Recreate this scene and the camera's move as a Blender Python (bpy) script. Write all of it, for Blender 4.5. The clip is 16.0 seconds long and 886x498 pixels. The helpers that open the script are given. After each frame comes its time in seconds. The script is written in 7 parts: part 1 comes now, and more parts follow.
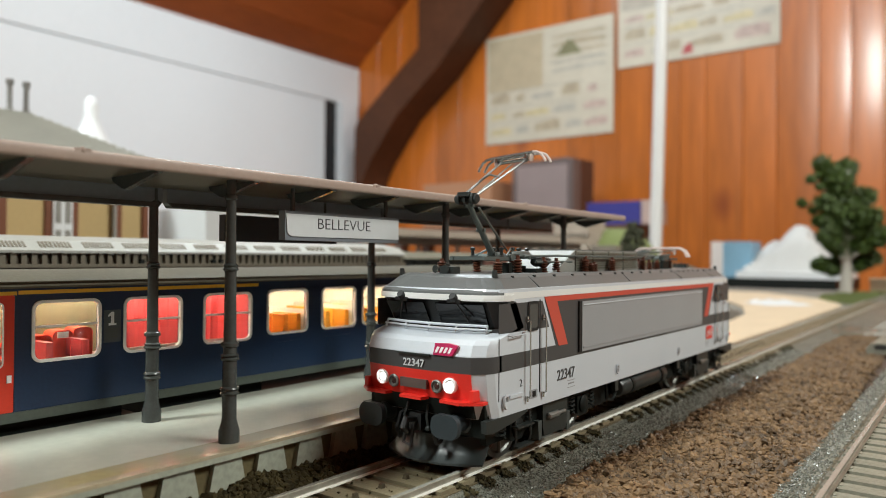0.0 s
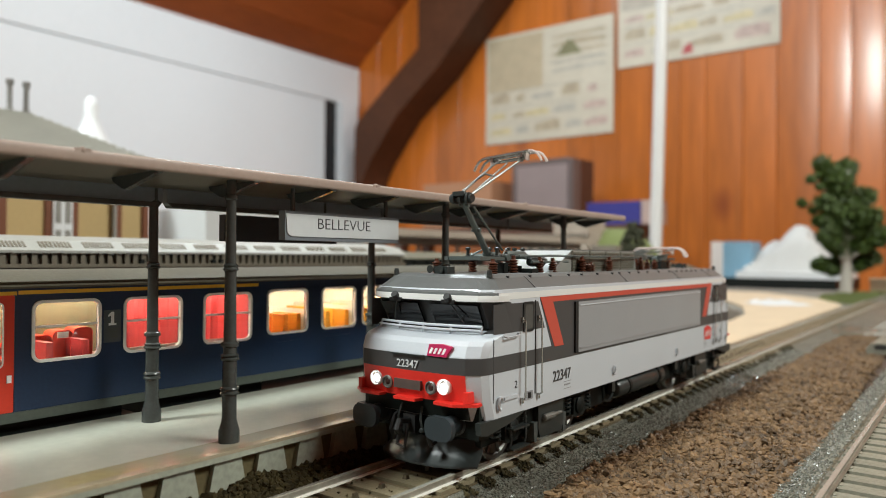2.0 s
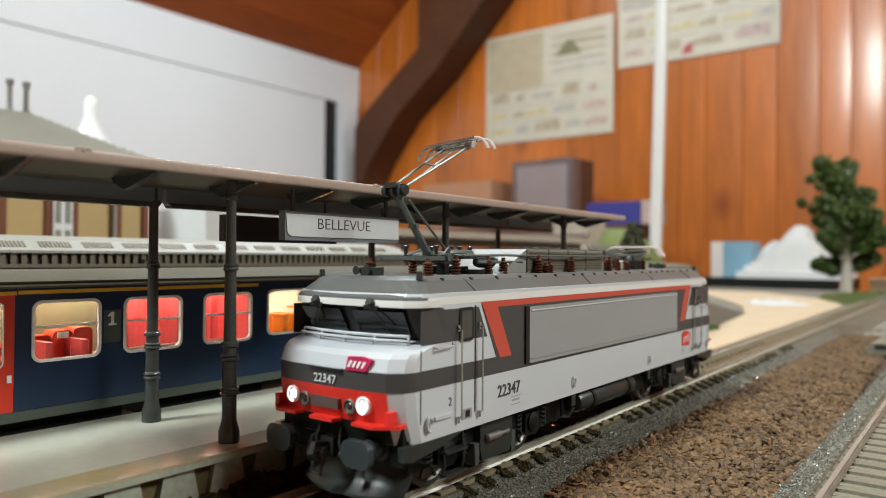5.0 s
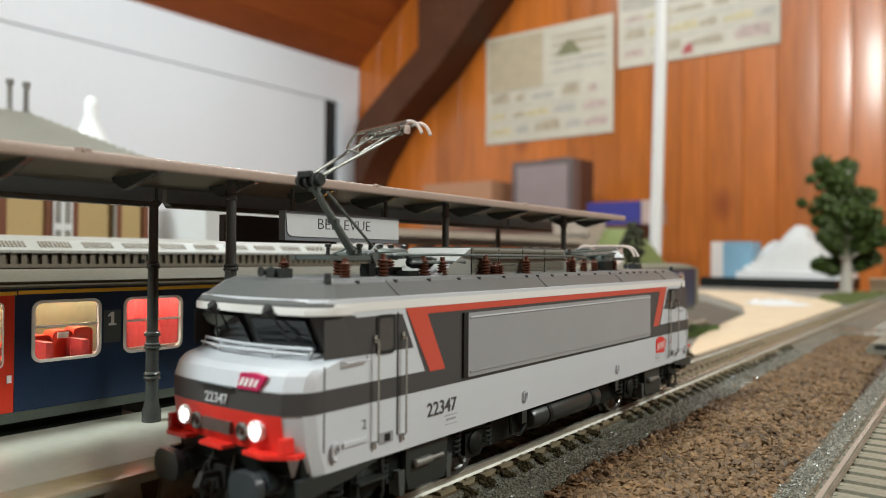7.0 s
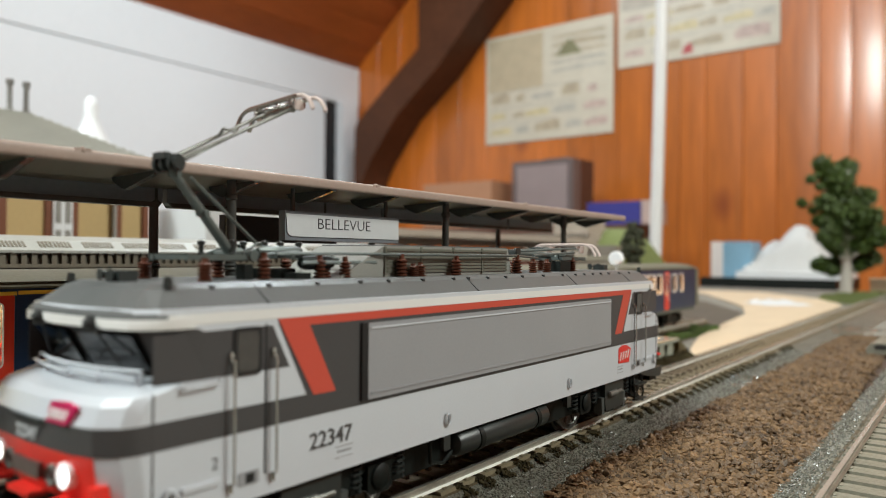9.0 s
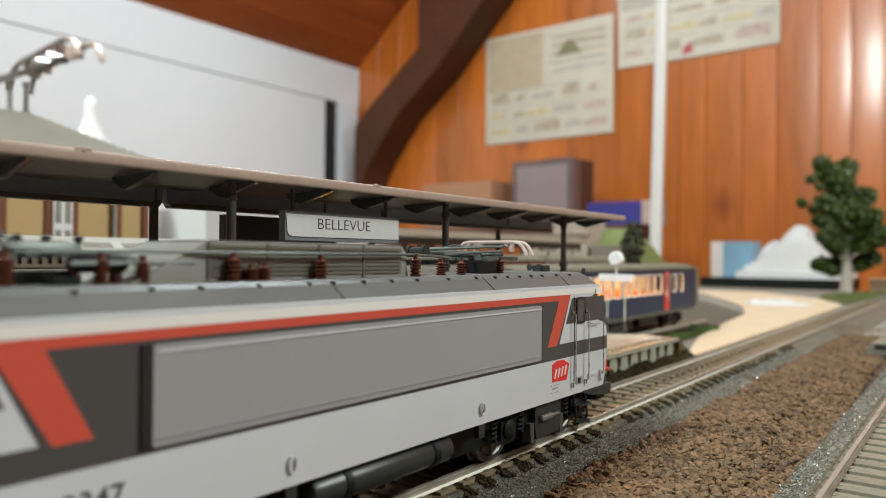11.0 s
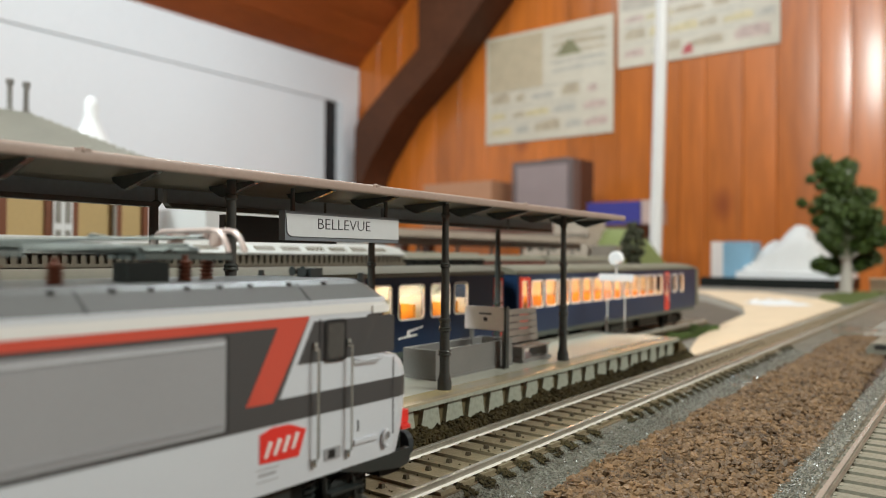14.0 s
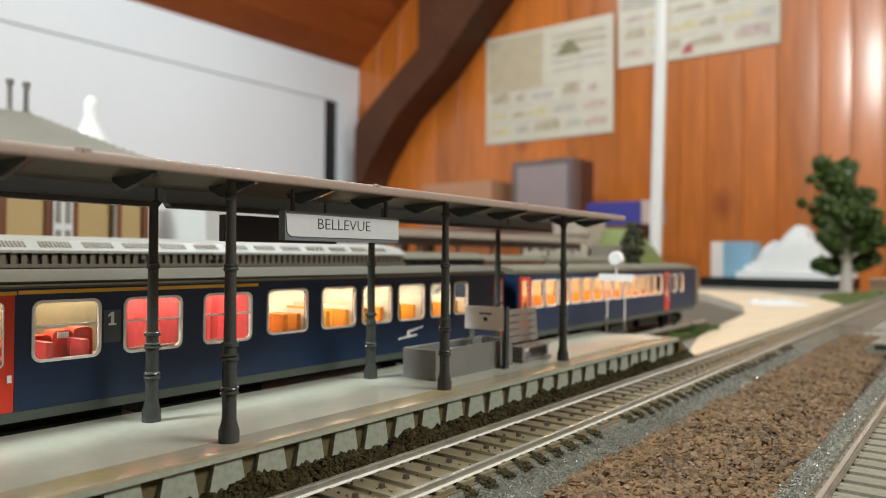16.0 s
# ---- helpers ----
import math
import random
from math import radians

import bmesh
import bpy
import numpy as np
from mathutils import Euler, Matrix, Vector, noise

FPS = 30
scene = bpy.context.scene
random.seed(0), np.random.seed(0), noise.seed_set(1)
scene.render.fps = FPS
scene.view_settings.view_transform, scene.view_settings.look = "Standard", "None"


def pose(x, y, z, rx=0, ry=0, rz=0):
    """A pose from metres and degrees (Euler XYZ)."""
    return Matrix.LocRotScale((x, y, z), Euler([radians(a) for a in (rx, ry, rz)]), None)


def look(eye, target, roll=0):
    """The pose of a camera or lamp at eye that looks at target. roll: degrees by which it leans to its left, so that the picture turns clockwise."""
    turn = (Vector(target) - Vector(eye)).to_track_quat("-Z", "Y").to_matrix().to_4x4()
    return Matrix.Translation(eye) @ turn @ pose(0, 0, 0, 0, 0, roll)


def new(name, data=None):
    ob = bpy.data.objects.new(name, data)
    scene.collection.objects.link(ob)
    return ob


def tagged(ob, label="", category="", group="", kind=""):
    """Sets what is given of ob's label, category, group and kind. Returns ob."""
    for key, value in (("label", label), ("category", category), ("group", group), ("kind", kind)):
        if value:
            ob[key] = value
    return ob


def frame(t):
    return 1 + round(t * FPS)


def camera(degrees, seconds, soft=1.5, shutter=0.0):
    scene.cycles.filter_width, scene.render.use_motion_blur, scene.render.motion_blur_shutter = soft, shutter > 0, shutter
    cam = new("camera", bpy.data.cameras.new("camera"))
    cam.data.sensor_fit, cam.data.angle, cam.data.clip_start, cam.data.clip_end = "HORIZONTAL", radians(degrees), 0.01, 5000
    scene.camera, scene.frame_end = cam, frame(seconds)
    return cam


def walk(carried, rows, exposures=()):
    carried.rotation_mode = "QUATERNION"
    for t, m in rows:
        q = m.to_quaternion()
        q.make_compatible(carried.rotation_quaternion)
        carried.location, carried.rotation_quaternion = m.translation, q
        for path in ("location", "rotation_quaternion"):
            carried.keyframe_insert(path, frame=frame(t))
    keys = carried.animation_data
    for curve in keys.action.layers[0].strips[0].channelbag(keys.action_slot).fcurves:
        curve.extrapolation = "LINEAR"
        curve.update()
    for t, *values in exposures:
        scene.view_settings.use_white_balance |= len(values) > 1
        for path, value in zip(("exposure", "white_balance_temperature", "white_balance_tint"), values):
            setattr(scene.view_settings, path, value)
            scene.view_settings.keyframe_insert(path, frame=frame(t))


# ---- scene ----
import colorsys

cam = camera(63.95, 16.0, soft=0.9, shutter=0.35)
EYE = (0.0961, 0.0, 0.0464)
YAW, PITCH, ROLL = radians(-37.35), radians(0.611), 0.417
AIM = (EYE[0] + math.sin(YAW) * math.cos(PITCH), EYE[1] + math.cos(YAW) * math.cos(PITCH), EYE[2] + math.sin(PITCH))
cam.data.dof.use_dof = True
cam.data.dof.focus_distance = 0.160
cam.data.dof.aperture_fstop = 18.0
walk(cam, [(0.0, look(EYE, AIM, ROLL)), (16.0, look(EYE, AIM, ROLL))])

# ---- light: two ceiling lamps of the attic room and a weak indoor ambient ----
world = bpy.data.worlds.new("world")
scene.world = world
world.use_nodes = True
world.node_tree.nodes["Background"].inputs[0].default_value = (0.9, 0.95, 1.0, 1)
world.node_tree.nodes["Background"].inputs[1].default_value = 0.02


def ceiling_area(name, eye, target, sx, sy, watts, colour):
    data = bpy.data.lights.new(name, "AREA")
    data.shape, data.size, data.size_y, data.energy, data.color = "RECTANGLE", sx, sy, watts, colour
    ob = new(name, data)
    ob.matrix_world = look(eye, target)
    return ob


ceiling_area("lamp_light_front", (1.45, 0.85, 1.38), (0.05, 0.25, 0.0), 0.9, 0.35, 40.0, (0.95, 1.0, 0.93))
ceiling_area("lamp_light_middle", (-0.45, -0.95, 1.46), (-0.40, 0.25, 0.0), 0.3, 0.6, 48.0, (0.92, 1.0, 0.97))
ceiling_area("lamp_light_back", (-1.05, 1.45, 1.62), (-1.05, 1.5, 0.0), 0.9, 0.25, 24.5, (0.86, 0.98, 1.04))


# ---- materials ----
def surf(name, col, rough=0.5, metal=0.0, var=0.12, coarse=60.0, fine=900.0, bump=0.15, depth=0.0002, rand=0.0, coat=0.0, stretch=(1, 1, 1), spec=0.5):
    m = bpy.data.materials.new(name)
    m.use_nodes = True
    nt = m.node_tree
    b = nt.nodes["Principled BSDF"]
    tc = nt.nodes.new("ShaderNodeTexCoord")
    mp = nt.nodes.new("ShaderNodeMapping")
    mp.inputs["Scale"].default_value = stretch
    nt.links.new(tc.outputs["Object"], mp.inputs["Vector"])
    n1, n2 = nt.nodes.new("ShaderNodeTexNoise"), nt.nodes.new("ShaderNodeTexNoise")
    n1.inputs["Scale"].default_value, n2.inputs["Scale"].default_value = coarse, fine
    n1.inputs["Detail"].default_value = n2.inputs["Detail"].default_value = 4
    for n in (n1, n2):
        nt.links.new(mp.outputs[0], n.inputs["Vector"])
    add = nt.nodes.new("ShaderNodeMath")
    add.operation = "ADD"
    nt.links.new(n1.outputs[0], add.inputs[0])
    nt.links.new(n2.outputs[0], add.inputs[1])
    last = add
    if rand:
        oi = nt.nodes.new("ShaderNodeObjectInfo")
        ge = nt.nodes.new("ShaderNodeNewGeometry")
        s = nt.nodes.new("ShaderNodeMath")
        s.operation = "ADD"
        nt.links.new(oi.outputs["Random"], s.inputs[0])
        nt.links.new(ge.outputs["Random Per Island"], s.inputs[1])
        k = nt.nodes.new("ShaderNodeMath")
        k.operation = "MULTIPLY_ADD"
        k.inputs[1].default_value, k.inputs[2].default_value = rand, -rand
        nt.links.new(s.outputs[0], k.inputs[0])
        a2 = nt.nodes.new("ShaderNodeMath")
        a2.operation = "ADD"
        nt.links.new(add.outputs[0], a2.inputs[0])
        nt.links.new(k.outputs[0], a2.inputs[1])
        last = a2
    rp = nt.nodes.new("ShaderNodeMapRange")
    rp.inputs["From Min"].default_value, rp.inputs["From Max"].default_value = 0.6, 1.4
    rp.inputs["To Min"].default_value, rp.inputs["To Max"].default_value = 1 - var, 1 + var
    rp.clamp = False
    nt.links.new(last.outputs[0], rp.inputs["Value"])
    mx = nt.nodes.new("ShaderNodeVectorMath")
    mx.operation = "SCALE"
    mx.inputs[0].default_value = col[:3]
    nt.links.new(rp.outputs[0], mx.inputs["Scale"])
    nt.links.new(mx.outputs[0], b.inputs["Base Color"])
    b.inputs["Roughness"].default_value, b.inputs["Metallic"].default_value = rough, metal
    b.inputs["Coat Weight"].default_value = coat
    b.inputs["Coat Roughness"].default_value = 0.12
    b.inputs["Specular IOR Level"].default_value = spec
    if bump:
        bp = nt.nodes.new("ShaderNodeBump")
        bp.inputs["Strength"].default_value, bp.inputs["Distance"].default_value = bump, depth
        nt.links.new(n2.outputs[0], bp.inputs["Height"])
        nt.links.new(bp.outputs[0], b.inputs["Normal"])
    return m


def glow(name, col, strength):
    m = bpy.data.materials.new(name)
    m.use_nodes = True
    b = m.node_tree.nodes["Principled BSDF"]
    b.inputs["Base Color"].default_value = (*col, 1)
    b.inputs["Emission Color"].default_value = (*col, 1)
    b.inputs["Emission Strength"].default_value = strength
    return m


def glass(name, col=(1, 1, 1), rough=0.02, alpha=0.12):
    """Thin pane: mostly clear, with a real gloss."""
    m = bpy.data.materials.new(name)
    m.use_nodes = True
    nt = m.node_tree
    b = nt.nodes["Principled BSDF"]
    nt.nodes.remove(b)
    tr, gl, mx, fr = nt.nodes.new("ShaderNodeBsdfTransparent"), nt.nodes.new("ShaderNodeBsdfGlossy"), nt.nodes.new("ShaderNodeMixShader"), nt.nodes.new("ShaderNodeFresnel")
    tr.inputs[0].default_value = (*col, 1)
    gl.inputs["Roughness"].default_value = rough
    nt.links.new(fr.outputs[0], mx.inputs[0])
    nt.links.new(tr.outputs[0], mx.inputs[1])
    nt.links.new(gl.outputs[0], mx.inputs[2])
    nt.links.new(mx.outputs[0], nt.nodes["Material Output"].inputs[0])
    return m


def wood(name, light, dark, rough=0.34, coat=0.4):
    """Upright varnished boards: drawn-out grain, plank to plank tint and scattered knots."""
    m = surf(name, light, rough, var=0.27, coarse=2.4, fine=20, bump=0.05, depth=0.001, rand=0.55, coat=coat, stretch=(3.2, 3.2, 0.28))
    nt = m.node_tree
    b = nt.nodes["Principled BSDF"]
    b.inputs["Coat Roughness"].default_value = 0.15
    base = b.inputs["Base Color"].links[0].from_socket
    tc, mp = nt.nodes.new("ShaderNodeTexCoord"), nt.nodes.new("ShaderNodeMapping")
    mp.inputs["Scale"].default_value = (1.0, 0.3, 0.62)
    vo = nt.nodes.new("ShaderNodeTexVoronoi")
    vo.inputs["Scale"].default_value = 3.6
    nt.links.new(tc.outputs["Object"], mp.inputs["Vector"])
    nt.links.new(mp.outputs[0], vo.inputs["Vector"])
    knot = nt.nodes.new("ShaderNodeMapRange")
    for key, v in (("From Min", 0.05), ("From Max", 0.17), ("To Min", 0.85), ("To Max", 0.0)):
        knot.inputs[key].default_value = v
    nt.links.new(vo.outputs["Distance"], knot.inputs["Value"])
    mix = nt.nodes.new("ShaderNodeMix")
    mix.data_type = "RGBA"
    nt.links.new(knot.outputs[0], mix.inputs["Factor"])
    nt.links.new(base, mix.inputs["A"])
    mix.inputs["B"].default_value = (*dark, 1)
    nt.links.new(mix.outputs["Result"], b.inputs["Base Color"])
    return m


def worn(name, under, over, lo, hi, scale, rough=0.2, spec=0.6):
    """Paint rubbed through in patches to what lies under; also paints reflections in patches."""
    m = surf(name, over, rough, var=0.18, coarse=60, fine=700, bump=0.12, depth=0.0002, spec=spec)
    nt = m.node_tree
    b = nt.nodes["Principled BSDF"]
    base = b.inputs["Base Color"].links[0].from_socket
    tc, n = nt.nodes.new("ShaderNodeTexCoord"), nt.nodes.new("ShaderNodeTexNoise")
    n.inputs["Scale"].default_value, n.inputs["Detail"].default_value = scale, 5
    nt.links.new(tc.outputs["Object"], n.inputs["Vector"])
    k = nt.nodes.new("ShaderNodeMapRange")
    k.inputs["From Min"].default_value, k.inputs["From Max"].default_value = lo, hi
    nt.links.new(n.outputs[0], k.inputs["Value"])
    mix = nt.nodes.new("ShaderNodeMix")
    mix.data_type = "RGBA"
    mix.inputs["A"].default_value = (*under, 1)
    nt.links.new(k.outputs[0], mix.inputs["Factor"])
    nt.links.new(base, mix.inputs["B"])
    nt.links.new(mix.outputs["Result"], b.inputs["Base Color"])
    return m


WHITE_PAINT = surf("white_wall_paint", (0.76, 0.79, 0.815), 0.45, var=0.03, coarse=3, fine=60, bump=0.05, depth=0.001)
PINE = wood("varnished_pine", (0.50, 0.137, 0.017), (0.24, 0.050, 0.008))
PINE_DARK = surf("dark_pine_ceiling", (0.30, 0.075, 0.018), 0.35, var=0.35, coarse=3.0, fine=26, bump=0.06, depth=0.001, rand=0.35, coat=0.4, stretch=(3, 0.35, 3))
BEAM = surf("brown_stained_beam", (0.080, 0.030, 0.014), 0.55, var=0.3, coarse=4, fine=40, bump=0.1, depth=0.002, spec=0.25)
FLOOR = surf("room_floor_wood", (0.25, 0.15, 0.08), 0.5, var=0.2, coarse=5, fine=60)
BOARD = surf("grey_layout_board", (0.20, 0.185, 0.155), 0.75, var=0.22, coarse=25, fine=700, bump=0.4, depth=0.0006)
EARTH = surf("brown_grey_earth", (0.080, 0.064, 0.045), 0.75, var=0.3, coarse=30, fine=700, bump=0.5, depth=0.0008)
PLYWOOD = surf("bare_plywood", (0.57, 0.45, 0.31), 0.6, var=0.10, coarse=14, fine=300, bump=0.05, stretch=(4, 1, 1))
ASPHALT = surf("grey_sanded_strip", (0.145, 0.145, 0.115), 0.34, var=0.35, coarse=70, fine=1500, bump=1.0, depth=0.0016)
LEDGE = surf("grey_trackbed_foam", (0.19, 0.185, 0.145), 0.38, var=0.3, coarse=90, fine=1300, bump=0.8, depth=0.0009)
GRAVEL = surf("brown_gravel", (0.172, 0.103, 0.050), 0.5, var=0.42, coarse=90, fine=1400, bump=0.4, depth=0.0004, rand=0.65, spec=0.3)
BALLAST = surf("dark_ballast", (0.036, 0.028, 0.011), 0.75, var=0.45, coarse=120, fine=1500, bump=0.4, depth=0.0004, rand=0.9, spec=0.15)
# near-white foot colour paints in the lamp light that the rail foot catches
RAIL_GLINT = surf("rail_foot_painted_glint", (0.95, 0.94, 0.88), 0.22, 0.0, var=0.12, coarse=30, fine=900, bump=0.05)
RAIL_WEB = surf("dusty_rail_web", (0.30, 0.28, 0.23), 0.40, 0.3, var=0.3, coarse=110, fine=900, bump=0.15)
RAIL_TOP = surf("polished_rail_top", (0.42, 0.41, 0.36), 0.24, 0.5, var=0.2, coarse=60, fine=900, bump=0.1)
SLEEPER_GREY = surf("dusty_grey_sleeper", (0.20, 0.195, 0.15), 0.36, var=0.3, coarse=150, fine=1500, bump=0.4, depth=0.0004, rand=0.2)
SLEEPER = surf("dusty_brown_sleeper", (0.158, 0.132, 0.080), 0.40, var=0.28, coarse=150, fine=1500, bump=0.3, depth=0.0004, rand=0.2)
TRACKFILL = surf("brown_track_gap", (0.115, 0.086, 0.044), 0.6, var=0.35, coarse=120, fine=1500, bump=0.8, depth=0.0006)
PLATFORM = surf("platform_light_concrete", (0.40, 0.408, 0.345), 0.28, var=0.12, coarse=40, fine=500, bump=0.05, depth=0.0002, spec=0.4)
PLATFORM_EDGE = worn("worn_tan_platform_edge", (0.36, 0.31, 0.22), (0.42, 0.36, 0.24), 0.4, 0.6, 50.0, 0.22)
# yellow patches in the colour imitate warm reflections along the platform margin
PLATFORM_SHEEN = worn("platform_margin_painted_sheen", (0.40, 0.385, 0.31), (0.46, 0.385, 0.19), 0.42, 0.66, 45.0, 0.12, 0.9)
GRIT = surf("sparkling_grey_grit", (0.115, 0.115, 0.092), 0.26, var=0.3, coarse=200, fine=1500, bump=0, rand=0.6, spec=0.8)
PLATFORM_WALL = surf("pale_grey_platform_wall", (0.34, 0.36, 0.29), 0.5, var=0.25, coarse=70, fine=800)
RECESS = surf("mossy_brown_recess", (0.11, 0.085, 0.035), 0.7, var=0.3, coarse=90, fine=900)
IRON = surf("dark_grey_plastic_iron", (0.050, 0.055, 0.052), 0.26, var=0.2, coarse=120, fine=1500, bump=0.1)
IRON_BLUE = surf("blue_grey_plastic_beam", (0.16, 0.18, 0.20), 0.42, var=0.10, coarse=60, fine=900, bump=0.05)
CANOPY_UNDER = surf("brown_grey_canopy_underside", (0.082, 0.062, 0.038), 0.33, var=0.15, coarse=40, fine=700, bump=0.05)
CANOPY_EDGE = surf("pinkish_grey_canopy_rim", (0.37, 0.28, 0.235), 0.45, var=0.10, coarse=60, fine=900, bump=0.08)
SIGN_WHITE = surf("white_paper_sign", (0.60, 0.62, 0.63), 0.4, var=0.03, coarse=60, fine=900, bump=0.02)
BLACK = surf("black_plastic", (0.012, 0.012, 0.013), 0.45, var=0.2, coarse=100, fine=1500, bump=0.1)
INK = surf("dark_ink", (0.03, 0.03, 0.035), 0.5, var=0.05, bump=0)


# ---- mesh helpers, all lengths in millimetres ----
def box(bm, x0, x1, y0, y1, z0, z1):
    v = [bm.verts.new(c) for c in ((x0, y0, z0), (x1, y0, z0), (x1, y1, z0), (x0, y1, z0), (x0, y0, z1), (x1, y0, z1), (x1, y1, z1), (x0, y1, z1))]
    for f in ((0, 3, 2, 1), (4, 5, 6, 7), (0, 1, 5, 4), (1, 2, 6, 5), (2, 3, 7, 6), (3, 0, 4, 7)):
        bm.faces.new([v[i] for i in f])
    return v


def loft(bm, rings, closed=True, caps=True):
    """Skins rings of equally many points."""
    vs = [[bm.verts.new(c) for c in r] for r in rings]
    n = len(vs[0])
    for a, b in zip(vs, vs[1:]):
        for i in range(n if closed else n - 1):
            j = (i + 1) % n
            bm.faces.new((a[i], a[j], b[j], b[i]))
    if caps:
        bm.faces.new(vs[0][::-1])
        bm.faces.new(vs[-1])
    return vs


def cyl(bm, p0, p1, r0, r1=None, n=12):
    p0, p1 = Vector(p0), Vector(p1)
    r1 = r0 if r1 is None else r1
    d = (p1 - p0).normalized()
    u = d.orthogonal().normalized()
    w = d.cross(u)
    ring = lambda p, r: [p + (u * math.cos(2 * math.pi * i / n) + w * math.sin(2 * math.pi * i / n)) * max(r, 1e-4) for i in range(n)]
    loft(bm, [ring(p0, r0), ring(p1, r1)])


def lathe(bm, base, profile, n=14):
    """Turned about the upright through base; profile of (radius, height)."""
    bx, by, bz = base
    loft(bm, [[(bx + r * math.cos(2 * math.pi * i / n), by + r * math.sin(2 * math.pi * i / n), bz + z) for i in range(n)] for r, z in profile])


def lathe_y(bm, base, profile, n=14):
    """Turned about the line along y through base; profile of (radius, length)."""
    bx, by, bz = base
    loft(bm, [[(bx + r * math.sin(2 * math.pi * i / n), by + l, bz + r * math.cos(2 * math.pi * i / n)) for i in range(n)] for r, l in profile])


def lathe_x(bm, base, profile, n=20):
    bx, by, bz = base
    loft(bm, [[(bx + l, by + r * math.cos(2 * math.pi * i / n), bz + r * math.sin(2 * math.pi * i / n)) for i in range(n)] for r, l in profile])


def prism(bm, poly, axis, lo, hi):
    """Extrudes a polygon along an axis; its points are the two other axes in order."""
    def at(a, b, c):
        return {"x": (c, a, b), "y": (a, c, b), "z": (a, b, c)}[axis]
    loft(bm, [[at(a, b, lo) for a, b in poly], [at(a, b, hi) for a, b in poly]])


def wire(bm, points, r, n=6):
    pts = [Vector(p) for p in points]
    rings, u = [], None
    for i, p in enumerate(pts):
        d = ((pts[min(i + 1, len(pts) - 1)] - p).normalized() + (p - pts[max(i - 1, 0)]).normalized())
        d = d.normalized() if d.length > 1e-6 else (p - pts[max(i - 1, 0)]).normalized()
        u = d.orthogonal().normalized() if u is None else (u - d * u.dot(d)).normalized()
        w = d.cross(u)
        rings.append([p + (u * math.cos(2 * math.pi * k / n) + w * math.sin(2 * math.pi * k / n)) * r for k in range(n)])
    loft(bm, rings)


def ball(bm, c, r, n=10, squash=1.0):
    bmesh.ops.create_uvsphere(bm, u_segments=n, v_segments=max(6, n // 2 + 2), radius=r, matrix=Matrix.Translation(c) @ Matrix.Diagonal((1, 1, squash, 1)))


def rounded(x0, x1, z0, z1, r, k=3):
    pts = []
    for cx, cz, a in ((x1 - r, z1 - r, 0), (x0 + r, z1 - r, 90), (x0 + r, z0 + r, 180), (x1 - r, z0 + r, 270)):
        for i in range(k + 1):
            t = radians(a + 90 * i / k)
            pts.append((cx + r * math.cos(t), cz + r * math.sin(t)))
    return pts


def mesh_of(name, bm, mat, bevel=0.0, smooth=35):
    if bevel:
        bmesh.ops.bevel(bm, geom=[e for e in bm.edges if len(e.link_faces) == 2 and e.calc_face_angle(0) > 0.6], offset=bevel, segments=2, affect="EDGES", clamp_overlap=True)
    bmesh.ops.recalc_face_normals(bm, faces=bm.faces)
    bmesh.ops.scale(bm, vec=(0.001, 0.001, 0.001), verts=bm.verts)
    me = bpy.data.meshes.new(name)
    bm.to_mesh(me)
    bm.free()
    me.materials.append(mat)
    if smooth:
        me.shade_smooth()
        me.set_sharp_from_angle(angle=radians(smooth))
    return me


def part(name, bm, mat, parent=None, label="", bevel=0.0, smooth=35):
    ob = new(name, mesh_of(name, bm, mat, bevel, smooth))
    ob.parent = parent
    if label:
        tagged(ob, label)
    return ob


def parts(name, bm, mat, parent=None, label="", bevel=0.0, smooth=35):
    """Like part(), but each loose piece of the mesh becomes a part of its own."""
    seen = set()
    for f0 in bm.faces[:]:
        if f0 in seen:
            continue
        group, stack = [], [f0]
        seen.add(f0)
        while stack:
            f = stack.pop()
            group.append(f)
            for v in f.verts:
                for g in v.link_faces:
                    if g not in seen:
                        seen.add(g)
                        stack.append(g)
        one, made = bmesh.new(), {}
        for f in group:
            for v in f.verts:
                if v not in made:
                    made[v] = one.verts.new(v.co)
            one.faces.new([made[v] for v in f.verts])
        ob = part(name, one, mat, parent, label, bevel, smooth)
    bm.free()
    return ob


def thing(name, x, y, z, label, category, group="", kind="", rz=0.0):
    """An Empty at the base of a thing; millimetres."""
    ob = new(name)
    ob.empty_display_size = 0.01
    ob.matrix_basis = pose(x / 1000, y / 1000, z / 1000, 0, 0, rz)
    return tagged(ob, label, category, group, kind)


def lettering(name, text, size, mat, parent, m, align="CENTER", label="", squeeze=1.0, thick=0.05, weight=-0.012):
    """Raised letters in the built-in font, as a mesh; size and place in millimetres."""
    c = bpy.data.curves.new(name, "FONT")
    c.offset = weight * size
    c.body, c.size, c.align_x, c.align_y, c.extrude, c.resolution_u = text, size, align, "CENTER", thick, 2
    tmp = bpy.data.objects.new(name, c)
    me = bpy.data.meshes.new_from_object(tmp)
    bpy.data.objects.remove(tmp)
    me.transform(Matrix.Scale(0.001, 4) @ m @ Matrix.Diagonal((squeeze, 1, 1, 1)))
    me.materials.append(mat)
    ob = new(name, me)
    ob.parent = parent
    if label:
        tagged(ob, label)
    return ob


FACE_RIGHT = Matrix(((0, 0, 1, 0), (1, 0, 0, 0), (0, 1, 0, 0), (0, 0, 0, 1)))  # text read by one who looks towards -x
FACE_FRONT = Matrix(((1, 0, 0, 0), (0, 0, -1, 0), (0, 1, 0, 0), (0, 0, 0, 1)))  # text read by one who looks towards +y


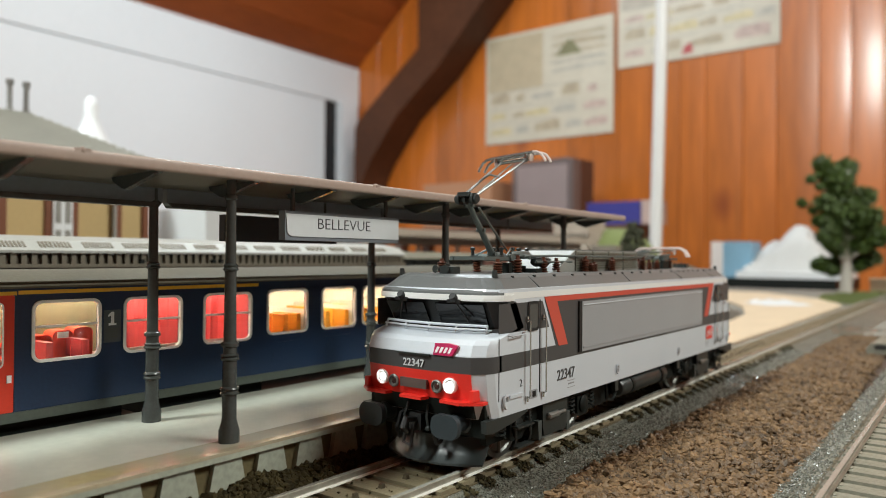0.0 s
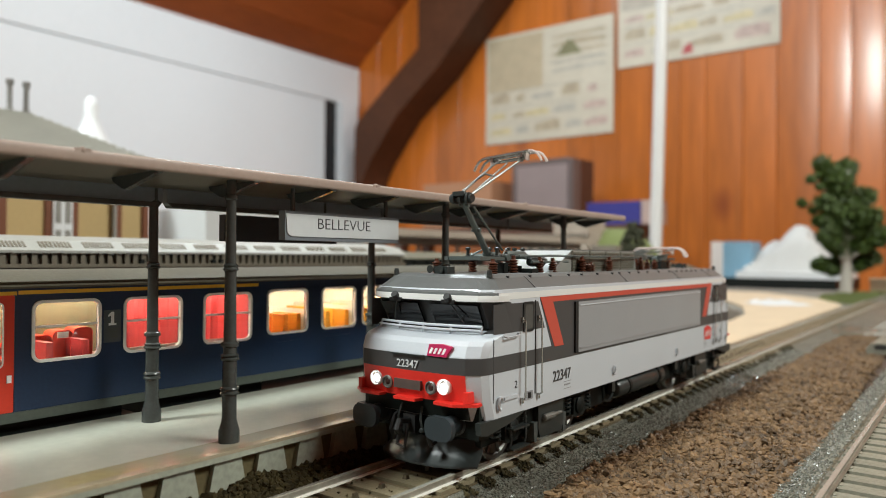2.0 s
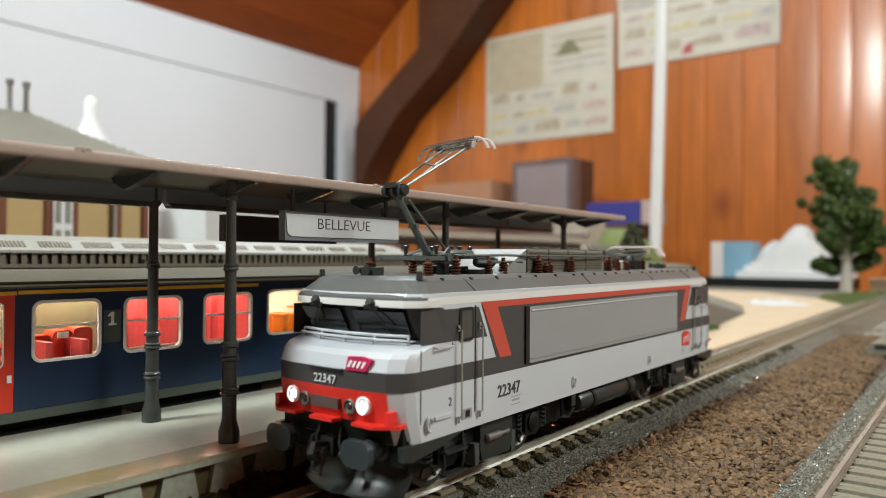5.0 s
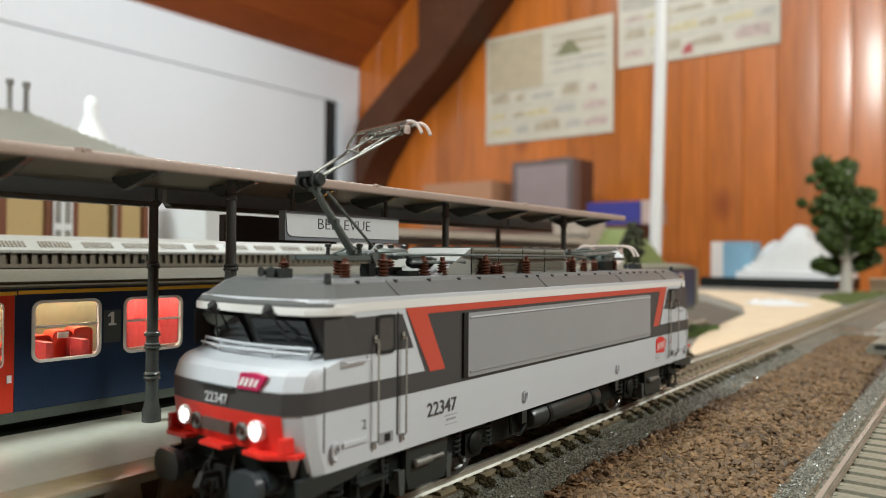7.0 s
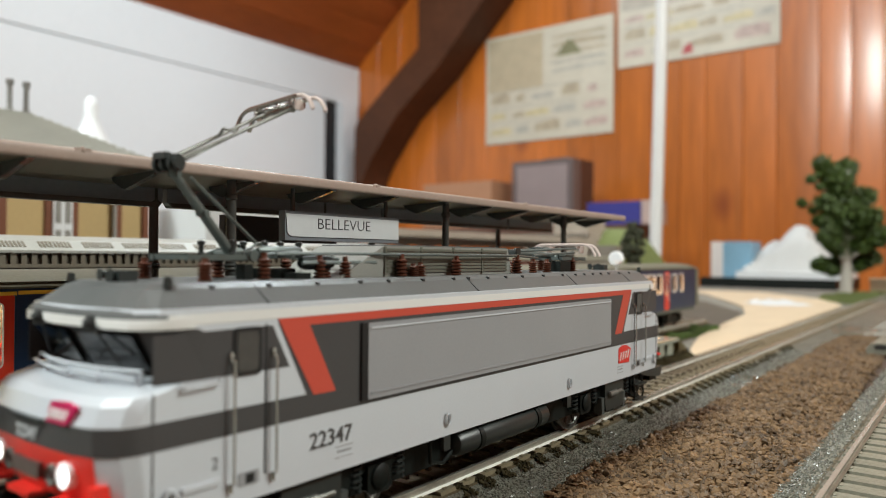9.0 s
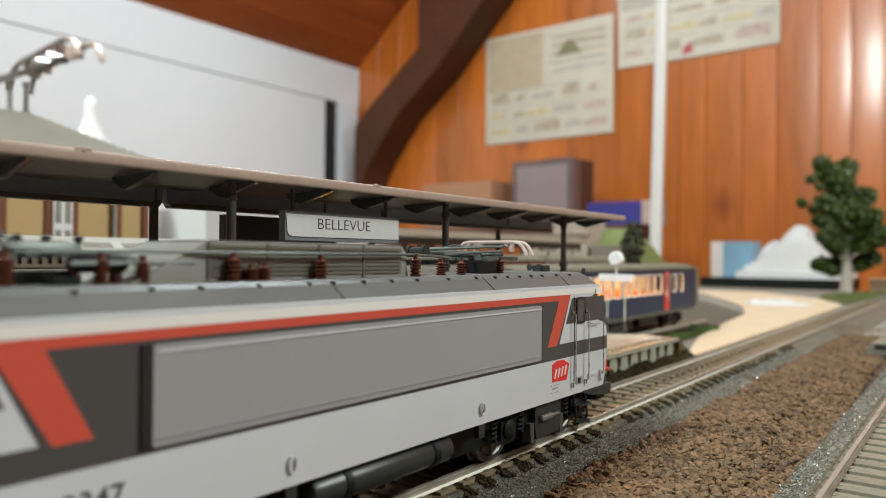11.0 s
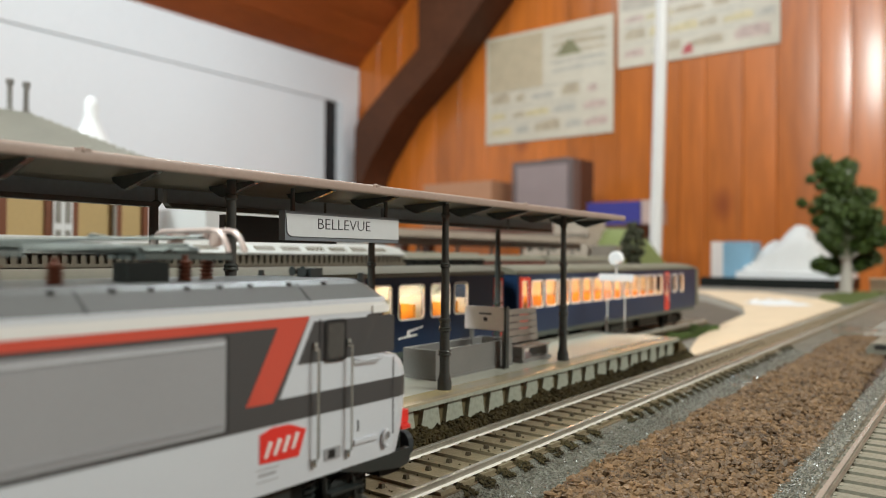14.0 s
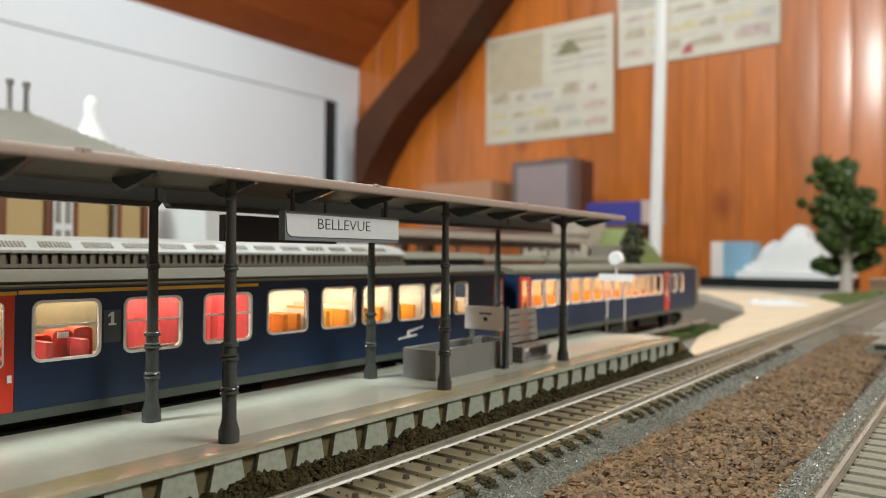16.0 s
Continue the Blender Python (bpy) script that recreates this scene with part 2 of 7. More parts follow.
# ---- the room ----
WALL_Y, WALL_X, FLOOR_Z, KNEE_Z, FLAT_Z = 2600, -2430, -950, 990, 1750
EAST_X, SOUTH_Y = 2200, -2200


def room():
    bm = bmesh.new()
    box(bm, WALL_X - 150, EAST_X + 150, SOUTH_Y - 150, WALL_Y + 150, FLOOR_Z - 60, FLOOR_Z)
    tagged(part("floor", bm, FLOOR), "brown wooden room floor", "floor", kind="structure")
    bm = bmesh.new()
    box(bm, WALL_X - 150, WALL_X, SOUTH_Y, WALL_Y, FLOOR_Z, KNEE_Z)
    tagged(part("wall_west", bm, WHITE_PAINT), "white painted low attic wall with a sliding panel", "wall", kind="structure")
    west = bpy.data.objects["wall_west"]
    bm = bmesh.new()
    box(bm, WALL_X, WALL_X + 18, SOUTH_Y, WALL_Y - 21, 797, KNEE_Z - 4)
    part("trim", bm, WHITE_PAINT, west, "white fascia board along the wall top")
    bm = bmesh.new()
    box(bm, WALL_X, WALL_X + 14, 700, 2352, FLOOR_Z + 20, 792)
    part("sliding_panel", bm, WHITE_PAINT, west, "smooth white sliding panel", bevel=2)
    # black strip on the solid wall stands in for the shade of the gap
    bm = bmesh.new()
    box(bm, WALL_X + 1, WALL_X + 6, 2356, 2432, FLOOR_Z + 20, 798)
    part("gap", bm, BLACK, west, "black strip painted as the shade of the gap beside the panel")
    bm = bmesh.new()
    box(bm, WALL_X, WALL_X + 40, 2436, WALL_Y - 50, FLOOR_Z, 796)
    part("door_jamb", bm, WHITE_PAINT, west, bevel=3)
    # planked gable wall: a board behind, planks one by one before it
    bm = bmesh.new()
    box(bm, WALL_X, EAST_X, WALL_Y, WALL_Y + 150, FLOOR_Z, 2100)
    north = tagged(part("wall_north", bm, PINE), "varnished orange pine plank wall", "wall", kind="structure")
    x, k = WALL_X, 0
    while x < EAST_X - 1:
        w = min(random.choice((92, 110, 128, 141)), EAST_X - x)
        bm = bmesh.new()
        prism(bm, [(x + 0.7, WALL_Y - 1), (x + 0.7, WALL_Y - 13), (x + 2, WALL_Y - 14.4), *[(x + 2 + (w - 4) * i / 8, WALL_Y - 14.6 - 0.5 * math.sin(math.pi * i / 8)) for i in range(1, 8)], (x + w - 2, WALL_Y - 14.4), (x + w - 0.7, WALL_Y - 13), (x + w - 0.7, WALL_Y - 1)], "z", FLOOR_Z + 2, 2000)
        ob = part("plank", bm, PINE, north, smooth=40)
        x += w
        k += 1
    for name, (a, b, c, d) in {"wall_east": (EAST_X, EAST_X + 150, SOUTH_Y, WALL_Y), "wall_south": (WALL_X, EAST_X, SOUTH_Y - 150, SOUTH_Y)}.items():
        bm = bmesh.new()
        box(bm, a, b, c, d, FLOOR_Z, 2100)
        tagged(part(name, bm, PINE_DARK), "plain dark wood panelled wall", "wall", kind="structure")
    # sloped and flat planked ceiling, one mesh
    bm = bmesh.new()
    run = FLAT_Z - KNEE_Z
    n = 9
    for i in range(n):
        x0, x1 = WALL_X + run * 1.2 * i / n, WALL_X + run * 1.2 * (i + 1) / n
        z0, z1 = KNEE_Z + run * i / n, KNEE_Z + run * (i + 1) / n
        prism(bm, [(x0, z0 + 3), (x1 - 5, z1 - 1), (x1 - 5, z1 + 90), (x0, z0 + 90)], "y", SOUTH_Y, WALL_Y - 2)
    x = WALL_X + run * 1.2
    while x < EAST_X:
        box(bm, x, x + 115, SOUTH_Y, WALL_Y - 2, FLAT_Z, FLAT_Z + 60)
        x += 120
    box(bm, WALL_X - 100, EAST_X, SOUTH_Y, WALL_Y, FLAT_Z + 92, FLAT_Z + 110)
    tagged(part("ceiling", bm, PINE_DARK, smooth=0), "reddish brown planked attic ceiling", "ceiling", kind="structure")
    # bent roof timber against the gable
    bm = bmesh.new()
    prism(bm, [(-2275, FLOOR_Z), (-2222, FLOOR_Z), (-2214, 400), (-2160, 493), (-2004, 680), (-1777, 859), (-1497, 1143), (-920, 1720), (-1882, 1720), (-1882, 962), (-2245, 679), (-2264, 640)], "y", 2400, 2575)
    tagged(part("roof_timber", bm, BEAM, bevel=12), "dark brown stained bent roof timber", "beam", kind="structure")


room()


# ---- layout table, ground strips ----
def layout():
    bm = bmesh.new()
    box(bm, -900, 700, -400, 1345, -26, -6)
    tagged(part("layout_board", bm, BOARD), "grey painted model railway baseboard", "board", kind="structure")
    for x, y in ((-860, -360), (660, -360), (-860, 1220), (660, 1220)):
        bm = bmesh.new()
        box(bm, x - 30, x + 30, y - 30, y + 30, FLOOR_Z, -26)
        tagged(part("trestle_leg", bm, PINE), "square wooden leg under the layout board", "table leg", "layout legs")
    # bare wood strip that widens where the station track curves away
    left = [(-26.5, 372), (-40, 420), (-52, 470), (-66, 570), (-79, 690), (-110, 800), (-150, 890), (-221, 1038), (-300, 1170)]
    right = [(-26, 372), (-26, 420), (-26, 470), (-26, 570), (-27, 690), (-28, 800), (-29, 890), (-60, 1010), (-180, 1170)]
    bm = bmesh.new()
    loft(bm, [[(a[0], a[1], -4.4), (b[0], b[1], -4.4), (b[0], b[1], -6.2), (a[0], a[1], -6.2)] for a, b in zip(left, right)])
    tagged(part("plywood_strip", bm, PLYWOOD, smooth=0), "bare pale plywood strip between the tracks", "board")
    # brown bed where the station track curves away behind the coaches
    bm = bmesh.new()
    outer = [(-112, 380), (-116, 560), (-150, 720), (-230, 860), (-340, 980)]
    inner = [(-54, 380), (-62, 560), (-92, 720), (-165, 860), (-270, 1010)]
    loft(bm, [[(a[0], a[1], -5.0), (b[0], b[1], -5.0), (b[0] + 3, b[1], -6.3), (a[0] - 3, a[1], -6.3)] for a, b in zip(outer, inner)])
    tagged(part("trackbed", bm, EARTH, smooth=0), "brown grey earth bed of the curving track", "track bed", kind="structure")
    # sanded strip beside the main track, foam ledge of the second track
    bm = bmesh.new()
    prism(bm, [(-16, -6.2), (-13.6, -1.2), (-12.4, -0.9), (12.2, -0.9), (13.0, -1.3), (16.5, -3.2), (26, -4.6), (28, -6.2)], "y", -300, 1240)
    tagged(part("trackbed", bm, ASPHALT), "dark grey sanded track bed", "track bed", kind="structure")
    bm = bmesh.new()
    prism(bm, [(58.6, -6.2), (60.4, -2.9), (64.0, -1.4), (66.5, -0.9), (93, -0.9), (97, -6.2)], "y", -300, 1240)
    tagged(part("trackbed", bm, LEDGE), "wet-looking grey foam track bed", "track bed", kind="structure")


layout()


def track(cx, y0, y1, pitch, label, wood=None, lift=1.6, foot=None):
    """Rails on wide dusty sleepers; lift is the height of the running surface."""
    t = thing("track", cx, 0, lift, label, "railway track", "tracks")
    for s in (-8.7, 8.7):
        bm = bmesh.new()
        prism(bm, [(s - 0.3, -0.4), (s + 0.3, -0.4), (s + 0.26, -1.15), (s + 0.5, -1.35), (s - 0.5, -1.35), (s - 0.26, -1.15)], "y", y0, y1)
        rail = part("rail", bm, RAIL_WEB, t, "nickel silver rail with dusty web", smooth=0)
        bm = bmesh.new()
        prism(bm, [(s - 0.95, -1.65), (s + 0.95, -1.65), (s + 0.95, -1.42), (s + 0.35, -1.25), (s - 0.35, -1.25), (s - 0.95, -1.42)], "y", y0, y1)
        part("rail_foot", bm, foot or RAIL_GLINT, rail, "rail foot with its lamp glint painted white" if foot is None else "dusty rail foot", smooth=0)
        bm = bmesh.new()
        prism(bm, [(s - 0.5, -0.04), (s + 0.5, -0.04), (s + 0.55, -0.12), (s + 0.45, -0.5), (s - 0.45, -0.5), (s - 0.55, -0.12)], "y", y0, y1)
        part("rail_head", bm, RAIL_WEB, rail, smooth=0)
        bm = bmesh.new()
        box(bm, s - 0.48, s + 0.48, y0, y1, -0.05, 0.0)
        part("running_surface", bm, RAIL_TOP, rail, "polished running surface", smooth=0)
    bm = bmesh.new()
    box(bm, -12.0, 12.0, y0, y1, -3.0, -2.35)
    part("track_fill", bm, TRACKFILL, t, "brown gaps between the sleepers")
    bm = bmesh.new()
    prism(bm, [(-11.2, -2.8), (-10.8, -1.65), (10.8, -1.65), (11.2, -2.8)], "y", -2.5, 2.5)
    for s in (-8.7, 8.7):
        for d in (-1.25, 1.25):
            box(bm, s + d - 0.3, s + d + 0.3, -0.6, 0.6, -1.8, -1.44)
    me = mesh_of("sleeper", bm, wood or SLEEPER, smooth=0)
    bm = bmesh.new()
    loft(bm, [[(-0.55, -0.55, -1.7), (0.55, -0.55, -1.7), (0.55, 0.55, -1.7), (-0.55, 0.55, -1.7)], [(-0.4, -0.4, -0.75), (0.4, -0.4, -0.75), (0.4, 0.4, -0.75), (-0.4, 0.4, -0.75)]])
    stud = mesh_of("contact_stud", bm, RECESS_STUD, smooth=0)
    for i in range(int((y1 - y0) / pitch)):
        y = y0 + (i + 0.5) * pitch
        ob = new("sleeper", me)
        ob.parent = t
        ob.location = (random.uniform(-0.0002, 0.0002), y / 1000, 0)
        if 60 < y < 420 and -20 < cx < 20:
            nail = new("contact_stud", stud)
            nail.parent = t
            nail.location = (0, y / 1000, 0)
    return t


RECESS_STUD = surf("dark_brown_stud", (0.05, 0.038, 0.02), 0.5, var=0.2, coarse=150, fine=1500, bump=0.1)
track(0, -250, 900, 7.5, "straight model track with nickel silver rails")
track(79.9, -250, 900, 7.5, "second straight model track on grey foam bed", SLEEPER_GREY, foot=RAIL_WEB)
track(-84.5, -250, 560, 7.5, "station model track beside the platform", lift=0.0)


# ---- platform ----
PZ, PX0, PX1, PY0, PY1 = 8.5, -65.5, -19.8, -120, 338


def platform():
    t = thing("platform", 0, 0, -6, "pale station platform with worn tan edge and buttressed wall", "platform", kind="structure")
    bm = bmesh.new()
    box(bm, PX0, PX1 - 8.2, PY0, PY1, PZ + 6 - 1.6, PZ + 6)
    part("deck", bm, PLATFORM, t, "pale glossy concrete deck")
    bm = bmesh.new()
    box(bm, PX1 - 2.2, PX1, PY0, PY1, PZ + 6 - 0.6, PZ + 6 + 0.05)
    part("edging", bm, PLATFORM_EDGE, t, "worn tan edge strip", bevel=0.2)
    bm = bmesh.new()
    box(bm, PX1 - 8.2, PX1 - 2.2, PY0, PY1, PZ + 6 - 0.5, PZ + 6 + 0.02)
    part("edge_margin", bm, PLATFORM_SHEEN, t, "glossy margin slabs with warm reflections painted in yellow")
    bm = bmesh.new()
    box(bm, PX1 - 8.1, PX1 - 0.1, PY0, PY1, PZ + 6 - 1.7, PZ + 6 - 0.6)
    part("lip", bm, PLATFORM_WALL, t, "pale grey lip under the edge", bevel=0.1)
    bm = bmesh.new()
    box(bm, PX0 + 2, PX1 - 2.2, PY0, PY1, 0, PZ + 6 - 1.7)
    part("core", bm, RECESS, t)
    bm = bmesh.new()
    loft(bm, [[(PX0, PY1, 0), (PX1, PY1, 0), (PX1, PY1, PZ + 5.8), (PX0, PY1, PZ + 5.8)], [(PX0 + 2, PY1 + 26, 0), (PX1, PY1 + 26, 0), (PX1, PY1 + 26, 0.6), (PX0 + 2, PY1 + 26, 0.6)]])
    part("ramp", bm, RECESS, t, "mossy ramp at the platform end")
    bm = bmesh.new()
    prism(bm, [(2.3, PZ + 4.2), (8.3, PZ + 4.2), (10.3, 3.0), (10.3, 0), (0.3, 0), (0.3, 3.0)], "x", PX1 - 2.3, PX1 - 1.0)
    me = mesh_of("wall_panel", bm, PLATFORM_WALL, smooth=0)
    y = 90.2 - 10.6 * 19
    while y < PY1 - 10:
        ob = new("wall_panel", me)
        ob.parent = t
        ob.location = (0, y / 1000, 0)
        y += 10.6
    bm = bmesh.new()
    box(bm, PX0, PX0 + 1.2, PY0, PY1, 0, PZ + 5.9)
    part("rear_wall", bm, PLATFORM_WALL, t)


platform()


# ---- canopy ----
ROWS_Y = (15.0, 88.6, 162.0, 235.4)
FX, BX = -25.8, -54.6


def canopy():
    t = thing("platform_canopy", 0, 0, PZ, "long dark grey station canopy on turned cast columns", "canopy")
    o = -PZ
    y0, y1 = -60, 275
    bm = bmesh.new()
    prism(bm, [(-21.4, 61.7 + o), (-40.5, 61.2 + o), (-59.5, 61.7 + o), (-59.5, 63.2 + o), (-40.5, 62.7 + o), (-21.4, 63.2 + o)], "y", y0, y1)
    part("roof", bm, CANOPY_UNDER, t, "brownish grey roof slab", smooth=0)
    bm = bmesh.new()
    prism(bm, rounded(-21.5, -20.2, 61.3 + o, 63.5 + o, 0.55), "y", y0, y1)
    prism(bm, rounded(-60.6, -59.4, 61.3 + o, 63.5 + o, 0.55), "y", y0, y1)
    for y in (56, 126, 196):
        ball(bm, (-20.6, y, 63.3 + o), 0.6, 8)
        box(bm, -21.2, -20.15, y - 1.3, y + 1.3, 63.1 + o, 63.6 + o)
    part("rim", bm, CANOPY_EDGE, t, "pinkish grey moulded roof rim")
    for a, b in zip((-60, 14, 91.2, 165.2, 239), (13, 90.2, 164.2, 238, 274)):
        bm = bmesh.new()
        prism(bm, [(a, 62.1 + o), (b, 62.1 + o), (b, 58.4 + o), (b - 1, 57.6 + o), (a + 1, 57.6 + o), (a, 58.4 + o)], "x", BX - 0.9, BX + 0.9)
        part("longitudinal_beam", bm, IRON_BLUE, t, "blue grey beam")
        bm = bmesh.new()
        prism(bm, [(a + 0.4, 58.3 + o), (b - 0.4, 58.3 + o), (b - 1.2, 57.2 + o), (a + 1.2, 57.2 + o)], "x", BX - 1.4, BX + 1.4)
        part("beam_flange", bm, IRON, t)
    y = 49.0 - 21.7 * 4
    bm = bmesh.new()
    prism(bm, [(-21.6, 61.75 + o), (-38.4, 61.35 + o), (-37.8, 60.4 + o), (-34.4, 58.9 + o), (-33.4, 58.7 + o), (-32.4, 58.9 + o), (-22.4, 61.3 + o)], "y", -0.6, 0.6)
    me = mesh_of("bracket", bm, IRON, smooth=0)
    while y < 274:
        ob = new("bracket", me)
        ob.parent = t
        ob.location = (0, y / 1000, 0)
        y += 21.7
    prof = [(2.4, 0), (2.4, 2.4), (2.0, 3.4), (1.65, 4.8), (1.65, 9.5), (2.15, 9.7), (2.25, 10.0), (1.85, 10.3), (1.85, 10.5), (2.25, 10.8), (2.1, 11.1), (1.65, 11.3), (1.62, 16.4), (2.1, 16.6), (2.2, 16.9), (1.8, 17.2), (2.1, 17.6), (1.55, 17.9), (1.55, 19.2), (2.0, 19.4), (2.1, 19.7), (2.0, 20.1), (1.45, 20.4), (1.32, 34.6), (1.75, 34.8), (1.8, 35.1), (1.5, 35.4), (1.75, 35.8), (1.25, 36.2), (1.12, 49.0), (1.5, 49.3), (1.5, 50.0), (1.12, 50.3), (1.12, 53.4)]
    bm = bmesh.new()
    lathe(bm, (0, 0, 0), [(r * 0.88, z) for r, z in prof], 14)
    me = mesh_of("column", bm, IRON)
    for x in (FX, BX):
        for y in ROWS_Y:
            ob = new("column", me)
            ob.parent = t
            ob.location = ((x - 0.012 * (y - 88.6)) / 1000, y / 1000, 0)


canopy()


def name_sign(x, y0, y1, face):
    t = thing("station_sign", x, (y0 + y1) / 2, 49.8, "white station name board in a grey frame under the canopy", "sign", "station name signs")
    h = (y1 - y0) / 2
    bm = bmesh.new()
    box(bm, -1.1, 1.0, -h, h, 0, 6.6)
    part("frame", bm, IRON_BLUE if face else BLACK, t, bevel=0.2)
    if face:
        bm = bmesh.new()
        prism(bm, [(-h + 1.0, 1.2), (-h + 0.5, 1.9), (-h + 0.15, 5.95), (h - 0.2, 5.95), (h - 0.2, 0.9), (-h + 1.9, 0.9)], "x", 1.0, 1.25)
        part("board", bm, SIGN_WHITE, t, "white paper name panel, corner curling", smooth=0)
        lettering("lettering", "BELLEVUE", 3.65, INK, t, Matrix.Translation((1.27, -0.85, 3.85)) @ FACE_RIGHT, squeeze=1.14, label="thin dark capital letters BELLEVUE")
    for d in (-h + 3, h - 4):
        bm = bmesh.new()
        cyl(bm, (0, d, 6.4), (0, d, 12.2), 0.5)
        part("hanger", bm, IRON, t)


name_sign(-28.0, 103.6, 141.8, True)
name_sign(-54.0, 106.4, 144.6, False)


# ---- the locomotive ----
SILVER = surf("silver_grey_paint", (0.60, 0.635, 0.68), 0.32, 0.1, var=0.04, coarse=60, fine=2500, bump=0.02, coat=0.4)
WHITE_TRIM = surf("white_trim_paint", (0.74, 0.74, 0.72), 0.35, var=0.03, coarse=60, fine=2500, bump=0.02)
DARK_PAINT = surf("dark_grey_paint", (0.058, 0.056, 0.057), 0.38, var=0.06, coarse=60, fine=2500, bump=0.02)
ROOF_GREY = surf("mid_grey_roof_paint", (0.11, 0.116, 0.115), 0.36, var=0.08, coarse=60, fine=2000, bump=0.04)
PANEL_GREY = surf("grey_side_panel", (0.29, 0.295, 0.31), 0.30, var=0.05, coarse=50, fine=2500, bump=0.02, coat=0.6)
LOCO_RED = surf("bright_red_paint", (0.70, 0.03, 0.02), 0.35, var=0.06, coarse=80, fine=2000, bump=0.02)
STRIPE_RED = surf("coral_red_stripe", (0.56, 0.075, 0.045), 0.36, var=0.04, coarse=80, fine=2000, bump=0.02)
MAGENTA = surf("magenta_red_badge", (0.46, 0.015, 0.085), 0.35, var=0.2, coarse=250, fine=2000, bump=0)
CHASSIS = surf("black_green_chassis", (0.0055, 0.008, 0.007), 0.5, var=0.25, coarse=150, fine=1800, bump=0.15, spec=0.25)
CHASSIS_GREY = surf("grey_green_tank", (0.024, 0.029, 0.028), 0.36, var=0.12, coarse=120, fine=1800, bump=0.05)
BUFFER = surf("blue_black_buffer", (0.030, 0.038, 0.043), 0.30, var=0.12, coarse=120, fine=1800, bump=0.05)
STEEL = surf("bright_steel_wire", (0.55, 0.55, 0.53), 0.25, 1.0, var=0.1, coarse=120, fine=1800, bump=0)
PANTO = surf("grey_green_pantograph", (0.105, 0.125, 0.118), 0.4, 0.3, var=0.15, coarse=200, fine=2500, bump=0.05)
PANTO_PINK = surf("white_pink_contact_strip", (0.62, 0.52, 0.48), 0.35, 0.2, var=0.1, coarse=200, fine=2500, bump=0)
INSULATOR = surf("brown_insulator", (0.085, 0.026, 0.013), 0.3, var=0.15, coarse=200, fine=2500, bump=0)
CAB_GLASS = surf("dark_tinted_glass", (0.008, 0.009, 0.010), 0.12, var=0.1, coarse=80, fine=500, bump=0, spec=0.3)
ALU = surf("bright_window_frame", (0.94, 0.95, 0.95), 0.25, 0.0, var=0.05, coarse=200, fine=1500, bump=0)
RUBBER = surf("black_rubber", (0.007, 0.007, 0.007), 0.55, var=0.1, coarse=80, fine=1500, bump=0.05)
HEADLIGHT = glow("lit_headlight", (1.0, 0.98, 0.95), 9.0)
LENS_OFF = surf("unlit_red_brown_lens", (0.05, 0.02, 0.018), 0.15, var=0.1, bump=0)
TREAD = surf("wheel_tread_metal", (0.16, 0.16, 0.15), 0.35, 0.8, var=0.15, coarse=150, fine=1500, bump=0.05)

SAND_GREY = surf("pale_grey_sand_box", (0.06, 0.068, 0.064), 0.5, var=0.15, coarse=150, fine=1800, bump=0.1)
ARM_GREY = surf("grey_metal_arm", (0.20, 0.20, 0.185), 0.4, 0.5, var=0.1, coarse=200, fine=2500, bump=0)
HOOD_GREY = surf("pale_grey_hood", (0.25, 0.255, 0.235), 0.42, var=0.08, coarse=60, fine=2000, bump=0.04)
LOUVRE = surf("olive_grey_louvre", (0.125, 0.125, 0.10), 0.45, var=0.1, coarse=60, fine=2000, bump=0.04)
LOCO_Y = 205.0
LOCO = thing("electric_locomotive", 0, LOCO_Y, 0, "silver, dark grey and red model electric locomotive, one pantograph raised", "locomotive")
HALF = 16.8
LEVELS = [(13.2, 86.8), (17.5, 88.2), (22.6, 88.9), (26.2, 89.0), (28.4, 88.2), (29.3, 87.2), (31.2, 80.2), (36.9, 83.4), (37.1, 84.5), (38.4, 84.5), (39.6, 83.8)]


def front_of(z):
    for (a, fa), (b, fb) in zip(LEVELS, LEVELS[1:]):
        if a <= z <= b:
            return fa + (fb - fa) * (z - a) / (b - a)
    return LEVELS[0][1] if z < 20 else LEVELS[-1][1]


def end_line(z, off=0.0, back=8.0, w=HALF):
    """The plan of the front end at height z, from the one side to the other."""
    f = front_of(z)
    half = [(w + off, -(f - back)), (w + off, -(f - 5.4)), (w - 0.7 + off * 0.8, -(f - 3.4 + off * 0.5)), (w - 3.0 + off * 0.4, -(f - 1.3 + off)), (w - 7.5, -(f - 0.4 + off)), (0, -(f + off))]
    return half + [(-x, y) for x, y in half[-2::-1]]


def band(bm, z0, z1, off, thick=0.1, lo=0, hi=11, steps=1, back=8.0):
    """A thin painted band that follows the front end; lo and hi pick points of end_line."""
    zs = sorted({z0, z1, *[z for z, f in LEVELS if z0 < z < z1]})
    outer = [[(x, y, z) for x, y in end_line(z, off, back)[lo:hi]] for z in zs]
    inner = [[(x, y, z) for x, y in end_line(z, off - thick, back)[lo:hi]] for z in zs]
    n = len(outer[0])
    loft(bm, [[*o, *i[::-1]] for o, i in zip(outer, inner)])


def both_ends(bm):
    """Adds the same shapes at the other end."""
    geo = bmesh.ops.duplicate(bm, geom=bm.verts[:] + bm.edges[:] + bm.faces[:])["geom"]
    bmesh.ops.rotate(bm, verts=[v for v in geo if isinstance(v, bmesh.types.BMVert)], cent=(0, 0, 0), matrix=Matrix.Rotation(math.pi, 3, "Z"))


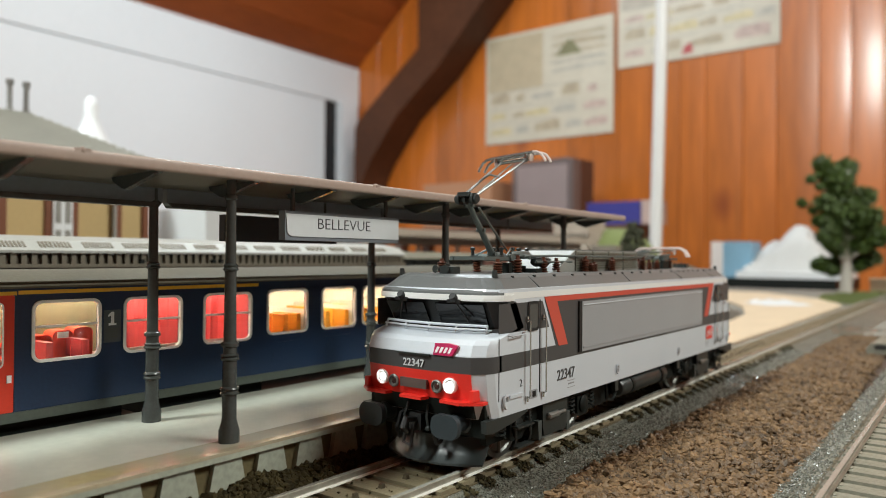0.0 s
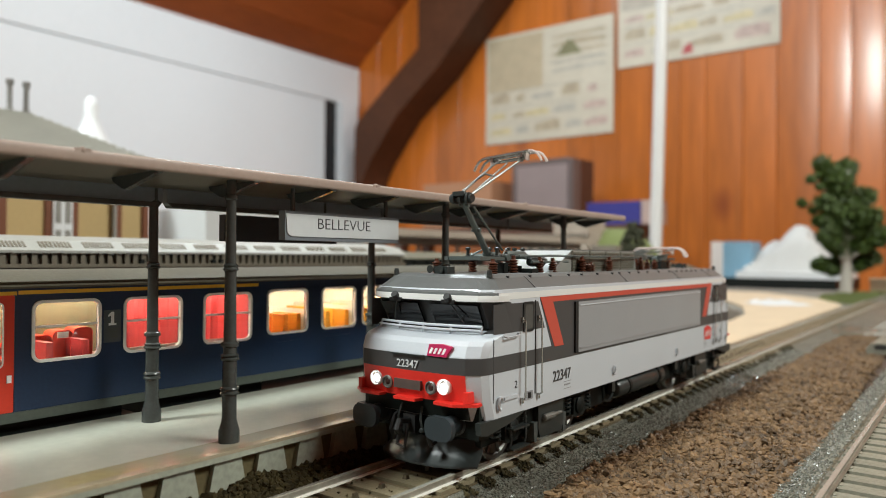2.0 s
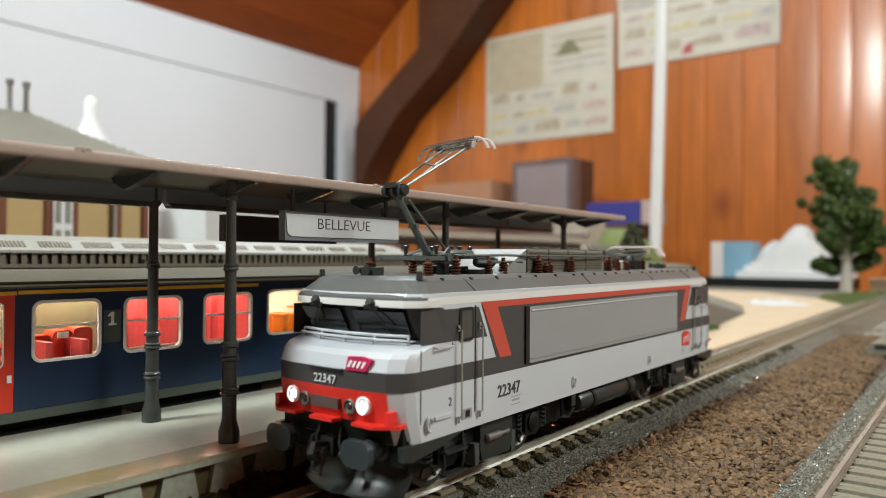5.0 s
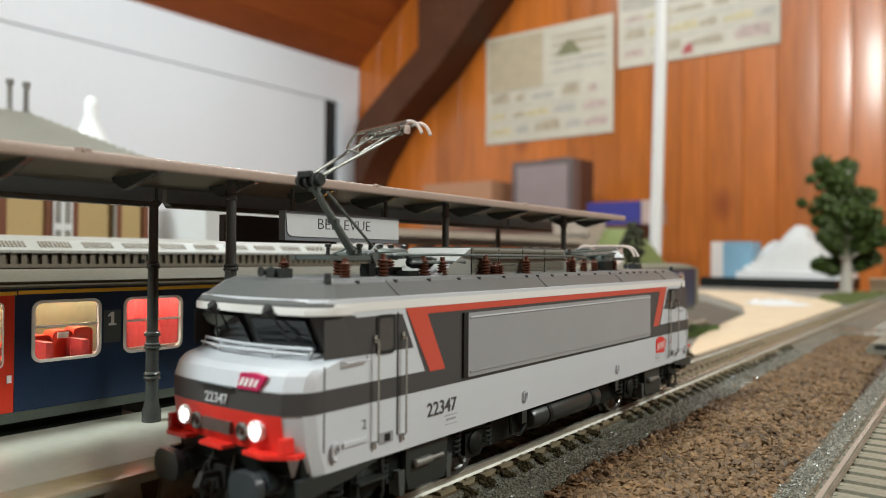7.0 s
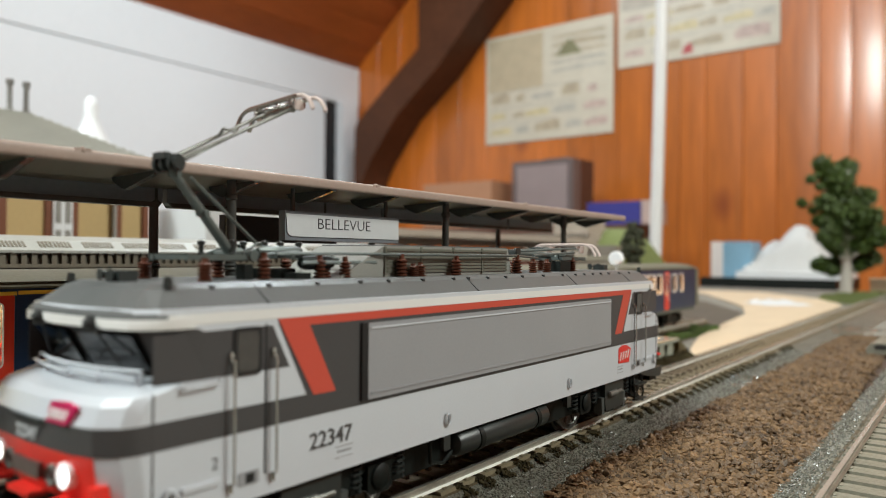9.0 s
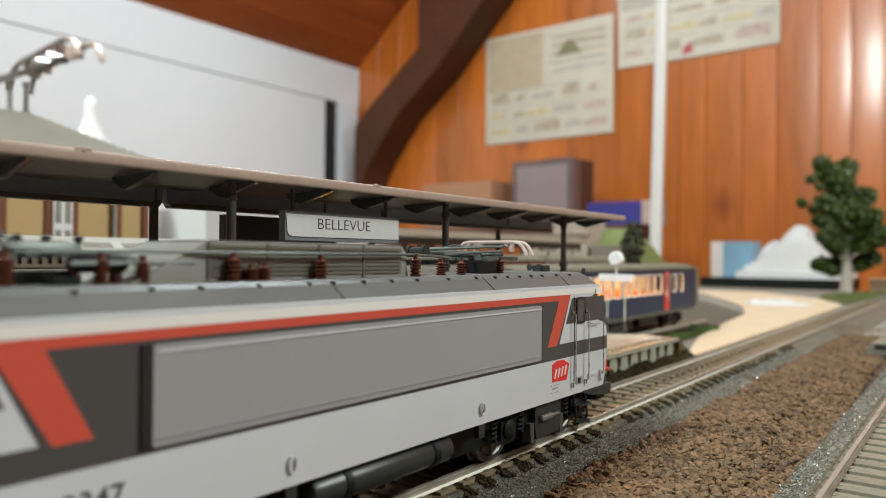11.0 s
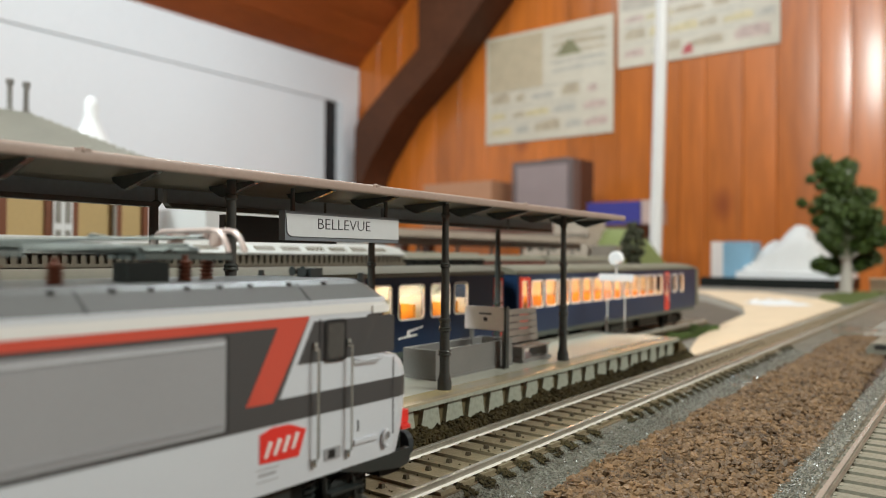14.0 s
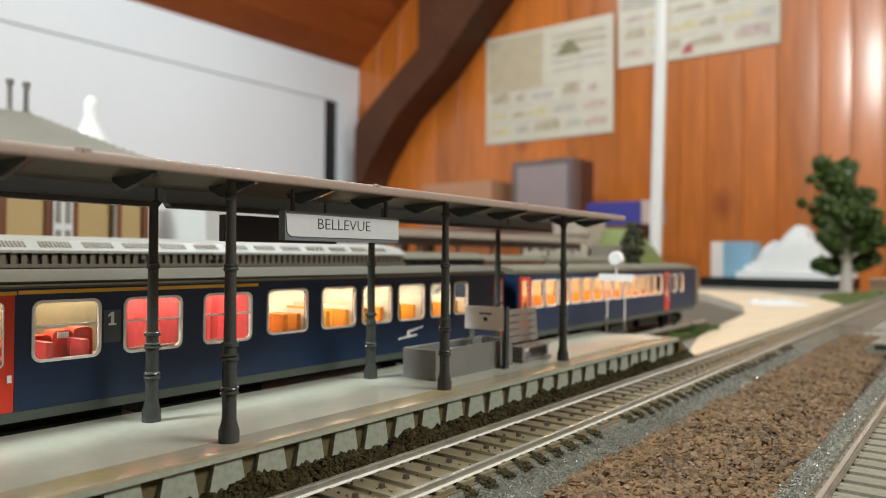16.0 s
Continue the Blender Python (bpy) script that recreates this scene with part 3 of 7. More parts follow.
def mirror_sides(bm):
    geo = bmesh.ops.duplicate(bm, geom=bm.verts[:] + bm.edges[:] + bm.faces[:])["geom"]
    bmesh.ops.scale(bm, vec=(-1, 1, 1), verts=[v for v in geo if isinstance(v, bmesh.types.BMVert)])


def locomotive():
    L = LOCO
    bm = bmesh.new()
    rings = []
    for z, f in LEVELS:
        e = end_line(z)
        rings.append([(x, y, z) for x, y in e] + [(-x, -y, z) for x, y in e])
    loft(bm, rings)
    body = part("body", bm, SILVER, L, "silver grey body shell with angular noses", smooth=14)
    # roof with bevelled shoulders
    bm = bmesh.new()
    rr = []
    for z, f, w, b in ((38.42, 84.6, 16.85, 5.4), (38.85, 84.5, 16.8, 5.4), (41.9, 80.6, 13.7, 3.4), (42.6, 79.0, 12.6, 3.2)):
        half = [(w, -(f - b - 2)), (w, -(f - b)), (w - 0.7, -(f - b * 0.6)), (w - 3.0, -(f - b * 0.22)), (w - 6.5, -(f - 0.3)), (0, -f)]
        h = half + [(-x, y) for x, y in half[-2::-1]]
        rr.append([(x, y, z) for x, y in h] + [(-x, -y, z) for x, y in h])
    loft(bm, rr)
    roof = part("roof", bm, ROOF_GREY, L, "mid grey bevelled roof", smooth=0)
    # joints and bolts along the roof shoulder
    for y in (-64, -12, 31, 64):
        bm = bmesh.new()
        for s in (-1, 1):
            loft(bm, [[(s * 16.75, y - 0.06, 39.2), (s * 16.75, y + 0.06, 39.2), (s * 16.4, y + 0.06, 39.2), (s * 16.4, y - 0.06, 39.2)], [(s * 13.5, y - 0.06 - 0.6, 42.15), (s * 13.5, y + 0.06 - 0.6, 42.15), (s * 13.0, y + 0.06 - 0.6, 42.0), (s * 13.0, y - 0.06 - 0.6, 42.0)]])
        parts("roof_joint", bm, RUBBER, roof)
    bm = bmesh.new()
    y = -72.0
    while y < 74:
        for s in (-1, 1):
            box(bm, s * 13.6 - 0.28, s * 13.6 + 0.28, y, y + 0.6, 41.8, 42.3)
        y += random.choice((7.0, 9.5, 5.0))
    parts("roof_bolt", bm, RUBBER, roof, "dark lifting eyes")
    # livery on the sides
    bm = bmesh.new()
    prism(bm, [(-82, 22.6), (82, 22.6), (82, 26.0), (57.6, 26.0), (63.0, 36.9), (-63.0, 36.9), (-57.6, 26.0), (-82, 26.0)], "x", HALF - 0.1, HALF + 0.07)
    mirror_sides(bm)
    parts("side_band", bm, DARK_PAINT, body, "dark grey livery band", smooth=0)
    bm = bmesh.new()
    prism(bm, [(-63.1, 37.45), (63.1, 37.45), (56.3, 25.75), (51.8, 25.75), (57.2, 36.2), (-57.2, 36.2), (-51.8, 25.75), (-56.3, 25.75)], "x", HALF - 0.05, HALF + 0.13)
    mirror_sides(bm)
    parts("red_stripe", bm, STRIPE_RED, body, "coral red stripe with slanted ends", smooth=0)
    bm = bmesh.new()
    box(bm, HALF - 0.05, HALF + 0.08, -80, 80, 37.5, 38.9)
    mirror_sides(bm)
    parts("white_cornice", bm, WHITE_TRIM, body, smooth=0)
    bm = bmesh.new()
    prism(bm, [(-82, 30.5), (-60.9, 30.5), (-64.0, 36.6), (-82, 36.6)], "x", HALF - 0.05, HALF + 0.07)
    both_ends(bm)
    mirror_sides(bm)
    parts("cab_band", bm, DARK_PAINT, body, smooth=0)
    bm = bmesh.new()
    band(bm, 22.6, 26.0, 0.07)
    both_ends(bm)
    parts("nose_band", bm, DARK_PAINT, body, "dark grey band round the nose", smooth=30)
    bm = bmesh.new()
    band(bm, 30.5, 37.1, 0.07, lo=0, hi=4)
    band(bm, 30.5, 37.1, 0.07, lo=7, hi=11)
    both_ends(bm)
    parts("cab_corner", bm, DARK_PAINT, body, smooth=30)
    bm = bmesh.new()
    band(bm, 31.0, 37.2, 0.12, lo=3, hi=8)
    both_ends(bm)
    parts("windscreen_surround", bm, RUBBER, body, "black windscreen surround", smooth=30)
    bm = bmesh.new()
    band(bm, 37.15, 38.42, 0.38, 0.3)
    both_ends(bm)
    parts("visor", bm, WHITE_TRIM, body, "white visor above the windscreen", smooth=30)
    bm = bmesh.new()
    band(bm, 13.3, 16.9, 0.10, 0.2, 3, 8)
    both_ends(bm)
    parts("lower_front", bm, CHASSIS, body, "black lower front", smooth=30)
    bm = bmesh.new()
    band(bm, 16.9, 22.6, 0.12, 0.2, 3, 8)
    both_ends(bm)
    parts("front_apron", bm, LOCO_RED, body, "bright red front apron", smooth=30)
    for e in (-1, 1):
        for s in (-1, 1):
            bm = bmesh.new()
            a = [(s * 1.6, -81.3, 31.7), (s * 13.0, -80.0, 31.7), (s * 13.4, -82.9, 36.3), (s * 1.6, -84.0, 36.3)]
            loft(bm, [[(x * -e, y * -e, z) for x, y, z in a], [(x * -e, (y + 0.4) * -e, z) for x, y, z in a]])
            part("windscreen", bm, CAB_GLASS, body, "dark glossy windscreen pane", smooth=0)
    # side panel with raised frame
    for s in (-1, 1):
        bm = bmesh.new()
        prism(bm, rounded(-45.0, 48.3, 23.3, 35.6, 0.4), "x", *sorted((s * (HALF + 0.05), s * (HALF + 0.55))))
        panel = part("louvre_panel", bm, PANEL_GREY, body, "long grey raised side panel", smooth=0, bevel=0.12)
        bm = bmesh.new()
        box(bm, *sorted((s * (HALF + 0.06), s * (HALF + 0.5))), -46.4, -45.0, 23.3, 35.7)
        box(bm, *sorted((s * (HALF + 0.06), s * (HALF + 0.45))), 48.3, 48.75, 23.3, 35.7)
        parts("panel_recess", bm, RUBBER, panel, "black recess at the panel end")
        for z in (24.3, 34.8):
            bm = bmesh.new()
            box(bm, *sorted((s * (HALF + 0.5), s * (HALF + 0.75))), -44.4, 47.9, z - 0.14, z + 0.14)
            part("panel_rail", bm, PANEL_GREY if z < 30 else SILVER, panel)
    # doors, windows, handrails, four corners
    for e in (-1, 1):
        for s in (-1, 1):
            X = s * HALF
            out = lambda a, b: sorted((X + s * a, X + s * b))
            yy = lambda a, b: sorted((e * a, e * b))
            bm = bmesh.new()
            prism(bm, rounded(*yy(66.0, 70.6), 30.2, 36.7, 0.7), "x", *out(0.03, 0.28))
            win = part("cab_window", bm, RUBBER, body, "dark framed cab door window")
            bm = bmesh.new()
            prism(bm, rounded(*yy(66.6, 70.0), 30.8, 36.1, 0.5), "x", *out(0.2, 0.33))
            part("pane", bm, surf("dim_cab_pane", (0.06, 0.055, 0.05), 0.1, bump=0) if "dim_cab_pane" not in bpy.data.materials else bpy.data.materials["dim_cab_pane"], win)
            bm = bmesh.new()
            box(bm, *out(0.0, 0.16), *yy(65.05, 65.25), 16.2, 36.9)
            part("door_gap", bm, RUBBER, body)
            for y in (71.0, 64.0):
                bm = bmesh.new()
                x = X + s * 1.1
                pts = [(X, e * y, 32.9), (x, e * y, 32.6), (x, e * y, 16.4), (X, e * y, 15.6)]
                wire(bm, pts, 0.2, 8)
                for z in (32.9, 15.6):
                    box(bm, *out(0, 0.5), *yy(y - 0.3, y + 0.3), z - 0.6, z + 0.6)
                part("handrail", bm, STEEL, body, "bright steel door handrail")
            bm = bmesh.new()
            wire(bm, [(X, e * 78.4, 29.9), (X + s * 0.8, e * 78, 29.7), (X + s * 0.8, e * 73, 29.9), (X, e * 72.5, 30.2)], 0.2, 6)
            part("grab_rail", bm, SILVER, body)
            bm = bmesh.new()
            box(bm, *out(0.0, 0.1), *yy(81.8, 82.0), 16.6, 29.6)
            part("nose_seam", bm, DARK_PAINT, body)
            # flat grey plate imitates the shade inside a silver step recess
            bm = bmesh.new()
            prism(bm, rounded(*yy(66.2, 69.6), 15.3, 17.2, 0.3), "x", *out(0.0, 0.14))
            part("step_recess", bm, PANEL_GREY, body, "foot step recess, its shade painted as a grey plate")
            bm = bmesh.new()
            box(bm, *out(0.1, 0.2), *yy(67.0, 68.4), 15.6, 16.9)
            part("foothold", bm, RUBBER, body, "dark foothold")
            bm = bmesh.new()
            box(bm, *out(0.0, 0.4), *yy(72.5, 78), 16.6, 17.3)
            part("step_lip", bm, SILVER, body)
            bm = bmesh.new()
            ring = [(X + s * 0.45, e * 79.8 + 0.75 * math.cos(t / 10 * 5), 16.3 + 1.3 * math.sin(t / 10 * 5)) for t in range(11)]
            wire(bm, ring, 0.3, 6)
            part("lifting_hook", bm, SILVER, body, "curled lifting hook")
    for y in (-23.2, 25.4):
        for s in (-1, 1):
            bm = bmesh.new()
            X = s * (HALF + 0.35)
            wire(bm, [(X, y + 0.7 * math.cos(t / 10 * 5 + 2), 16.4 + 1.2 * math.sin(t / 10 * 5 + 2)) for t in range(11)], 0.22, 6)
            part("jack_mark", bm, SILVER, body)
            bm = bmesh.new()
            box(bm, *sorted((s * (HALF - 1), s * (HALF + 0.1))), y - 1.0, y + 1.0, 10.5, 13.15)
            part("jack_bracket", bm, CHASSIS_GREY, body)
    # grey valance under the cab corners
    bm = bmesh.new()
    prism(bm, [(-86.3, 10.8), (-84.0, 10.4), (-76, 11.4), (-70, 12.9), (-70, 13.3), (-86.6, 13.3)], "x", HALF - 1.2, HALF + 0.05)
    both_ends(bm)
    mirror_sides(bm)
    parts("corner_valance", bm, CHASSIS_GREY, body, "dark grey corner valance", smooth=0)
    # front ends: lamps, buffers, coupler, plough, wipers, badge
    for e in (-1, 1):
        P = lambda x, y, z: (-e * x, e * y, z)   # x to its own left, y outward
        for s in (-1, 1):
            bm = bmesh.new()
            lathe_y(bm, P(s * 9.2, 87.6, 20.0), [(1.65, 0), (1.65, e * 1.2), (1.45, e * 1.35), (1.2, e * 0.9)], 20)
            lamp = part("headlamp_ring", bm, ALU, body, "chrome headlamp ring")
            bm = bmesh.new()
            ball(bm, P(s * 9.2, 87.75, 20.0), 1.12, 16)
            part("headlight", bm, HEADLIGHT if e < 0 else LENS_OFF, lamp, "lit white headlight" if e < 0 else "unlit lamp lens")
            bm = bmesh.new()
            lathe_y(bm, P(s * 5.9, 87.7, 19.5), [(1.4, 0), (1.4, e * 1.1), (1.15, e * 1.25), (1.1, e * 0.9)], 18)
            mark = part("marker_lamp", bm, ARM_GREY, body, "small dark marker lamp")
            bm = bmesh.new()
            ball(bm, P(s * 5.9, 87.85, 19.5), 1.05, 12)
            part("lens", bm, LENS_OFF, mark)
            bm = bmesh.new()
            prism(bm, [(s * -e * 6.8, e * 86.0), (s * -e * 16.2, e * 85.0), (s * -e * 16.4, e * 87.0), (s * -e * 12.5, e * 89.9), (s * -e * 7.4, e * 89.7)], "z", 16.5, 17.1)
            part("red_step", bm, LOCO_RED, body, "red lamp step", bevel=0.2)
            bm = bmesh.new()
            box(bm, *sorted((s * 13.8, s * 14.9)), *sorted((e * 85.8, e * 88.2)), 17.2, 19.4)
            part("red_bracket", bm, LOCO_RED, body, bevel=0.4)
            # buffer
            bm = bmesh.new()
            lathe_y(bm, P(s * 10.0, 84.5, 12.2), [(2.4, 0), (2.4, e * 0.8), (1.9, e * 0.9), (1.9, e * 3.6), (1.5, e * 3.7), (1.5, e * 5.9)], 16)
            stem = part("buffer", bm, BUFFER, body, "blue black buffer")
            bm = bmesh.new()
            cx = -e * s * 10.0
            pts = rounded(cx - 3.4, cx + 3.4, 9.8, 14.6, 2.0, 5)
            prism(bm, pts, "y", *sorted((e * 90.2, e * 91.5)))
            part("buffer_plate", bm, BUFFER, stem, "rounded buffer plate", bevel=0.35)
            bm = bmesh.new()
            cyl(bm, P(s * 7.2, 84.5, 37.6), P(s * 7.2, 85.3, 38.2), 1.0, 0.8, 10)
            box(bm, *sorted((-e * (s * 7.2 - 1.7), -e * (s * 7.2 + 1.7))), *sorted((e * 83.6, e * 84.9)), 36.6, 37.4)
            part("wiper_motor", bm, RUBBER, body, "black wiper motor")
            bm = bmesh.new()
            wire(bm, [P(s * 7.2, 84.4, 37.2), P(s * 9.4, 82.4, 33.0), P(s * 9.6, 82.0, 32.4)], 0.16, 5)
            part("wiper", bm, RUBBER, body)
            bm = bmesh.new()
            wire(bm, [P(s * 4.4, 85.0, 13.2), P(s * 4.6, 87.6, 12.4), P(s * 5.0, 88.4, 9.6), P(s * 5.1, 87.4, 7.4), P(s * 4.9, 85.6, 7.6)], 0.5, 8)
            part("brake_hose", bm, RUBBER, body, "black air hose")
        bm = bmesh.new()
        box(bm, *sorted((-e * -3.6, -e * 3.6)), *sorted((e * 88.4, e * 89.25)), 18.7, 20.6)
        part("plate", bm, surf("brushed_plate", (0.16, 0.12, 0.11), 0.35, 0.6) if e < 0 else CHASSIS_GREY, body, "dull metal plate")
        bm = bmesh.new()
        prism(bm, [(-3.4, e * 88.0), (3.4, e * 88.0), (2.9, e * 90.2), (-2.9, e * 90.2)], "z", 16.5, 17.1)
        part("red_lip", bm, LOCO_RED, body, "red centre step", bevel=0.2)
        bm = bmesh.new()
        box(bm, -15.6, 15.6, *sorted((e * 80, e * 85.2)), 9.4, 16.6)
        part("buffer_beam", bm, CHASSIS, body, bevel=0.4)
        bm = bmesh.new()
        box(bm, -1.6, 1.6, *sorted((e * 86, e * 88.4)), 9.6, 13.2)
        wire(bm, [P(0, 87, 11.8), P(0, 91.5, 12.4), P(0, 92.4, 11.0), P(0, 91, 9.8)], 0.7, 8)
        wire(bm, [P(-0.9, 90, 11.5), P(-1.0, 91, 7.5), P(1.0, 91, 7.0), P(0.9, 90, 11.5)], 0.4, 6)
        part("coupling_hook", bm, RUBBER, body, "black screw coupling")
        for s in (-1, 1):
            bm = bmesh.new()
            wire(bm, [P(s * 2.6, 85.2, 15.4), P(s * 2.7, 87.4, 15.0), P(s * 3.0, 88.2, 12.6), P(s * 3.0, 87.6, 10.4)], 0.32, 6)
            lathe_y(bm, P(s * 3.0, 87.0, 10.2), [(0.6, 0), (0.6, e * 1.0), (0.35, e * 1.3)], 8)
            part("air_cock", bm, CHASSIS_GREY, body, "small grey air cock")
        # snow plough: swept plate
        bm = bmesh.new()
        prof = [(-13, 82.0), (-11, 84.0), (-5.5, 86.5), (0, 87.3), (5.5, 86.5), (11, 84.0), (13, 82.0)]
        rows = [[(x * k, e * (y + d), z) for x, y in prof] + [(x * k * 0.985, e * (y + d - 0.7), z) for x, y in prof[::-1]] for z, k, d in ((8.0, 0.93, -3.4), (5.4, 0.95, -2.8), (4.2, 0.97, -1.7), (3.1, 1.0, 0.0), (2.7, 1.0, 0.1))]
        loft(bm, rows)
        part("snow_plough", bm, CHASSIS_GREY, body, "swept dark snow plough", smooth=40)
        # handrail on the nose top
        bm = bmesh.new()
        line = [(x, e * y, 31.9) for x, y in ((-13.8, 81.6), (-7, 83.2), (0, 83.7), (7, 83.2), (13.8, 81.6))]
        wire(bm, line, 0.3, 6)
        wire(bm, [(x, y + e * 0.9, z - 0.7) for x, y, z in line], 0.22, 6)
        for x, y, z in line:
            cyl(bm, (x, y, z), (x, y + e * 0.6, z - 1.6), 0.22, n=6)
        part("nose_handrail", bm, SILVER, body, "silver rail under the windscreen")
        # badge: slanted magenta shape with a pale swash
        shape = ((5.2, 0.05, 26.05), (9.9, 0.2, 26.1), (11.0, 0.75, 28.2), (8.6, 0.75, 28.6), (5.4, 0.55, 28.4))
        bm = bmesh.new()
        loft(bm, [[P(x, 88.9 - d - 0.4, z) for x, d, z in shape], [P(x, 89.15 - d, z) for x, d, z in shape]])
        badge = part("badge", bm, MAGENTA, body, "magenta red railway badge", smooth=0)
        bm = bmesh.new()
        for k in range(4):
            x, d = 5.7 + 1.05 * k, 0.07 * k
            q = ((x, 0, 26.6), (x + 0.5, 0.03, 26.6), (x + 1.0, 0.42, 27.7), (x + 0.4, 0.38, 27.8))
            loft(bm, [[P(a, 88.95 - d - b, z) for a, b, z in q], [P(a, 89.2 - d - b, z) for a, b, z in q]])
        part("swash", bm, WHITE_TRIM, badge, smooth=0)
        bm = bmesh.new()
        box(bm, -4.4, 4.4, *sorted((e * 88.9, e * 89.5)), 25.75, 26.05)
        part("number_ledge", bm, CHASSIS_GREY, body)
        lettering("running_number", "22347", 2.25, SIGN_WHITE, body, Matrix.Translation((0, e * 89.15, 23.9)) @ Matrix.Rotation(0 if e < 0 else math.pi, 4, "Z") @ FACE_FRONT, label="white running number on the nose", weight=0.008, squeeze=1.04)
    # numbers and inspection marks on the camera side
    lettering("running_number", "22347", 3.55, DARK_PAINT, body, Matrix.Translation((HALF + 0.1, -49.7 - 2.9, 18.7)) @ FACE_RIGHT, label="dark running number on the side", squeeze=1.0, weight=0.006)
    lettering("cab_number", "2", 2.3, DARK_PAINT, body, Matrix.Translation((HALF + 0.08, -73.2, 19.3)) @ FACE_RIGHT)
    lettering("cab_number", "1", 2.6, DARK_PAINT, body, Matrix.Translation((HALF + 0.08, 73.5, 19.3)) @ FACE_RIGHT)
    for y, z in ((-49.8, 16.1), (55.6, 15.9)):
        bm = bmesh.new()
        box(bm, HALF - 0.02, HALF + 0.06, y - 1.9, y + 1.9, z + 0.75, z + 0.9)
        box(bm, HALF - 0.02, HALF + 0.06, y - 1.9, y + 1.9, z - 0.9, z - 0.78)
        box(bm, HALF - 0.02, HALF + 0.06, y - 1.5, y + 1.5, z - 0.1, z + 0.25)
        part("data_marks", bm, PANEL_GREY, body)
    bm = bmesh.new()
    prism(bm, [(54.2, 17.6), (61.2, 17.3), (62.6, 21.0), (59.5, 22.2), (56.5, 22.3), (54.2, 21.6)], "x", HALF, HALF + 0.12)
    badge = part("badge", bm, LOCO_RED, body, "red railway badge on the side", smooth=0)
    bm = bmesh.new()
    for k in range(4):
        ya = 54.9 + 1.62 * k
        prism(bm, [(ya, 18.3 + 0.12 * k), (ya + 0.5, 18.2 + 0.12 * k), (ya + 1.5, 20.3 + 0.15 * k), (ya + 0.85, 20.5 + 0.15 * k)], "x", HALF + 0.1, HALF + 0.2)
    part("swash", bm, WHITE_TRIM, badge, smooth=0)
    # roof equipment
    bm = bmesh.new()
    poly = [(-43.2, 42.6), (-31.9, 48.3), (10.6, 48.3), (12.2, 42.6)]
    prism(bm, poly, "x", -8.6, 8.6)
    hood = part("resistor_hood", bm, HOOD_GREY, L, "grey louvred brake resistor hood", smooth=0, bevel=0.2)
    bm = bmesh.new()
    for k in range(4):
        a = -31.8 + k * 10.5
        for j in range(7):
            z = 43.3 + j * 0.68
            for s in (-1, 1):
                box(bm, *sorted((s * 8.6, s * 8.9)), a + 0.5, a + 10.2, z, z + 0.46)
        for s in (-1, 1):
            box(bm, *sorted((s * 8.6, s * 8.95)), a - 0.1, a + 0.35, 42.8, 48.2)
    parts("louvre", bm, LOUVRE, hood, smooth=0)
    bm = bmesh.new()
    box(bm, -8.4, 8.4, -31.4, 10.2, 48.3, 48.55)
    part("hood_lid", bm, ROOF_GREY, hood, bevel=0.1)
    ins = [(8, -69.0, 3.0), (-8, -69.0, 3.0), (6, -57.0, 3.8), (-6, -57, 3.8), (7, -46.2, 3.6), (5.5, -43.6, 3.4), (8, -41.2, 3.3), (-3, -45, 3.4), (9.9, -28.4, 3.8), (10.2, -25.4, 2.2), (10.0, -23.0, 2.4), (10.2, -11.6, 3.6), (9.6, 13.2, 3.8), (6.5, 17.0, 3.2), (7.5, 24, 3.0), (-6, 24, 3.0), (7.5, 31, 3.0), (5, 50, 3.4), (-5, 50, 3.4), (0, 57, 3.4)]
    bm = bmesh.new()
    pr = [(0.8, 0)]
    for k in range(5):
        pr += [(1.08, 0.15 + k * 0.62), (1.08, 0.36 + k * 0.62), (0.62, 0.5 + k * 0.62)]
    pr += [(0.5, 3.3), (0.5, 3.9)]
    lathe(bm, (0, 0, 0), pr, 12)
    me = mesh_of("insulator", bm, INSULATOR)
    for x, y, h in ins:
        ob = new("insulator", me)
        ob.parent = L
        ob.location, ob.scale = (x / 1000, y / 1000, 0.0426), (1, 1, h / 3.5)
    bm = bmesh.new()
    wire(bm, [(6.5, -55, 46.6), (7.8, -42, 46.8), (9.9, -28.4, 46.7), (10.2, -11.6, 46.7), (9.6, 13.2, 46.7), (6.5, 28, 46.2)], 0.28, 6)
    wire(bm, [(7.0, -50, 45.2), (8.6, -34, 45.3)], 0.35, 6)
    part("roof_cable", bm, PANTO, L, "grey green high voltage bar")
    bm = bmesh.new()
    box(bm, 3.4, 5.6, -60.4, -58.8, 42.6, 45.0)
    box(bm, -3, 3, -54, -48, 42.6, 44.2)
    box(bm, 5.0, 8.6, -52.5, -49.5, 42.6, 43.6)
    box(bm, 2.0, 6.0, 41, 47, 42.6, 45.4)
    lathe_y(bm, (6, -49.5, 45.2), [(0.9, 0), (1.2, 1), (1.2, 6), (0.9, 7)], 10)
    parts("roof_breaker", bm, CHASSIS, L, "dark roof breaker blocks", bevel=0.2)
    bm = bmesh.new()
    for x, y in ((0, -77.5), (0, 77.5)):
        lathe_y(bm, (x - 2.2, y - 1.5, 43.6), [(0.9, 0), (0.6, 0.6), (0.35, 3.4)], 10)
        lathe_y(bm, (x + 0.6, y - 1.5, 43.6), [(1.0, 0), (0.6, 0.6), (0.35, 4.2)], 10)
        box(bm, x - 1.4, x + 2.4, y - 1, y + 1.6, 42.5, 44.2)
    parts("horn", bm, CHASSIS_GREY, roof, "pair of roof horns")
    bm = bmesh.new()
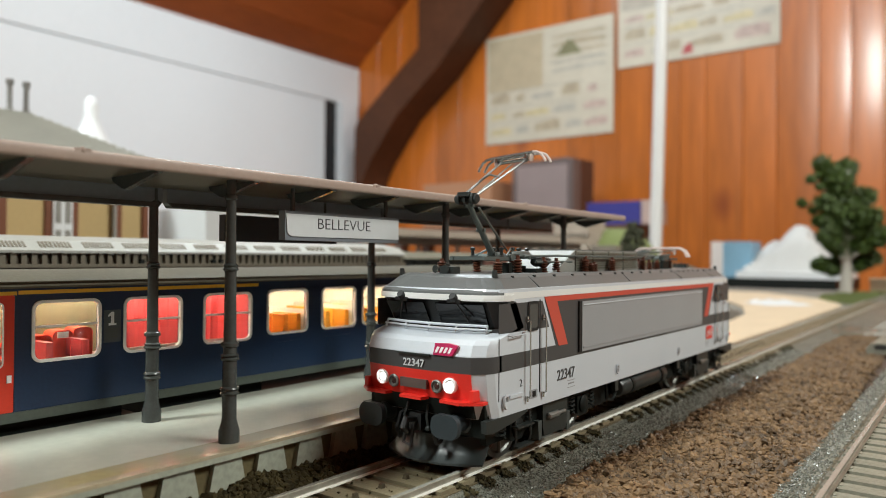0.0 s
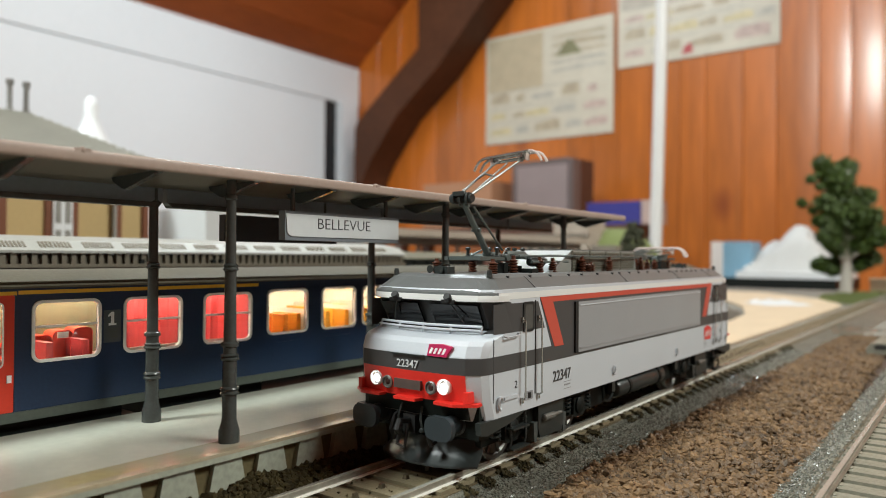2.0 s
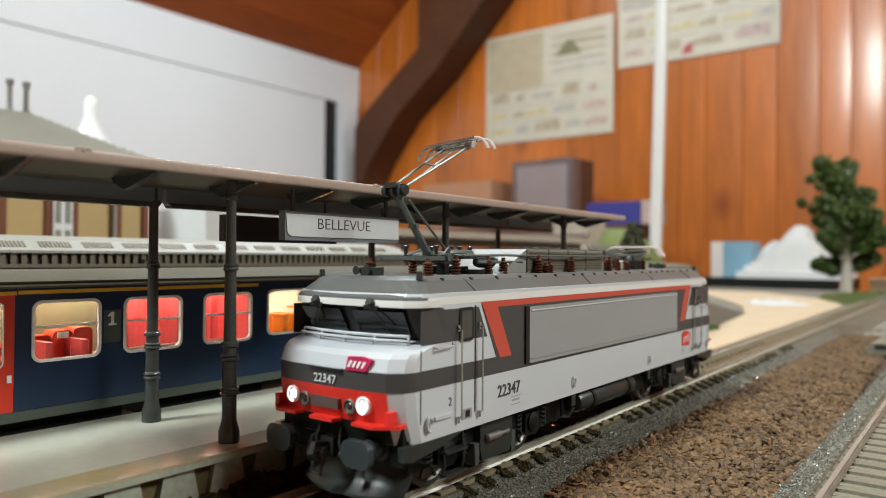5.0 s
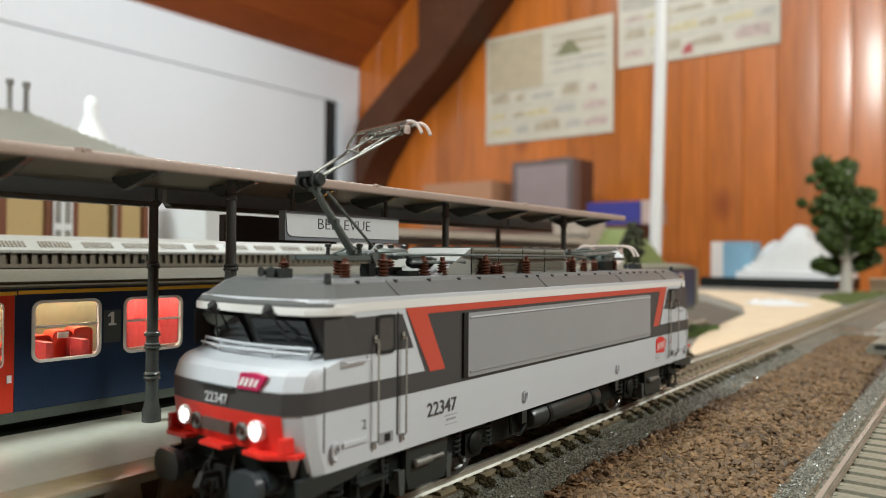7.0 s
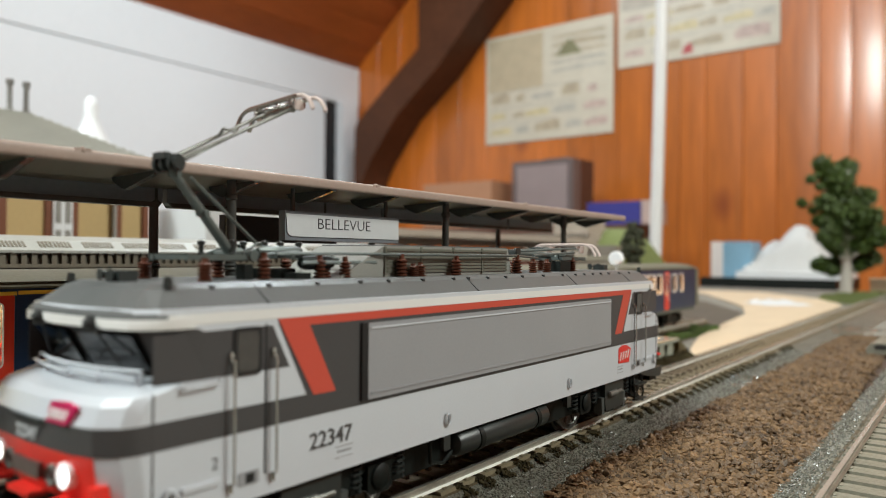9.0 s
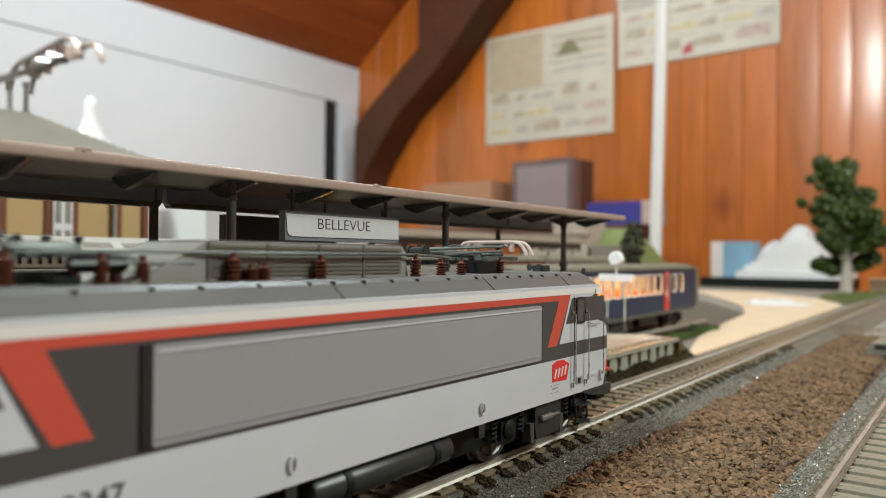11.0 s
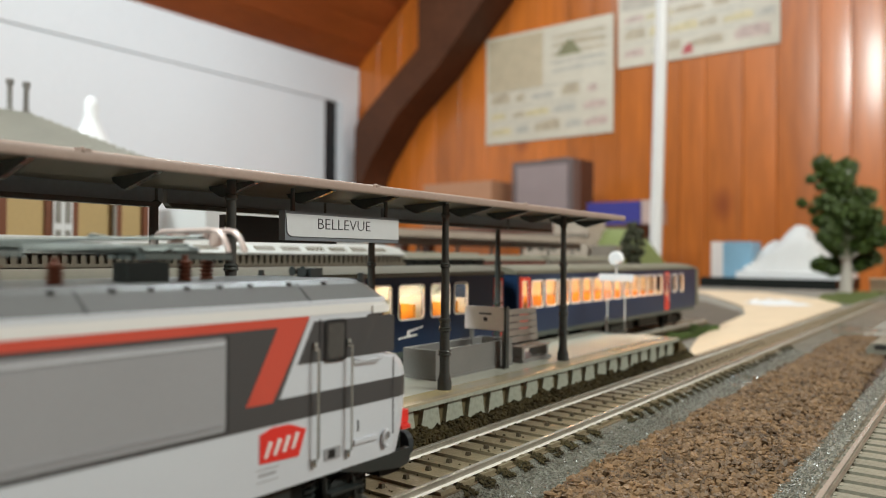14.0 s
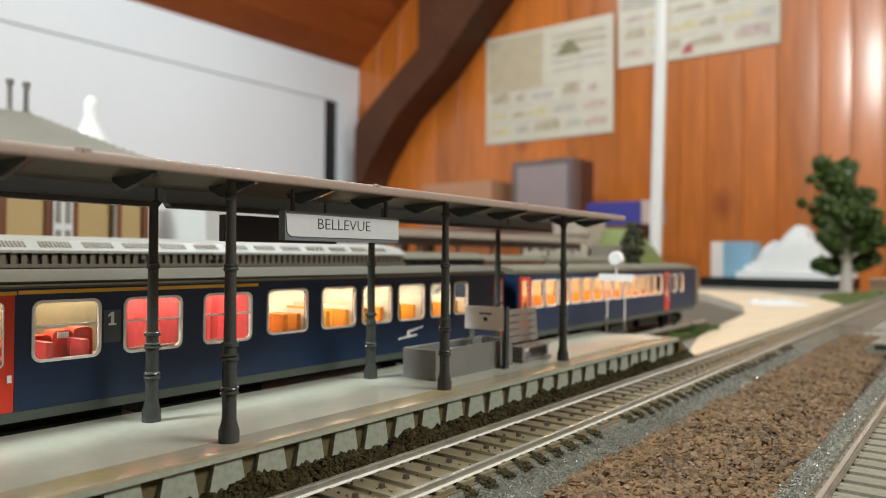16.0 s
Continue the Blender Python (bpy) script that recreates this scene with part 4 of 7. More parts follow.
    for x in (-13, 13):
        for y in (-77.8, 77.8):
            cyl(bm, (x, y, 42), (x, y, 43.6), 0.7, 0.5, 8)
    parts("roof_lug", bm, CHASSIS_GREY, roof)
    # raised pantograph
    bm = bmesh.new()
    cyl(bm, (-5.6, -58.5, 46.3), (5.6, -58.5, 46.3), 0.9)
    panto = part("pantograph", bm, PANTO, L, "raised grey green single-arm pantograph")
    bm = bmesh.new()
    for x in (-4.6, 4.6):
        box(bm, x - 0.5, x + 0.5, -69.8, -55.5, 45.6, 46.5)
    box(bm, -4.0, 4.0, -69.6, -68.6, 45.7, 46.5)
    box(bm, -4.0, 4.0, -57.4, -56.4, 45.7, 46.6)
    box(bm, -1.0, 1.0, -68.4, -59.5, 45.8, 46.4)
    parts("base_bar", bm, PANTO, panto, bevel=0.12)
    bm = bmesh.new()
    lathe_y(bm, (3.4, -56.2, 47.2), [(0.5, 0), (0.75, 1), (0.75, 8), (0.5, 9)], 8)
    lathe_y(bm, (-2.8, -56.2, 46.9), [(0.5, 0), (0.75, 1), (0.75, 6), (0.5, 7)], 8)
    parts("drive_cylinder", bm, PANTO, panto)
    bm = bmesh.new()
    for x, y in ((-2.5, -54.6), (3.0, -54.6), (2.6, -51), (2.6, -47), (4.2, -61.5), (-4.2, -61.5)):
        lathe(bm, (x, y, 46), [(0.6, 0), (0.6, 0.7), (0.4, 0.8), (0.4, 2.0), (0.65, 2.1), (0.65, 2.6), (0.2, 2.8)], 8)
    parts("post_fitting", bm, CHASSIS_GREY, panto)
    bm = bmesh.new()
    for x in (-3.2, 0.8, 4.4):
        wire(bm, [(x, -55.5, 46.6), (x * 1.2, -50, 46.9), (x * 1.4, -41, 45.8)], 0.3, 6)
    for x in (-4.6, 4.6):
        wire(bm, [(x, -60, 46.6), (x * 0.7, -56, 48.4), (x * 0.6, -53, 46.8)], 0.25, 6)
    parts("conductor_rod", bm, PANTO, panto)
    bm = bmesh.new()
    for y in (-51, -47, -42):
        box(bm, -4.4, 6.0, y - 0.35, y + 0.35, 45.9, 46.4)
    parts("cross_bar", bm, PANTO, panto, bevel=0.1)
    bm = bmesh.new()
    cyl(bm, (0, -58.6, 46.4), (0, -69.6, 59.2), 0.85, 0.65, 10)
    for k in (0.06, 0.5, 0.94):
        p = Vector((0, -58.6, 46.4)).lerp(Vector((0, -69.6, 59.2)), k)
        cyl(bm, (-1.2, p.y, p.z), (1.2, p.y, p.z), 0.5, n=8)
    part("lower_arm", bm, PANTO, panto)
    bm = bmesh.new()
    cyl(bm, (1.4, -54.6, 48.0), (1.4, -67.2, 58.0), 0.28, n=6)
    part("control_rod", bm, PANTO, panto)
    bm = bmesh.new()
    cyl(bm, (-2.6, -70.0, 59.9), (2.6, -70.0, 59.9), 0.75, n=12)
    for x in (-1.9, 0, 1.9):
        prism(bm, rounded(-71.3, -68.7, 58.6, 61.2, 0.9, 3), "x", x - 0.35, x + 0.35)
    for x in (-2.7, 2.7):
        cyl(bm, (x - 0.3, -70.0, 59.9), (x + 0.3, -70.0, 59.9), 1.0, n=10)
    box(bm, -1.6, 1.6, -71.6, -70.6, 60.4, 61.4)
    part("knee_joint", bm, CHASSIS_GREY, panto, "grey hinged knee joint", bevel=0.1)
    bm = bmesh.new()
    for s in (-1, 1):
        cyl(bm, (s * 1.8, -69.6, 60.4), (s * 3.6, -49.5, 71.0), 0.34, 0.26, 8)
        ball(bm, (s * 3.6, -49.5, 71.0), 0.6, 8)
    cyl(bm, (0.2, -69.2, 59.6), (0.2, -51, 70.0), 0.2, n=6)
    wire(bm, [(-2.6, -59.5, 65.7), (0, -60.5, 66.5), (2.6, -59.5, 65.7)], 0.26, 6)
    part("upper_arm", bm, ARM_GREY, panto, "thin steel upper arm frame")
    bm = bmesh.new()
    tip = lambda x, z: z + 0.07 * x
    for y in (-50.7, -47.9):
        wire(bm, [(-6.4, y, tip(-6.4, 72.3)), (6.4, y, tip(6.4, 72.3))], 0.42, 6)
    for k in (-3.0, 0.0, 3.0):
        cyl(bm, (k, -50.7, tip(k, 72.2)), (k, -47.9, tip(k, 72.2)), 0.25, n=6)
    for s in (-1, 1):
        box(bm, s * 4.4 - 0.3, s * 4.4 + 0.3, -51, -47.6, tip(s * 4.4, 71.0), tip(s * 4.4, 72.2))
    cyl(bm, (-4.6, -49.4, tip(-4.6, 71.0)), (4.6, -49.4, tip(4.6, 71.0)), 0.45, n=8)
    head = part("collector_head", bm, STEEL, panto, "steel collector head")
    for s in (-1, 1):
        bm = bmesh.new()
        for y in (-50.7, -47.9):
            wire(bm, [(s * 6.3, y, tip(s * 6.3, 72.3)), (s * 7.5, y, tip(s * 7.5, 72.15)), (s * 8.7, y, tip(s * 8.7, 71.5)), (s * 9.6, y, tip(s * 9.6, 70.3)), (s * 10.0, y, tip(s * 10.0, 69.4))], 0.36, 6)
        parts("horn", bm, PANTO_PINK if s > 0 else STEEL, head, "curved end horn")
        bm = bmesh.new()
        loft(bm, [[(x, y, z + 0.07 * x) for y, z in rounded(-50.3, -48.5, 70.3, 72.0, 0.5)] for x in (s * 5.0, s * 5.35)])
        part("hinge_plate", bm, PANTO_PINK, head, "pale end plate")
    # folded pantograph
    bm = bmesh.new()
    for x in (-4.6, 4.6):
        box(bm, x - 0.5, x + 0.5, 44.0, 58.0, 45.7, 46.5)
    box(bm, -5.0, 5.0, 45.0, 47.0, 45.6, 46.6)
    box(bm, -5.0, 5.0, 56.4, 57.8, 45.6, 46.5)
    cyl(bm, (-4.5, 48, 46.4), (4.5, 48, 46.4), 0.9)
    lathe_y(bm, (3.6, 44, 47.0), [(0.5, 0), (0.75, 1), (0.75, 8), (0.5, 9)], 8)
    low = part("folded_pantograph", bm, PANTO, L, "folded grey green pantograph with pale horns")
    bm = bmesh.new()
    cyl(bm, (0, 48, 46.9), (0, 26, 47.4), 0.85, 0.7, 10)
    part("lower_arm", bm, PANTO, low)
    bm = bmesh.new()
    cyl(bm, (-2.4, 25.5, 47.4), (2.4, 25.5, 47.4), 1.0, n=10)
    for x in (-2.0, 2.0):
        prism(bm, rounded(24.2, 26.8, 46.2, 48.7, 0.8), "x", x - 0.3, x + 0.3)
    part("knee_joint", bm, CHASSIS_GREY, low)
    bm = bmesh.new()
    for s in (-1, 1):
        cyl(bm, (s * 1.8, 26, 47.9), (s * 4.4, 54.5, 49.0), 0.36, 0.28, 8)
    cyl(bm, (5.4, 28, 46.8), (5.6, 50, 47.8), 0.3, n=6)
    wire(bm, [(-3.0, 40, 48.6), (0, 39, 49.0), (3.0, 40, 48.6)], 0.25, 6)
    part("upper_arm", bm, PANTO, low, "thin folded upper arm frame")
    bm = bmesh.new()
    for y in (53.6, 56.4):
        wire(bm, [(-6.6, y, 50.0), (6.6, y, 50.0)], 0.42, 6)
    for k in (-4.4, 4.4):
        box(bm, k - 0.3, k + 0.3, 53.4, 56.6, 48.8, 50.0)
    head = part("collector_head", bm, PANTO_PINK, low, "pinkish contact strips")
    for s in (-1, 1):
        bm = bmesh.new()
        for y in (53.6, 56.4):
            wire(bm, [(s * 6.5, y, 50.0), (s * 7.8, y, 49.8), (s * 9.0, y, 49.0), (s * 9.9, y, 47.6), (s * 10.2, y, 46.8)], 0.40, 6)
        parts("horn", bm, PANTO_PINK, head, "pale curved end horn")
        bm = bmesh.new()
        prism(bm, rounded(53.9, 56.1, 47.6, 49.8, 0.5), "x", *sorted((s * 5.0, s * 5.4)))
        part("hinge_plate", bm, PANTO_PINK, head)
    # running gear
    bm = bmesh.new()
    box(bm, -12.5, 12.5, -80, 80, 6.5, 14.0)
    box(bm, -15.8, 15.8, -84, 84, 12.8, 14.5)
    part("underframe", bm, CHASSIS, L, "black underframe")
    for c in (-55.0, 55.0):
        bm = bmesh.new()
        for s in (-1, 1):
            # side frame, deeper in the middle and arched over the axles
            prism(bm, [(c - 25, 10.6), (c - 25, 13.0), (c + 25, 13.0), (c + 25, 10.6), (c + 21, 10.0), (c + 17.5, 11.2), (c + 14.5, 11.2), (c + 10, 9.2), (c + 8, 7.4), (c - 8, 7.4), (c - 10, 9.2), (c - 14.5, 11.2), (c - 17.5, 11.2), (c - 21, 10.0)], "x", *sorted((s * 12.4, s * 14.0)))
        box(bm, -13, 13, c - 5, c + 5, 6.5, 10.5)
        bogie = part("bogie", bm, CHASSIS, L, "black green bogie with sprung axle boxes", bevel=0.2)
        for s in (-1, 1):
            for d in (-16, 16):
                bm = bmesh.new()
                prism(bm, [(c + d - 3.0, 7.2), (c + d - 2.0, 6.4), (c + d + 2.0, 6.4), (c + d + 3.0, 7.2), (c + d + 3.0, 11.4), (c + d - 3.0, 11.4)], "x", *sorted((s * 12.2, s * 14.6)))
                lathe_x(bm, (s * 14.5, c + d, 9.2), [(2.2, 0), (2.2, s * 0.5), (1.5, s * 0.9), (0.6, s * 1.0)], 16)
                part("axle_box", bm, CHASSIS, bogie, bevel=0.15)
                for q in (-5.4, 5.4):
                    bm = bmesh.new()
                    coil = [(s * 13.8 + 1.05 * math.cos(k * 0.9), c + d + q + 1.05 * math.sin(k * 0.9), 7.6 + 0.145 * k) for k in range(36)]
                    wire(bm, coil, 0.26, 5)
                    part("coil_spring", bm, CHASSIS_GREY, bogie)
                bm = bmesh.new()
                k = 1 if d < 0 else -1
                prism(bm, [(c + d + k * 8.6, 4.6), (c + d + k * 9.8, 4.6), (c + d + k * 10.2, 9.0), (c + d + k * 8.2, 9.0)], "x", *sorted((s * 12.8, s * 15.2)))
                part("sand_box", bm, SAND_GREY, bogie, "pale grey sand box", bevel=0.15)
            bm = bmesh.new()
            prism(bm, [(c - 5.2, 5.2), (c + 5.2, 5.2), (c + 6.0, 7.5), (c + 6.0, 12.4), (c - 6.0, 12.4), (c - 6.0, 7.5)], "x", *sorted((s * 13.2, s * 15.4)))
            part("centre_block", bm, CHASSIS_GREY, bogie, "dark grey side bearer", bevel=0.3)
            bm = bmesh.new()
            lathe_y(bm, (s * 15.7, c - 4.4, 9.6), [(0.4, 0), (0.8, 0.3), (0.8, 5.0), (0.45, 5.2), (0.45, 8.6)], 10)
            part("damper", bm, ARM_GREY, bogie, "bright damper cylinder")
        for s in (-1, 1):
            bm = bmesh.new()
            e = -1 if c < 0 else 1
            wire(bm, [(s * 15.6, c + e * 12.5, 12.8), (s * 16.1, c + e * 12.8, 7.2), (s * 15.6, c + e * 13.0, 5.2)], 0.3, 6)
            wire(bm, [(s * 15.6, c + e * 18.5, 12.8), (s * 16.1, c + e * 18.8, 7.2), (s * 15.6, c + e * 19.0, 5.2)], 0.3, 6)
            for z in (5.4, 9.6):
                box(bm, *sorted((s * 15.2, s * 17.0)), c + min(e * 12.6, e * 19.3), c + max(e * 12.6, e * 19.3), z, z + 0.4)
            part("cab_step", bm, CHASSIS_GREY, L, "wire cab steps")
    bm = bmesh.new()
    for s in (-1, 1):
        lathe_x(bm, (s * 8.9, 0, 0), [(0.8, -1.6), (7.9, -1.5), (7.9, -0.9), (7.2, -0.7), (7.0, 1.3), (6.0, 1.3), (5.6, 0.9), (2.0, 0.9), (1.6, 1.6)][:: 1] if s > 0 else [(0.8, 1.6), (7.9, 1.5), (7.9, 0.9), (7.2, 0.7), (7.0, -1.3), (6.0, -1.3), (5.6, -0.9), (2.0, -0.9), (1.6, -1.6)], 26)
    cyl(bm, (-8, 0, 0), (8, 0, 0), 1.0)
    for s in (-1, 1):
        for k in range(8):
            t = k * math.pi / 4
            cyl(bm, (s * 9.9, 1.8 * math.cos(t), 1.8 * math.sin(t)), (s * 9.9, 5.8 * math.cos(t), 5.8 * math.sin(t)), 0.45, n=6)
    me = mesh_of("wheelset", bm, TREAD)
    for c in (-71, -39, 39, 71):
        ob = new("wheelset", me)
        ob.parent = L
        ob.location = (0, c / 1000, 0.0088)
        WHEELS.append((ob, c))
    for s in (-1, 1):
        bm = bmesh.new()
        lathe_y(bm, (s * 14.2, -18.5, 10.2), [(1.2, 0), (2.2, 0.5), (2.6, 1.4), (2.6, 34.3), (2.2, 35.2), (1.2, 35.8)], 20)
        tank = part("air_tank", bm, CHASSIS_GREY, L, "grey air reservoir with strap bands")
        for y in (-11, 11.5):
            bm = bmesh.new()
            lathe_y(bm, (s * 14.2, y, 10.2), [(2.6, -0.8), (2.85, -0.7), (2.85, 0.7), (2.6, 0.8)], 20)
            part("strap", bm, CHASSIS, tank)
        bm = bmesh.new()
        wire(bm, [(s * 15, -26, 13.5), (s * 15.2, -26, 8.5), (s * 15, -22, 7.6), (s * 14.5, -18.5, 9.0)], 0.4, 6)
        part("air_pipe", bm, CHASSIS, L)


WHEELS = []
locomotive()


# ---- coaches at the platform ----
NAVY = surf("navy_blue_coach_paint", (0.011, 0.028, 0.070), 0.32, var=0.15, coarse=60, fine=1500, bump=0.03, spec=0.4)
COACH_ROOF = surf("warm_grey_coach_roof", (0.155, 0.145, 0.108), 0.6, var=0.18, coarse=50, fine=1200, bump=0.06, spec=0.12)
SKIRT = surf("grey_green_coach_skirt", (0.075, 0.09, 0.075), 0.42, var=0.15, coarse=60, fine=1200, bump=0.05)
YELLOW = surf("yellow_class_stripe", (0.80, 0.45, 0.04), 0.4, var=0.05, bump=0)
DOOR_RED = surf("red_door_paint", (0.68, 0.04, 0.014), 0.35, var=0.06, coarse=80, fine=1500, bump=0.02)
SEAT_RED = surf("red_seat_plastic", (0.52, 0.055, 0.055), 0.45, var=0.12, coarse=200, fine=1500, bump=0.05)
SEAT_ORANGE = surf("orange_seat_plastic", (0.88, 0.38, 0.02), 0.45, var=0.12, coarse=200, fine=1500, bump=0.05)
CREAM = surf("cream_interior_plastic", (0.72, 0.69, 0.57), 0.5, var=0.08, coarse=80, fine=1500, bump=0.03)
PANE = glass("clear_coach_pane")
STRIP = glow("coach_light_strip", (1.0, 0.92, 0.72), 17.0)
STRIP_WARM = glow("warm_coach_light_strip", (1.0, 0.54, 0.24), 17.0)


def outward(ob):
    """A thin pane that faces the platform and lets light through."""
    if ob.data.polygons[0].normal.x < 0:
        ob.data.flip_normals()
    ob.visible_shadow = False
    return ob


def coach_shell(bm, wins, y0, y1, doors):
    """The platform side, pierced: piers, sills and heads round the openings. Local x is 0 at the side, going in negative."""
    openings = sorted([(a, b, lo, hi) for a, b, lo, hi in wins])
    y = y0
    for a, b, lo, hi in openings:
        if a > y:
            box(bm, -0.9, 0, y, a, 12.6, 38.9)
        box(bm, -0.9, 0, a, b, 12.6, lo)
        box(bm, -0.9, 0, a, b, hi, 38.9)
        y = b
    box(bm, -0.9, 0, y, y1, 12.6, 38.9)


def coach(x, yb, length, wins, doors, first, strip, label, rz=0.0):
    t = thing("passenger_coach", x, yb, 0, label, "railway coach", "coaches at the platform", rz=rz)
    y0, y1 = 0.0, length
    bm = bmesh.new()
    allw = [(a, b, lo, hi) for a, b, lo, hi, k in wins] + [(a, b, 12.7, 37.6) for a, b in doors]
    coach_shell(bm, allw, y0, y1, doors)
    bmesh.ops.remove_doubles(bm, verts=bm.verts, dist=0.001)
    body = part("side_wall", bm, NAVY, t, "navy blue coach side", smooth=0)
    bm = bmesh.new()
    box(bm, -33, -32.1, y0, y1, 12.6, 38.9)
    box(bm, -32.1, -0.9, y0, y0 + 0.8, 12.6, 38.9)
    box(bm, -32.1, -0.9, y1 - 0.8, y1, 12.6, 38.9)
    part("far_wall", bm, NAVY, t, smooth=0)
    bm = bmesh.new()
    box(bm, -32.1, -31.6, y0 + 0.8, y1 - 0.8, 12.6, 38.5)
    for a, b, lo, hi, k in wins:
        if not k:
            box(bm, -31, -1.2, b + 1.0, b + 1.5, 13, 24 if strip is STRIP_WARM else 30)
    box(bm, -14.2, -13.8, y0 + 1, y1 - 1, 13, 22)
    part("inner_lining", bm, CREAM, t, "cream interior lining", smooth=0)
    bm = bmesh.new()
    arc = [(x_, 38.9 + (z_ - 38.9) * 0.56) for x_, z_ in [(0.3, 38.9), (0.1, 40.2), (-1.6, 42.0), (-5.0, 43.9), (-10, 45.2), (-16.5, 45.7), (-23, 45.2), (-28, 43.9), (-31.4, 42.0), (-33.1, 40.2), (-33.3, 38.9)]]
    prism(bm, arc, "y", y0 - 0.4, y1 + 0.4)
    roof = part("roof", bm, COACH_ROOF, t, "warm grey rounded roof", smooth=50)
    for z in (39.0, 40.0):
        bm = bmesh.new()
        x0 = 0.45 if z < 40 else -0.35
        box(bm, x0 - 0.3, x0 + 0.2, y0, y1, z, z + 0.35)
        part("rain_gutter", bm, COACH_ROOF, roof, bevel=0.1)
    bm = bmesh.new()
    box(bm, -32, -0.4, y0, y1, 11.9, 12.8)
    part("coach_floor", bm, CHASSIS, t)
    bm = bmesh.new()
    box(bm, -32.6, 0.05, y0 + 1, y1 - 1, 10.4, 12.55)
    part("skirt", bm, SKIRT, t, "grey green lower skirt", bevel=0.2)
    for c in (34, length - 34):
        bm = bmesh.new()
        for s in (-6, -27):
            box(bm, s - 1.5, s + 1.5, c - 19, c + 19, 3.2, 8.0)
            for d in (-12.5, 12.5):
                box(bm, s - 2, s + 2.6, c + d - 2.6, c + d + 2.6, 2.8, 8.6)
        box(bm, -27, -6, c - 4, c + 4, 5, 11)
        bogie = part("bogie", bm, CHASSIS, t, "black coach bogie", bevel=0.2)
        for d in (-12.5, 12.5):
            bm = bmesh.new()
            for s in (-7.8, -25.2):
                lathe_x(bm, (s, c + d, 5.4), [(5.3, -1.0), (5.3, 1.0), (2.0, 1.2)], 18)
            cyl(bm, (-25, c + d, 5.4), (-8, c + d, 5.4), 1.0)
            part("wheelset", bm, CHASSIS, bogie)
    for a, b in ((70, 96), (108, 140), (150, 182)):
        if b < length - 55:
            bm = bmesh.new()
            box(bm, -30, -3, a, b, 4.6, 10.5)
            part("underfloor_box", bm, CHASSIS, t, bevel=0.3)
    # lit ceiling strip
    bm = bmesh.new()
    box(bm, -19, -13, y0 + 6, y1 - 6, 38.0, 38.5)
    part("light_strip", bm, strip, t, "glowing warm ceiling strip")
    for a, b, lo, hi, k in wins:
        bm = bmesh.new()
        outer, inner = rounded(a - 0.6, b + 0.6, lo - 0.6, hi + 0.6, 2.0, 4), rounded(a + 0.05, b - 0.05, lo + 0.05, hi - 0.05, 1.5, 4)
        rings = [[(0.05, y, z) for y, z in outer], [(0.4, y, z) for y, z in outer], [(0.4, y, z) for y, z in inner], [(-0.5, y, z) for y, z in inner]]
        loft(bm, rings, caps=False)
        w = part("window", bm, ALU, t, "rounded window in a bright frame", smooth=40)
        bm = bmesh.new()
        bm.faces.new([bm.verts.new((-0.3, y, z)) for y, z in inner])
        outward(part("pane", bm, PANE, w, smooth=0))
        if k:
            zc = lo + (hi - lo) * 0.58
            bm = bmesh.new()
            box(bm, -0.3, 0.3, a + 0.2, b - 0.2, zc - 0.25, zc + 0.25)
            part("glazing_bar", bm, ALU, w)
    for a, b in doors:
        bm = bmesh.new()
        wy0, wy1 = (a + b) / 2 - 2.2, (a + b) / 2 + 2.2
        pts = rounded(wy0, wy1, 22.5, 35.8, 0.9, 4)
        outer = rounded(a + 0.15, b - 0.15, 12.7, 37.5, 0.4, 4)
        loft(bm, [[(-0.2, y, z) for y, z in pts], [(0.12, y, z) for y, z in pts], [(0.12, y, z) for y, z in outer], [(-0.6, y, z) for y, z in outer]], caps=False)
        d = part("door", bm, DOOR_RED, t, "red passenger door", smooth=0)
        bm = bmesh.new()
        bm.faces.new([bm.verts.new((-0.15, y, z)) for y, z in pts])
        outward(part("pane", bm, PANE, d, smooth=0))
        bm = bmesh.new()
        f = rounded(wy0 - 0.3, wy1 + 0.3, 22.2, 36.1, 1.1, 4)
        loft(bm, [[(0.1, y, z) for y, z in f], [(0.3, y, z) for y, z in f], [(0.3, y, z) for y, z in pts], [(0.0, y, z) for y, z in pts]], caps=False)
        part("window_frame", bm, ALU, d)
        bm = bmesh.new()
        box(bm, 0.1, 0.5, b - 1.6, b - 0.7, 19.0, 20.6)
        part("handle", bm, ALU, d, "small pale handle", bevel=0.15)
    return t


def seat_rows(t, spans, mat, x0=-1.6):
    """Pairs of moulded seats by the windows."""
    for y, h in spans:
        bm = bmesh.new()
        for k in (0, 1):
            xa = x0 - 5.8 * (k + 1)
            box(bm, xa, xa + 5.4, y - 0.8, y + 0.8, 13.0, h)
            box(bm, xa, xa + 5.4, y + 0.8, y + 4.4, 16.2, 18.0)
            box(bm, xa, xa + 5.4, y - 4.4, y - 0.8, 16.2, 18.0)
            xb = -31.0 + 5.8 * k
            box(bm, xb, xb + 5.4, y - 0.8, y + 0.8, 13.0, h)
        part("seat", bm, mat, t, bevel=0.6)


